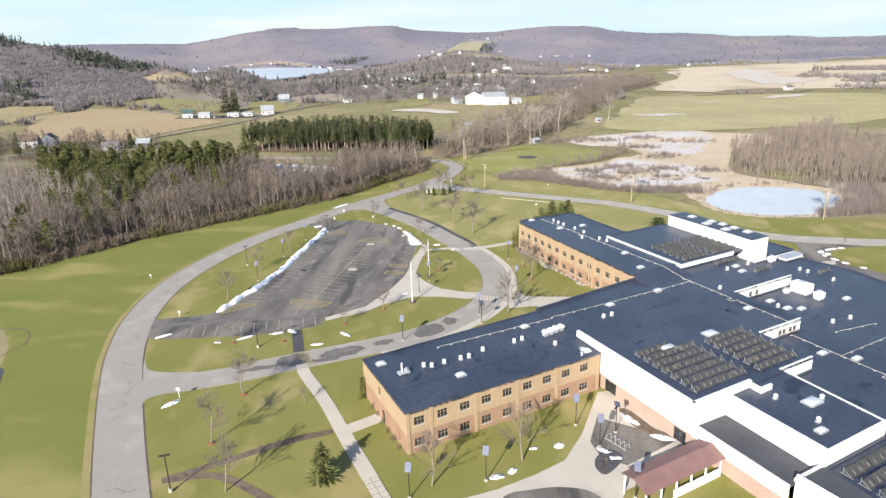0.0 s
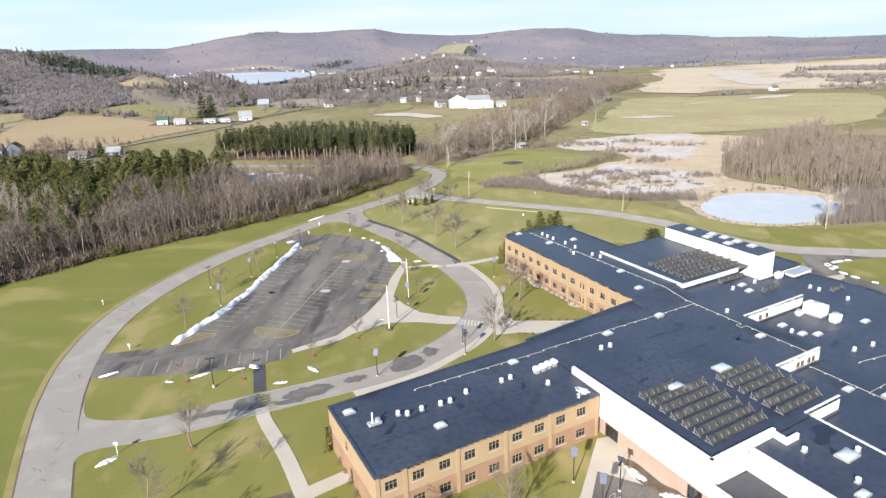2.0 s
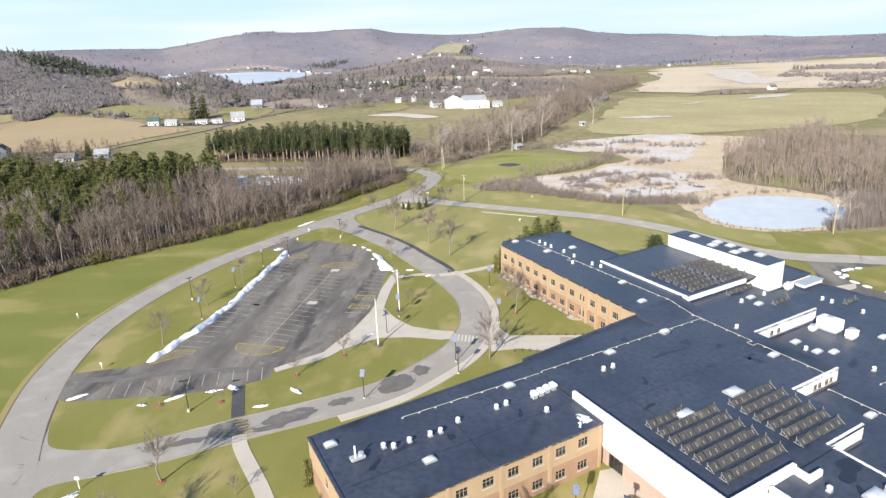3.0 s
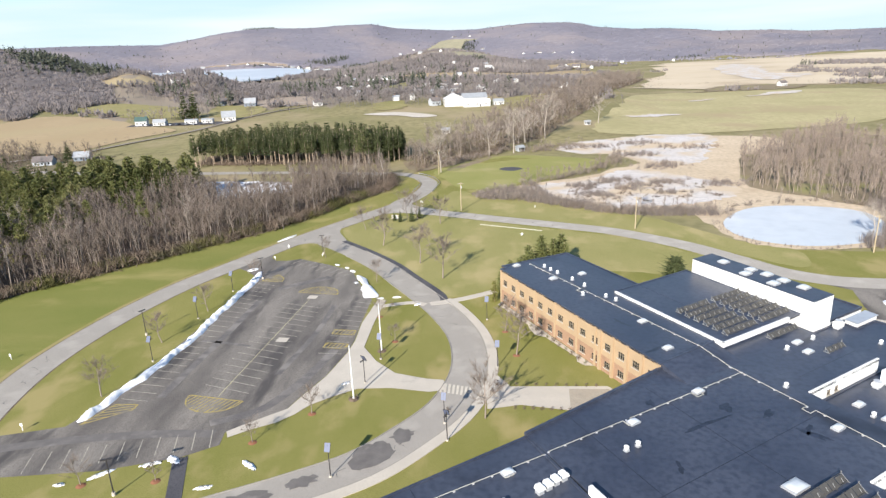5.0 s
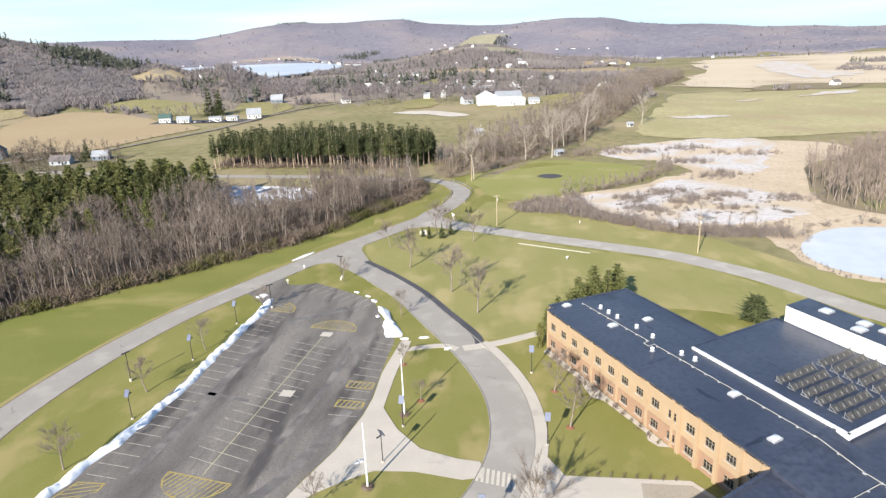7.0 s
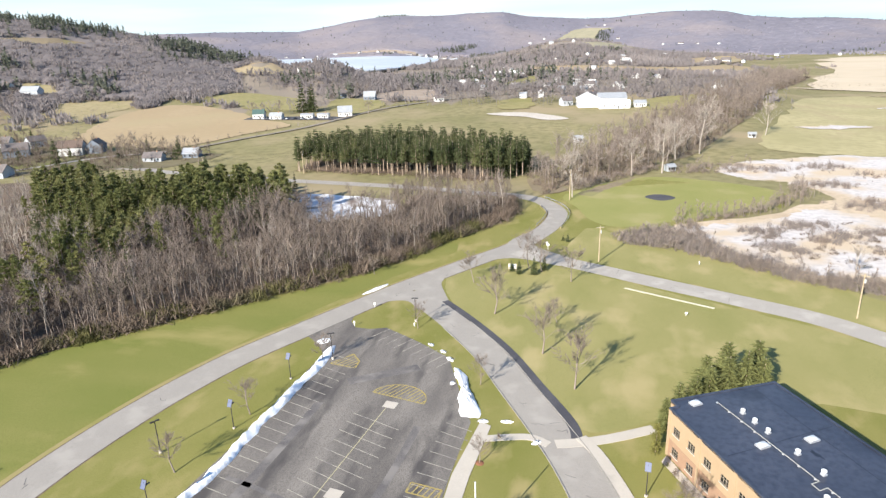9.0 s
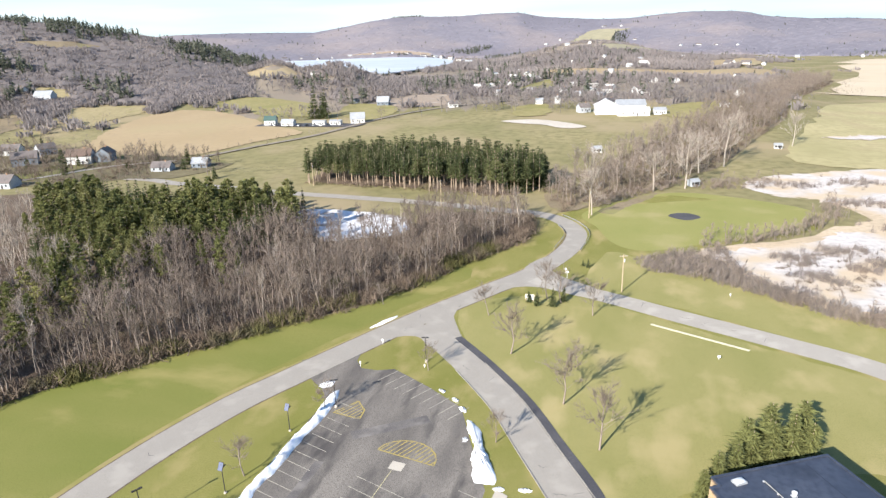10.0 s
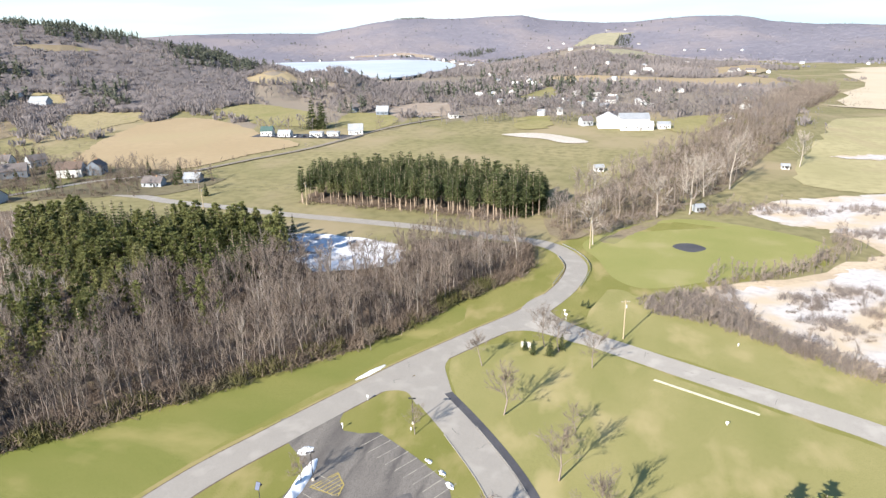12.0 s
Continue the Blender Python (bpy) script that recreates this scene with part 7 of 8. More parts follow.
xq, yq = spots_in([(78, 196), (82, 178), (98, 171), (112, 172), (112, 175), (98, 174.5), (87, 179), (81, 189), (82.5, 203), (80, 208)], 1.6, 85)
planted("pond_brush", np.concatenate([xp, xq]), np.concatenate([yp, yq]), np.concatenate([np.random.default_rng(86).uniform(2.5, 6.0, len(xp)), np.random.default_rng(87).uniform(0.5, 1.6, len(xq))]), ALDERS, ALDER_TWIG, "grey alder brush round the frozen pond", "brush", 86, (0.5, 0.9))
xs, ys = np.concatenate([x1, x2, x3, x4, x5]), np.concatenate([y1, y2, y3, y4, y5])
xa, ya = spots_in([(0, 257), (11, 264), (20, 263), (29, 257), (34, 243), (43, 229), (50, 224), (82, 221), (86, 211), (62, 213), (46, 220), (34, 230), (18, 244), (4, 246)], 1.35, 81)
rb = np.random.default_rng(82)
for cx, cy, sd, k in ((47, 265, 2.6, 40), (50, 260, 1.6, 22), (63, 274, 3.6, 60), (64, 257, 2.0, 26), (48, 250, 2.4, 34), (52, 246, 2.0, 24), (40, 236, 2.6, 30), (72, 262, 3.0, 40), (84, 268, 3.4, 40), (80, 248, 2.6, 26), (90, 340, 5, 60), (100, 380, 6, 60), (120, 360, 6, 70), (92, 306, 5, 60), (75, 372, 5, 40), (106, 262, 4, 60)):
    xa, ya = np.concatenate([xa, rb.normal(cx, sd * 1.25, k)]), np.concatenate([ya, rb.normal(cy, sd * 0.8, k)])
planted("alder_thicket", xa, ya, rb.uniform(1.0, 3.6, len(xa)), ALDERS, ALDER_TWIG, "dense grey upright alder thicket along the frosted marsh", "brush", 83, (0.7, 1.2))
planted("marsh_brush", xs, ys, np.random.default_rng(66).uniform(1.0, 3.6, len(xs)), SHRUBS, TWIG, "grey-brown alder brush round the marsh", "brush", 67, (0.8, 1.4))
SAPLINGS = [bare_tree(700 + k, 1.0, 7, 50, 0.014, 0.16, 0.3, 3) for k in range(4)]
xs, ys = np.concatenate([x1[::7], x2[::3], x3[::5], x5[::6], np.linspace(26, 80, 40) + rb.normal(0, 1, 40)]), np.concatenate([y1[::7], y2[::3], y3[::5], y5[::6], np.interp(np.linspace(26, 80, 40), (26, 43, 57, 73, 80), (284, 281, 293, 312, 322)) + rb.normal(0, 1.2, 40)])
hs = np.random.default_rng(68).uniform(3.5, 7.5, len(xs))
planted("saplings", xs, ys, hs, [stack(list(t)) for t in SAPLINGS], BARK, "thin bare saplings at the marsh edge", "trees", 69)
x, y = spots_in([(40, 246), (58, 232), (96, 240), (104, 256), (84, 280), (50, 274)], 6.5, 70)
keep = np.random.default_rng(71).uniform(size=len(x)) < 0.8
x, y = x[keep], y[keep]
planted("tussocks", np.repeat(x, 5) + np.random.default_rng(72).normal(0, 1.3, 5 * len(x)), np.repeat(y, 5) + np.random.default_rng(73).normal(0, 1.0, 5 * len(x)), np.random.default_rng(74).uniform(0.5, 1.3, 5 * len(x)), SHRUBS, BRUSH, "brown tussocks standing in the frosted marsh", "brush", 75, (1.2, 2.2))


# ---- the valley and hills ----
LAKE = [(-1158, 2071), (-1175, 2181), (-1057, 2181), (-958, 2266), (-807, 2333), (-632, 2179), (-466, 1836), (-398, 1609), (-369, 1440), (-363, 1198), (-374, 1106), (-413, 1078), (-511, 1184), (-598, 1220), (-761, 1396), (-997, 1767)]
bm = bmesh.new()
add_prism(bm, spline(LAKE, 6, True), 20.0, 22.0)
lake = part("lake", bm, surface("lake_ice", (0.46, 0.49, 0.53), (0.52, 0.55, 0.58), 0.004, 0.5, 0.0, 8.0, (0.6, 0.62, 0.64), 0.003, 0.5, spec=0.4, fine_amount=0.1))
tagged(lake, "frozen pale lake in the valley", "lake", kind="structure")
TANF = [(-364.8, 419.3), (-379.5, 444.9), (-405.4, 495.9), (-421.1, 547.2), (-418.7, 590.0), (-385.9, 595.9), (-330.0, 564.7), (-277.3, 521.4), (-232.2, 491.2), (-243.3, 462.5), (-253.7, 443.7), (-267.6, 408.6), (-297.2, 403.8), (-342.3, 410.3)]
PASTURE = [(-405.6, 629.0), (-403.2, 680.7), (-368.9, 691.1), (-299.6, 645.3), (-262, 575), (-280, 560), (-309.1, 567.7), (-361.0, 606.9)]
HAY = [(-492.1, 534.9), (-519.2, 569.8), (-496.2, 591.0), (-464.2, 607.5), (-448.2, 597.1), (-442, 572.0), (-445, 543.2), (-436, 503.7)]
BARE = [(-233.3, 688.5), (-231.4, 737.0), (-187.7, 751.2), (-173.4, 708.3), (-156.8, 644.0), (-182.7, 622.9), (-210.3, 632.6)]
GREEN_YARD = [(-246.6, 593.7), (-256.5, 648.9), (-213.1, 632.7), (-192.5, 589.7), (-199.6, 545), (-215.0, 545)]
UPPER = [(-592.1, 600.5), (-593.0, 612.5), (-565.3, 619.7), (-538.8, 597.1), (-552.5, 580.5), (-570.4, 577.7)]
DRY_GRASS = surface("dry_pasture", (0.26, 0.232, 0.1), (0.32, 0.27, 0.135), 0.02, 0.95, 0.0, 12.0, (0.22, 0.205, 0.08), 0.02, 0.54, spec=0.1, fine_amount=0.2)
MEADOW = surface("brown_meadow", (0.3, 0.25, 0.135), (0.35, 0.29, 0.17), 0.02, 0.95, 0.0, 12.0, (0.25, 0.22, 0.1), 0.02, 0.54, spec=0.1, fine_amount=0.2)
MUD = surface("bare_mud", (0.4, 0.32, 0.25), (0.3, 0.235, 0.175), 0.03, 0.95, 0.0, 8.0, (0.5, 0.45, 0.4), 0.03, 0.58, spec=0.1)
for outline, material, label in ((TANF, TAN, "tan stubble field on a gentle rise"), (PASTURE, DRY_GRASS, "yellow-green pasture behind the stubble field"), (HAY, MEADOW, "dull yellow hay field under the hill"), (BARE, MUD, "bare pinkish field with thin snow"), (GREEN_YARD, DRY_GRASS, "yellow-green paddock by the farm"), (UPPER, MEADOW, "small pasture below the wooded hill")):
    drape("field", outline, material, 0.4, 12, per=9, wobble=1.6, label=label, category="field")
drape("sand_patch", [(-92, 545), (-66, 552), (-40, 537), (-28, 522), (-44, 517), (-60, 530), (-80, 536)], surface("pale_sand", (0.58, 0.52, 0.45), (0.5, 0.44, 0.37), 0.05, 0.9, 0.0, 8.0, spec=0.1), 0.4, 10, per=5, label="pale sandy patch in the brown field", category="sand")
drape("field", [(84, 440), (129, 575), (200, 740), (347, 752), (430, 690), (300, 470), (196, 424), (123, 414)], surface("wet_meadow", (0.34, 0.3, 0.155), (0.46, 0.39, 0.22), 0.016, 0.95, 0.0, 14.0, (0.36, 0.285, 0.17), 0.014, 0.52, spec=0.1, fine_amount=0.1), 0.25, 20, per=9, wobble=2.5, label="wide yellow-green wet meadow", category="field")
drape("reed_marsh", [(215, 830), (290, 1060), (420, 1500), (520, 1800), (800, 1900), (1200, 1900), (1300, 1500), (900, 1150), (600, 900), (400, 815)], surface("pale_reeds", (0.6, 0.5, 0.37), (0.52, 0.42, 0.29), 0.006, 0.95, 0.0, 10.0, (0.34, 0.26, 0.18), 0.004, 0.55, spec=0.1, fine_amount=0.12), 0.6, 60, per=4, wobble=22, label="pale tan reed marsh far down the valley", category="marsh")
drape("marsh_ice", [(470, 1300), (520, 1420), (604, 1551), (592, 1400), (520, 1200), (490, 1080), (520, 1030), (450, 950), (405, 925), (415, 1040)], FROST, 1.0, 60, per=6, wobble=9, label="white ice in the far marsh", category="ice")
for k, fp in enumerate(([(277, 672), (300, 690), (324, 718), (358, 721), (337, 693), (310, 684)], [(118, 505), (135, 517), (147, 525), (170, 525), (150, 512), (140, 504)], [(213, 640), (226, 652), (243, 660), (230, 644)])):
    drape("frost_streak", fp, FROST, 0.6, 15, per=6, wobble=2.5, label="thin white frost streak on the meadow", category="frost", seed=30 + k)
drape("brown_sedge", [(240, 745), (267, 760), (303, 826), (371, 844), (400, 800), (363, 757), (332, 752)], REED_FLOOR, 0.7, 20, per=6, wobble=5, label="brown sedge band across the meadow", category="marsh")
ribbon("infield_edge", [(-132, 70.5), (-113, 78.4), (-105.6, 77.2), (-101.6, 71), (-102.6, 65)], 0.35, LITTER, 0.036, "dark earth edge of the infield", "edge")
drape("tarp", [(-106, 63), (-97.5, 59.5), (-92.6, 51.5), (-102, 50)], DARK_ASPHALT, 0.05, smooth=False, label="dark green-black tarp on the lawn", category="tarp")
ribbon("road", [(-262, 395), (-241, 437), (-215, 483), (-186, 570), (-137, 640), (-60, 700), (40, 760)], 4.5, surface("lane", (0.3, 0.26, 0.21), (0.25, 0.215, 0.175), 0.1, 0.9, 0.0, 10.0, spec=0.1), 0.55, "narrow country road past the farm", "road", on_land=True, per=14)

# fields and yards kept open among the far woods
FAR_REEDS = [(215, 830), (306, 1064), (523, 1765), (700, 1850), (808, 1724), (660, 1400), (521, 1108), (430, 815)]
WET = [(84, 440), (129, 575), (200, 740), (347, 752), (430, 690), (300, 470), (123, 414)]
VALLEY_FIELDS = [
    (TAN, "tan hay field behind the village", [(-120, 1153), (3, 1150), (120, 1167), (241, 1260), (193, 1057), (93, 984), (40, 1043), (-112, 1081)]),
    (TAN, "pale cut field past the village", [(170, 1483), (290, 1700), (241, 1391), (145, 1244)]),
    (FAR_GRASS, "dull green slope of a hilltop farm", [(-205, 2740), (-139, 3000), (-83, 3050), (33, 3030), (-34, 2940), (-60, 2500), (-110, 2300)]),
    (FAR_GRASS, "pale field on the village hill", [(-60, 1650), (150, 2000), (150, 1850), (-30, 1511)]),
    (DRY_GRASS, "small green field by village houses", [(-126, 816), (-99, 994), (-79, 830), (-110, 772)]),
    (DRY_GRASS, "green paddock beside the white barn", [(17, 610), (88, 669), (110, 620), (72, 598), (40, 563)]),
    (DRY_GRASS, "green yard by the village lane", [(-94, 618), (-71, 643), (-61, 581), (-82, 569)]),
    (REED_FLOOR, "brown clearing on the wooded hillside", [(-735, 702), (-709, 743), (-650, 802), (-668, 725)]),
    (TAN, "tan clearing beside the spur", [(-490, 827), (-458, 890), (-413, 834), (-457, 799)]),
    (MUD, "reddish brown field along the far lake shore", [(-1010, 2370), (-820, 2470), (-690, 2440), (-680, 2370), (-820, 2410), (-970, 2345)]),
]
for fm, fl, fp in VALLEY_FIELDS:
    drape("field", fp, fm, 0.5 if fp[0][1] < 1400 else 2.0, 30, per=5, wobble=3, label=fl, category="field")
CLEARINGS = [LAKE, TANF, PASTURE, HAY, BARE, GREEN_YARD, UPPER, FAR_REEDS, WET] + [fp for fm, fl, fp in VALLEY_FIELDS]
FIR_ZONES = [
    [(-713, 912), (-668, 834), (-685, 792), (-711, 772), (-756, 772), (-900, 800), (-1000, 880), (-860, 980)],
    [(-628, 877), (-700, 1060), (-598, 986), (-546, 980), (-490, 890), (-520, 834), (-565, 802)],
    [(-695, 639), (-701, 672), (-660, 658), (-627, 625), (-641, 602)],
    [(-552, 638), (-550, 679), (-516, 638), (-529, 616)],
    [(-68, 2959), (11, 2976), (20, 2650), (-45, 2600)],
    [(-1135, 3280), (-1130, 3460), (-1020, 3500), (-1000, 3330)],
    [(-620, 2460), (-560, 2600), (-480, 2580), (-520, 2400)],
]


def open_ground(px, py):
    free = np.ones(len(px), bool)
    for poly in CLEARINGS:
        free &= ~inside(px, py, poly)
    return free


# far trees
def tuft(seed, n=15, conifer_like=False):
    rng = np.random.default_rng(seed)
    if conifer_like:
        s = np.column_stack([rng.normal(0, 0.03, n), rng.normal(0, 0.03, n), np.linspace(0.05, 0.85, n)])
        a = rng.uniform(0, math.tau, n)
        r = 0.3 * (1 - s[:, 2]) + 0.04
        e = s + np.column_stack([np.cos(a) * r, np.sin(a) * r, rng.uniform(-0.05, 0.12, n)])
        s = np.concatenate([s, [[0, 0, 0]]])
        e = np.concatenate([e, [[0, 0, 1.0]]])
        return slivers(s, e, 0.2, rng, e * np.array([1, 1, 0]) + np.array([0, 0, 0.1]), 0.4)
    return stems(seed, n)


def stems(seed, n=12):
    """A round bare crown seen from afar."""
    g = np.random.default_rng(seed)
    a, u = g.uniform(0, math.tau, n), np.sqrt(g.uniform(0, 1, n))
    lean = np.column_stack([np.cos(a) * u, np.sin(a) * u, np.zeros(n)])
    s = lean * 0.3 + np.column_stack([np.zeros(n), np.zeros(n), g.uniform(0, 0.35, n)])
    e = lean * 0.42 + np.column_stack([g.normal(0, 0.04, n), g.normal(0, 0.04, n), (1 - 0.35 * u ** 2) * g.uniform(0.6, 1.0, n)])
    return slivers(s, e, 2.2 / n, g, outward(e, 0.45), 0.35)


TUFTS = [stems(800 + k, 16) for k in range(6)]
FIRS = [tuft(820 + k, 16, True) for k in range(4)]
rng = np.random.default_rng(90)
n = 80000
az = rng.uniform(-58, 44, n)
r = np.sqrt(rng.uniform(430 ** 2, 3560 ** 2, n))
x, y = r * np.sin(np.radians(az)), r * np.cos(np.radians(az))
patch = np.sin(x * 0.013 + 2 * np.sin(y * 0.006)) + np.sin(y * 0.011 + 1.7 * np.sin(x * 0.007)) + 0.7 * np.sin((x + y) * 0.031)
hills = r > wooded_from(az)
valley = (az < 12) & (r > 640) & ~hills
east = (az >= 12) & (r > 760) & ~hills
WOOD_BAND = [(430, 800), (521, 1108), (660, 1360), (884, 1600), (1200, 1500), (900, 1000), (560, 740)]
keep = hills | (valley & (patch > -0.15)) | (east & (patch > 1.15)) | (east & inside(x, y, WOOD_BAND) & (patch > -0.3))
keep &= open_ground(x, y)
# the nearer slopes are seen closer, so keep more of them and thin the far ones
keep &= rng.uniform(size=n) < np.where(r < 1700, 1.0, 0.9)
x, y, az, r, patch = x[keep], y[keep], az[keep], r[keep], patch[keep]
clump = np.sin(x * 0.0123 + 1.3 * np.sin(y * 0.0047)) + np.sin(y * 0.0141 + 2.1 * np.sin(x * 0.0038)) + np.sin((x - y) * 0.0076 + 0.4)
fir = (((clump > 2.6) & (r < 2400)) | (clump > 2.9) | (rng.uniform(size=len(x)) < 0.015)) & ((az > -26) | (r > 1700))
for poly in FIR_ZONES:
    fir |= inside(x, y, poly) & (rng.uniform(size=len(x)) < 0.45)
hh = rng.uniform(8, 14, len(x))
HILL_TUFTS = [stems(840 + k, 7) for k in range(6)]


def canopy(name, degrees, rings, tall, material, label, seed):
    """The closed mass of crowns over a wooded slope, lumpy tree by tree, sunk away where the ground is open."""
    g = np.random.default_rng(seed)
    rr, aa = np.meshgrid(rings, np.radians(degrees), indexing="ij")
    rr = rr + g.uniform(-0.35, 0.35, rr.shape) * (rings[1] - rings[0])
    px, py = rr * np.sin(aa), rr * np.cos(aa)
    lift = tall * g.uniform(0.35, 1.0, rr.shape)
    open_ = ~open_ground(px.ravel(), py.ravel()).reshape(rr.shape) | (rr < wooded_from(np.degrees(aa)) + 8)
    lift[open_] = -4.0
    lift[0], lift[-1], lift[:, 0], lift[:, -1] = -4.0, -4.0, -4.0, -4.0
    k, n_ = rr.shape
    v = np.column_stack([px.ravel(), py.ravel(), (land(px, py) + lift).ravel()])
    i, j = np.meshgrid(np.arange(k - 1), np.arange(n_ - 1), indexing="ij")
    i, j = i.ravel(), j.ravel()
    a, b, c, d = i * n_ + j, i * n_ + j + 1, (i + 1) * n_ + j + 1, (i + 1) * n_ + j
    me = mesh_from(name, v, np.concatenate([np.column_stack([a, b, c]), np.column_stack([a, c, d])]), material)
    me.polygons.foreach_set("use_smooth", [True] * len(me.polygons))
    tagged(new(name, me), label, "woods", kind="stuff")


# the far hills' canopy wears its haze as twig colour
canopy("hill_canopy", np.arange(-60, 45, 0.2), np.arange(2120, 3560, 10.0), 6.5, HAZY_HILL_TWIG, "leafless purple-grey canopy over the far hills", 88)
canopy("hill_canopy", np.arange(-62, -24, 0.3), np.arange(720, 1500, 6.0), 5.0, HAZY_FAR_TWIG, "leafless grey-brown canopy on the near western hill", 89)
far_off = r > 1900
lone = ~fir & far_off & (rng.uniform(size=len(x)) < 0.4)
planted("hill_woods", x[lone], y[lone], hh[lone] * 0.62, HILL_TUFTS, HAZY_HILL_TWIG, "leafless woods covering the far hills, purple-grey with painted haze", "woods", 94, (1.2, 2.0))
planted("far_woods", x[~fir & ~far_off], y[~fir & ~far_off], hh[~fir & ~far_off] * 0.7, TUFTS, HAZY_FAR_TWIG, "leafless woods over valley and hills, grey-brown with painted haze", "woods", 91, (1.2, 2.0))
planted("far_conifers", x[fir], y[fir], hh[fir] * 1.1, FIRS, HAZY_FIR, "dark conifers among the far woods, greyed by painted haze", "woods", 92, (0.9, 1.3))
# the near western hill is thickly wooded down to its foot
n = 13000
az3 = rng.uniform(-62, -25, n)
r3 = wooded_from(az3) - 25 + 700 * rng.uniform(size=n) ** 1.25
x3, y3 = r3 * np.sin(np.radians(az3)), r3 * np.cos(np.radians(az3))
ok = open_ground(x3, y3)
zone = np.zeros(n, bool)
for poly in FIR_ZONES:
    zone |= inside(x3, y3, poly)
ok &= ~zone | (rng.uniform(size=n) < 0.25)
planted("hill_foot_woods", x3[ok], y3[ok], rng.uniform(5, 7.5, ok.sum()), [stems(860 + k, 19) for k in range(6)], HAZY_FAR_TWIG, "thick leafless woods on the near western hill", "woods", 96, (1.6, 2.4))
xz, yz = [], []
for poly, k in zip(FIR_ZONES, (260, 230, 22, 22, 120, 160, 100)):
    p = np.array(poly, float)
    q = rng.uniform(p.min(0), p.max(0), (k * 3, 2))
    q = q[inside(q[:, 0], q[:, 1], poly)][:k]
    q = q + rng.normal(0, 14 if p[0, 1] < 1500 else 8, q.shape)
    xz.append(q[:, 0])
    yz.append(q[:, 1])
for k, (px, py, sd, c) in enumerate(((-374, 790, 10, 14), (-257, 652, 8, 8), (-120, 900, 60, 40), (-60, 770, 60, 36), (-95, 1000, 12, 14), (-205, 860, 30, 24), (-648, 634, 14, 16), (-586, 578, 8, 10), (-580, 553, 8, 9), (-507, 616, 9, 12), (-150, 1300, 120, 40))):
    xz.append(rng.normal(px, sd, c))
    yz.append(rng.normal(py, sd, c))
xz, yz = np.concatenate(xz), np.concatenate(yz)
free = open_ground(xz, yz)
planted("hill_conifers", xz[free], yz[free], rng.uniform(11, 19, free.sum()), FIRS, HAZY_FIR, "dark conifer stands on slopes and in the village, greyed by painted haze", "woods", 97, (0.9, 1.3))
# denser bare trees through the village
n = 7600
az2 = rng.uniform(-29, 11, n)
r2 = np.sqrt(rng.uniform(600 ** 2, 1750 ** 2, n))
x2, y2 = r2 * np.sin(np.radians(az2)), r2 * np.cos(np.radians(az2))
pt = np.sin(x2 * 0.021 + 2 * np.sin(y2 * 0.009)) + np.sin(y2 * 0.015 + 1.7 * np.sin(x2 * 0.012))
keep = (pt > -0.95) & (az2 < 10 - (r2 - 640) / 500)
keep &= open_ground(x2, y2)
x2, y2 = x2[keep], y2[keep]
close = np.hypot(x2, y2) < 900
planted("village_woods", x2[~close], y2[~close], rng.uniform(7, 12, (~close).sum()), TUFTS, HAZY_FAR_TWIG, "bare woods between the farther village houses, greyed by painted haze", "woods", 98, (0.9, 1.4))
x2, y2 = x2[close], y2[close]
xw, yw = spots_in([(-470, 420), (-520, 500), (-540, 560), (-640, 570), (-700, 600), (-720, 520), (-640, 400), (-520, 340), (-430, 345)], 9.5, 104)
free = open_ground(xw, yw) & (np.sin(xw * 0.043) + np.sin(yw * 0.05 + xw * 0.02) > -0.9)
x2, y2 = np.concatenate([x2, xw[free]]), np.concatenate([y2, yw[free]])
xb, yb = rng.normal(5, 75, 170), rng.normal(640, 42, 170)
free = open_ground(xb, yb) & (np.hypot(xb, yb - 585) > 30) & (yb > 560)
x2, y2 = np.concatenate([x2, xb[free]]), np.concatenate([y2, yb[free]])
VILLAGE_TREES = [bare_tree(850 + k, 1.0, 6, 46, 0.03, 0.3, 0.2, 3) for k in range(5)]
planted("village_trees", x2, y2, rng.uniform(8, 14, len(x2)), [stack(list(t)) for t in VILLAGE_TREES], HAZY_FAR_TWIG, "bare trees scattered through the village, greyed by painted haze", "trees", 95)
# hedges between fields
xs, ys = [], []
for line, k in (([(-262, 395), (-235, 437), (-207, 483), (-178, 570)], 40), ([(-440, 470), (-445, 550), (-412, 612), (-325, 566), (-281, 530)], 70), ([(-380, 330), (-320, 372), (-268, 380)], 40), ([(-330, 380), (-372, 420), (-396, 470)], 24), ([(100, 580), (180, 800), (240, 830)], 60), ([(213, 864), (300, 850), (404, 805), (423, 707)], 50), ([(130, 700), (210, 830), (300, 1060)], 60)):
    p = np.array(spline(line, 30))
    i = rng.integers(0, len(p), k)
    xs.append(p[i, 0] + rng.normal(0, 4, k))
    ys.append(p[i, 1] + rng.normal(0, 4, k))
xs, ys = np.concatenate(xs), np.concatenate(ys)
planted("hedgerows", xs, ys, rng.uniform(2, 8, len(xs)), [t[1] for t in WOOD_TREES[:4]], TWIG, "straggling bare hedgerow trees between fields", "trees", 93)


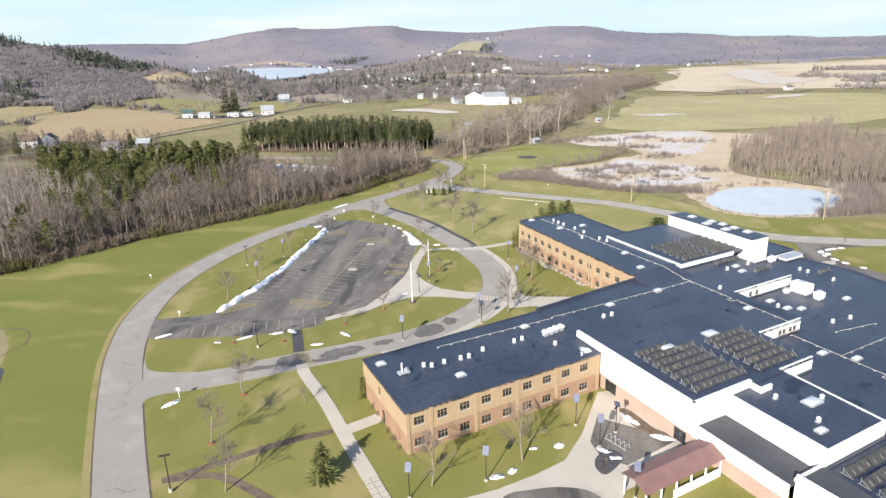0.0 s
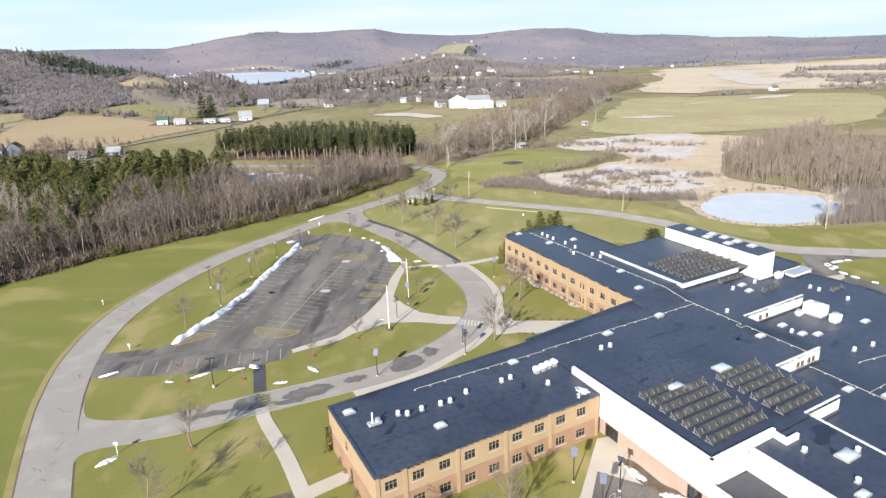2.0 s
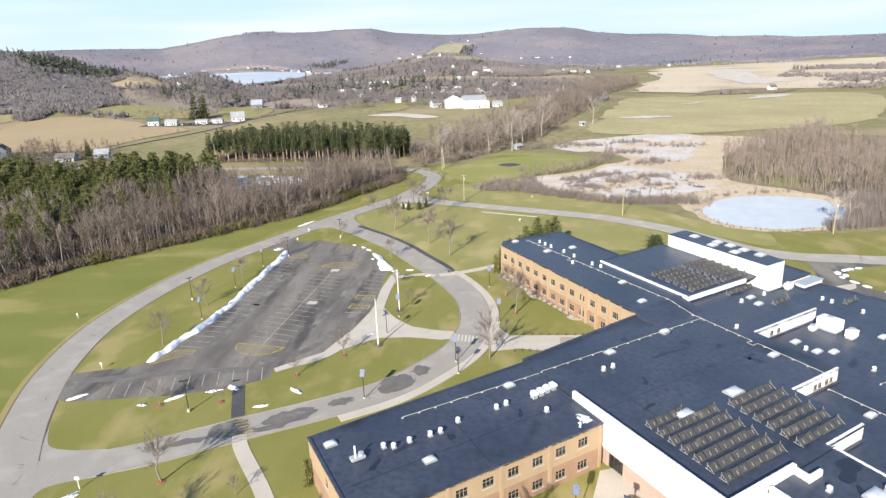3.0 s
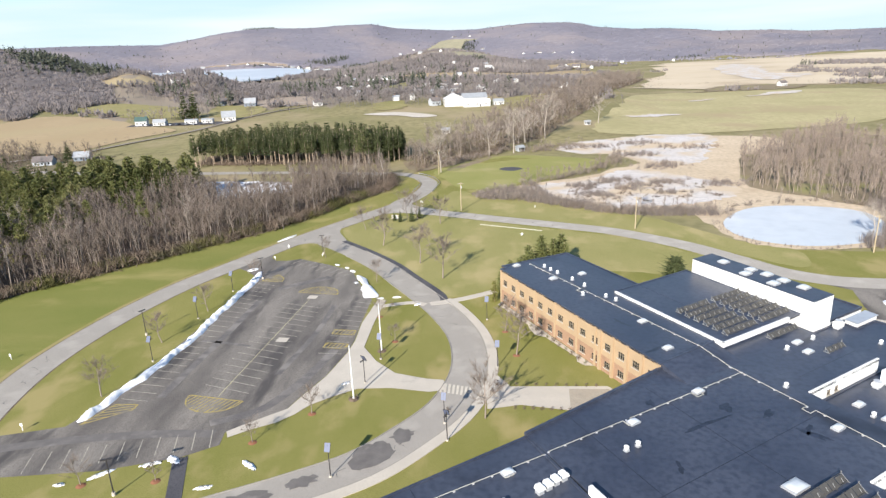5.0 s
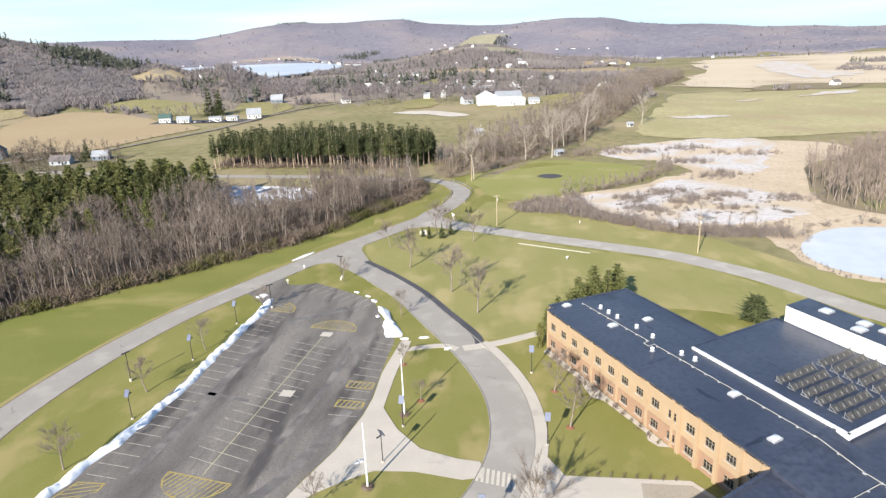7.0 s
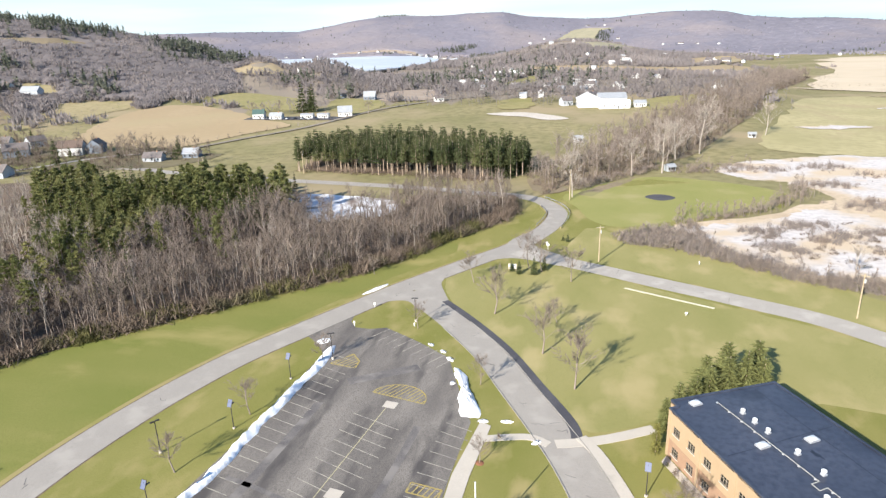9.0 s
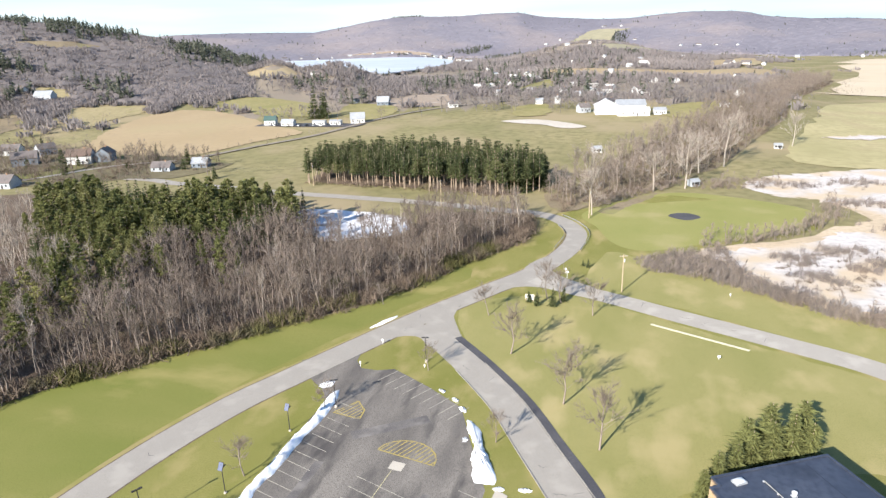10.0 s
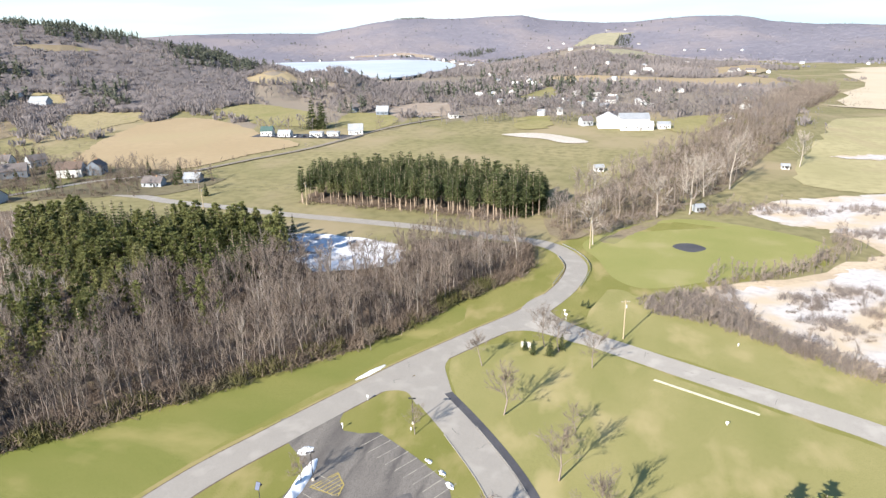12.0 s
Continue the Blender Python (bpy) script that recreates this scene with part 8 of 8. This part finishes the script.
# yards and brush round the roadside houses
YARDS = [(-430, 340), (-330, 318), (-262, 345), (-236, 352), (-228, 388), (-262, 402), (-300, 404), (-372, 408), (-420, 430)]
drape("brush_ground", [(-470, 400), (-500, 500), (-545, 560), (-640, 570), (-720, 600), (-760, 500), (-640, 360), (-520, 320), (-430, 340), (-424, 400)], REED_FLOOR, 0.26, 20, per=5, wobble=4, label="brown brushy ground below the hill", category="brush ground")
drape("house_yards", YARDS, surface("yard_ground", (0.2, 0.17, 0.1), (0.14, 0.12, 0.08), 0.03, 0.95, 0.0, 10.0, (0.2, 0.2, 0.07), 0.02, 0.55, spec=0.1), 0.28, 12, per=5, wobble=2.0, label="brown and green yards round the roadside houses", category="yard")
ribbon("lane", [(-330, 322), (-316, 346), (-299, 373), (-268, 392)], 5.0, ROAD, 0.45, "grey lane between the houses", "road", on_land=True, per=10)
yx, yy = spots_in(YARDS, 4.6, 101)
free = np.ones(len(yx), bool)
for hx, hy in ((-327, 380), (-316, 388), (-402, 399), (-362, 372), (-319, 319), (-376, 401), (-258, 367), (-241, 379), (-306, 360)):
    free &= np.hypot(yx - hx, yy - hy) > 9
free &= (rng.uniform(size=len(yx)) < 0.85) & (np.sin(yx * 0.09 + 1) + np.sin(yy * 0.12) > -0.9)
yx, yy = yx[free], yy[free]
planted("yard_trees", yx, yy, rng.uniform(3.5, 11, len(yx)), [stack(list(t)) for t in WOOD_TREES[:5]], WOOD_TWIG, "bare trees and brush round the roadside houses", "trees", 102)
planted("yard_brush", np.repeat(yx, 2) + rng.normal(0, 4, 2 * len(yx)), np.repeat(yy, 2) + rng.normal(0, 4, 2 * len(yx)), rng.uniform(0.8, 2.6, 2 * len(yx)), SHRUBS, BRUSH, "brown brush in the yards", "brush", 103, (0.9, 1.7))


for k, (x, y, h) in enumerate(((-290, 380, 11), (-322, 366, 12), (-340, 380, 11), (-365, 360, 12), (-300, 402, 9), (-268, 372, 9), (-224, 360, 10), (-262, 532, 12), (-190, 545, 11), (-285, 530, 10), (-270, 660, 12), (-230, 650, 11), (-246, 668, 13), (-380, 410, 10), (-345, 404, 9), (-560, 560, 13), (-585, 560, 12), (-540, 540, 12))):
    lone_tree(x, y, h, 900 + k, "bare tree beside the farmhouses", group="farm trees", twigs=700)


# ---- houses of the village and farms ----
def house(x, y, w, d, h, turn, wall_mat, roof_mat, label, category="house", pitch=0.55, group="village houses"):
    z = float(land(x, y))
    v = base("house" if category == "house" else "barn", x, y, z - 0.3, label, category, group)
    v.rotation_euler[2] = radians(turn)
    bm = bmesh.new()
    rise = d / 2 * pitch * 1.4
    pts = [(-d / 2, 0), (d / 2, 0), (d / 2, h), (0, h + rise), (-d / 2, h)]
    a = [bm.verts.new((-w / 2, py, pz)) for py, pz in pts]
    b = [bm.verts.new((w / 2, py, pz)) for py, pz in pts]
    bm.faces.new(a)
    bm.faces.new(b[::-1])
    for i in range(5):
        if i not in (2, 3):
            bm.faces.new((a[i], a[(i + 1) % 5], b[(i + 1) % 5], b[i]))
    part("body", bm, wall_mat).parent = v
    for s in (1, -1):
        bm = bmesh.new()
        e = 0.4
        low = (s * (d / 2 + e), h - e * rise / (d / 2))
        c = [(-w / 2 - e, *low), (w / 2 + e, *low), (w / 2 + e, 0, h + rise), (-w / 2 - e, 0, h + rise)]
        top = [bm.verts.new((p[0], p[1], p[2] + 0.22)) for p in c]
        bot = [bm.verts.new((p[0], p[1], p[2] + 0.02)) for p in c]
        bm.faces.new(top)
        bm.faces.new(bot[::-1])
        for i in range(4):
            bm.faces.new((top[i], bot[i], bot[(i + 1) % 4], top[(i + 1) % 4]))
        part("roof_slope", bm, roof_mat).parent = v
    for k in range(3):
        for side in (-1, 1):
            bm = bmesh.new()
            px = -w / 2 + w * (k + 0.5) / 3
            add_box(bm, px - 0.45, side * d / 2 - 0.05, h * 0.4, px + 0.45, side * d / 2 + 0.05, h * 0.4 + 1.2)
            part("window", bm, GLASS).parent = v
    if category == "house":
        bm = bmesh.new()
        add_box(bm, w * 0.2 - 0.35, -0.35, h + rise * 0.5, w * 0.2 + 0.35, 0.35, h + rise + 1.0)
        part("chimney", bm, BROWN_BRICK).parent = v
    bm = bmesh.new()
    add_box(bm, w * 0.1, -d / 2 - 0.07, 0.3, w * 0.1 + 1.0, -d / 2 + 0.05, 2.4)
    part("door", bm, DARK_METAL).parent = v


GREY_SIDING = surface("grey_siding", (0.42, 0.44, 0.46), (0.36, 0.38, 0.41), 0.3, 0.75)
BLUE_SIDING = surface("blue_siding", (0.19, 0.22, 0.26), (0.15, 0.175, 0.21), 0.3, 0.75)
BROWN_ROOF = surface("brown_shingles", (0.15, 0.108, 0.085), (0.12, 0.085, 0.07), 0.4, 0.85)
TIN = surface("tin_roof", (0.46, 0.47, 0.48), (0.38, 0.39, 0.4), 0.2, 0.4, metal=0.3)
GREEN_ROOF = surface("green_roof", (0.075, 0.125, 0.11), (0.06, 0.1, 0.09), 0.3, 0.6)
house(-16, 586, 16, 18, 6.6, 98, HOUSE_WHITE, HOUSE_WHITE, "tall white barn with a pale roof", "barn", 0.35, "barns")
house(2, 592, 22, 15, 6.5, 8, HOUSE_WHITE, TIN, "long white barn with a pale metal roof", "barn", 0.35, "barns")
house(4, 577, 24, 10, 4.2, 8, HOUSE_WHITE, HOUSE_WHITE, "low white barn wing in front of the barn", "barn", 0.3, "barns")
house(24, 583, 9, 7, 3.5, 8, HOUSE_WHITE, TIN, "small white shed beside the barn", "barn", 0.4, "barns")
house(-34, 592, 9, 8, 4.5, 30, GREY_SIDING, HOUSE_ROOF, "grey farmhouse beside the white barns")
house(-14, 618, 10, 8, 5, 60, HOUSE_WHITE, HOUSE_ROOF, "white farmhouse behind the barns")
house(-206, 535, 11, 9, 3.8, 20, HOUSE_WHITE, TIN, "white gambrel barn by the farm lane", "barn", 0.7, "barns")
for x, y, w, turn in ((-233, 522, 10, 5), (-220, 524, 9, 5)):
    house(x, y, w, 5, 3.4, turn, HOUSE_WHITE, TIN, "long white trailer home in the farmyard", "house", 0.25)
house(-275, 521, 9, 8, 4.4, 15, HOUSE_WHITE, GREEN_ROOF, "white farmhouse with a green roof")
house(-258, 518, 10, 6, 3.2, 5, HOUSE_WHITE, TIN, "low white garage by the farmhouse")
house(-222, 638, 11, 9, 4, 10, BLUE_SIDING, TIN, "dark barn with a pale metal roof", "barn", 0.7, "barns")
house(-255, 655, 10, 8, 5, 40, BLUE_SIDING, HOUSE_ROOF, "dark blue house among trees")
house(-327, 380, 14, 10, 5.5, 25, HOUSE_WHITE, BROWN_ROOF, "white house with a brown shingle roof")
house(-316, 388, 10, 9, 5.5, 110, BLUE_SIDING, HOUSE_ROOF, "slate-blue house with dark shingles")
house(-402, 399, 12, 9, 4, 20, HOUSE_WHITE, HOUSE_ROOF, "low white house by the road")
house(-362, 372, 14, 10, 5, 40, BLUE_SIDING, HOUSE_ROOF, "slate-blue house by the road")
house(-319, 319, 12, 9, 3.6, 10, GREY_SIDING, HOUSE_ROOF, "low grey house beside the back road")
house(-376, 401, 11, 8, 5, 70, GREY_SIDING, HOUSE_ROOF, "grey house at the field edge")
house(-258, 367, 11, 7, 3, 12, GREY_SIDING, HOUSE_ROOF, "low grey house by the country road")
house(-241, 379, 9, 7, 3.2, 12, BLUE_SIDING, TIN, "small blue house by the country road")
house(-558, 582, 18, 10, 6, 10, GREY_SIDING, TIN, "grey barn below the hill", "barn", 0.6, "barns")
house(-593, 586, 12, 9, 4, 10, HOUSE_WHITE, HOUSE_ROOF, "white house below the hill")
house(-18, 440, 5, 4, 3, 20, HOUSE_WHITE, TIN, "small white field shed", "barn", 0.4, "barns")
house(28, 366, 4, 3.5, 2.6, 30, GREY_SIDING, TIN, "small grey hunting shed by the field", "barn", 0.4, "barns")
house(83, 463, 4, 3, 2.4, 0, HOUSE_WHITE, TIN, "tiny white shed in the wet meadow", "barn", 0.4, "barns")
house(372, 800, 9, 7, 4.5, 20, HOUSE_WHITE, HOUSE_ROOF, "white house in the wet meadow among dark trees")
house(-150, 622, 8, 6, 3.5, 30, HOUSE_WHITE, HOUSE_ROOF, "small white house at the lane's end")
rnd = random.Random(12)
VILLAGE = [(-128, 990, 20), (-138, 975, 12), (-118, 980, 12), (-146, 790, 10), (-144, 896, 9), (-130, 741, 9), (-45, 715, 9), (-35, 746, 12), (-23, 690, 11), (-17, 777, 12), (18, 718, 9), (11, 746, 8), (-60, 650, 9), (-75, 640, 8), (98, 687, 15), (108, 755, 11), (35, 1239, 16), (28, 1344, 14), (183, 1338, 24), (215, 1370, 20), (-138, 1748, 13), (-182, 1900, 12), (-80, 1688, 14), (491, 2190, 16), (-395, 852, 12), (-60, 860, 9), (60, 900, 10), (140, 980, 11), (-200, 1100, 11), (-90, 1250, 12), (-250, 1300, 12), (-20, 1080, 10), (-170, 820, 9), (-100, 760, 8), (75, 620, 9), (505, 700, 8), (520, 706, 7), (-169, 1179, 14), (-143, 1053, 16), (-156, 1004, 12), (-155, 832, 11), (-153, 875, 9), (-64, 757, 10), (-36, 853, 11), (-19, 757, 13), (8, 733, 12), (31, 1238, 20), (7, 1191, 12), (122, 1593, 12), (-36, 1327, 12), (-75, 1032, 10), (34, 911, 12), (96, 688, 15), (258, 1437, 14), (180, 1304, 14), (600, 2000, 14)]
for x, y, w in VILLAGE:
    house(x, y, w * 0.8, w * 0.55, rnd.uniform(3.4, 5), rnd.uniform(0, 180), HOUSE_WHITE, rnd.choice((TIN, HOUSE_ROOF, HOUSE_WHITE)), "white clapboard village house among bare trees", group="village houses")
for x, y in ((-290, 2665), (-246, 2765), (-83, 3087), (-13, 3096), (-26, 2750), (42, 2760), (202, 2600), (261, 2600), (314, 2580), (386, 2560), (-1200, 2255), (-1124, 2238), (-1048, 2222), (-1014, 2264), (-972, 2331), (-896, 2382), (-829, 2399), (-761, 2390), (-694, 2348), (-626, 2264), (-584, 2196), (-508, 2019), (-440, 1842), (-381, 1698), (-364, 1631)):
    house(x, y, rnd.uniform(12, 20), 9, rnd.uniform(5, 7), rnd.uniform(0, 180), HOUSE_WHITE, rnd.choice((TIN, HOUSE_ROOF)), "white house on the far shore or slope", group="far houses")


def car(x, y, turn, mat):
    z = float(land(x, y)) + 0.35
    v = base("car", x, y, z, "car parked in the farmyard", "car", "parked cars")
    v.rotation_euler[2] = radians(turn)
    bm = bmesh.new()
    add_box(bm, -2.2, -0.9, 0.35, 2.2, 0.9, 0.95)
    bmesh.ops.bevel(bm, geom=bm.edges[:], offset=0.12, segments=1, affect="EDGES")
    part("body", bm, mat).parent = v
    bm = bmesh.new()
    vs = add_box(bm, -1.3, -0.8, 0.95, 1.1, 0.8, 1.5)
    for q in vs[4:]:
        q.co.x *= 0.7
    part("cabin", bm, GLASS).parent = v
    for px in (-1.4, 1.4):
        for py in (-0.85, 0.85):
            bm = bmesh.new()
            add_tube(bm, [(px, py - 0.1, 0.33), (px, py + 0.1, 0.33)], [0.33, 0.33], 10)
            part("wheel", bm, DARK_METAL).parent = v


CAR_PAINTS = [plain("car_white", (0.7, 0.7, 0.7), 0.3), plain("car_dark", (0.05, 0.06, 0.08), 0.3), plain("car_silver", (0.4, 0.42, 0.45), 0.3)]
drape("farmyard", [(-285, 512), (-200, 514), (-196, 528), (-240, 530), (-285, 524)], DARK_ASPHALT, 0.45, 10, smooth=False, label="dark gravel farmyard", category="yard")
for k in range(8):
    car(-268 + 6.5 * k, 516 + 0.8 * (k % 3), 80 + 11 * (k % 4), CAR_PAINTS[k % 3])
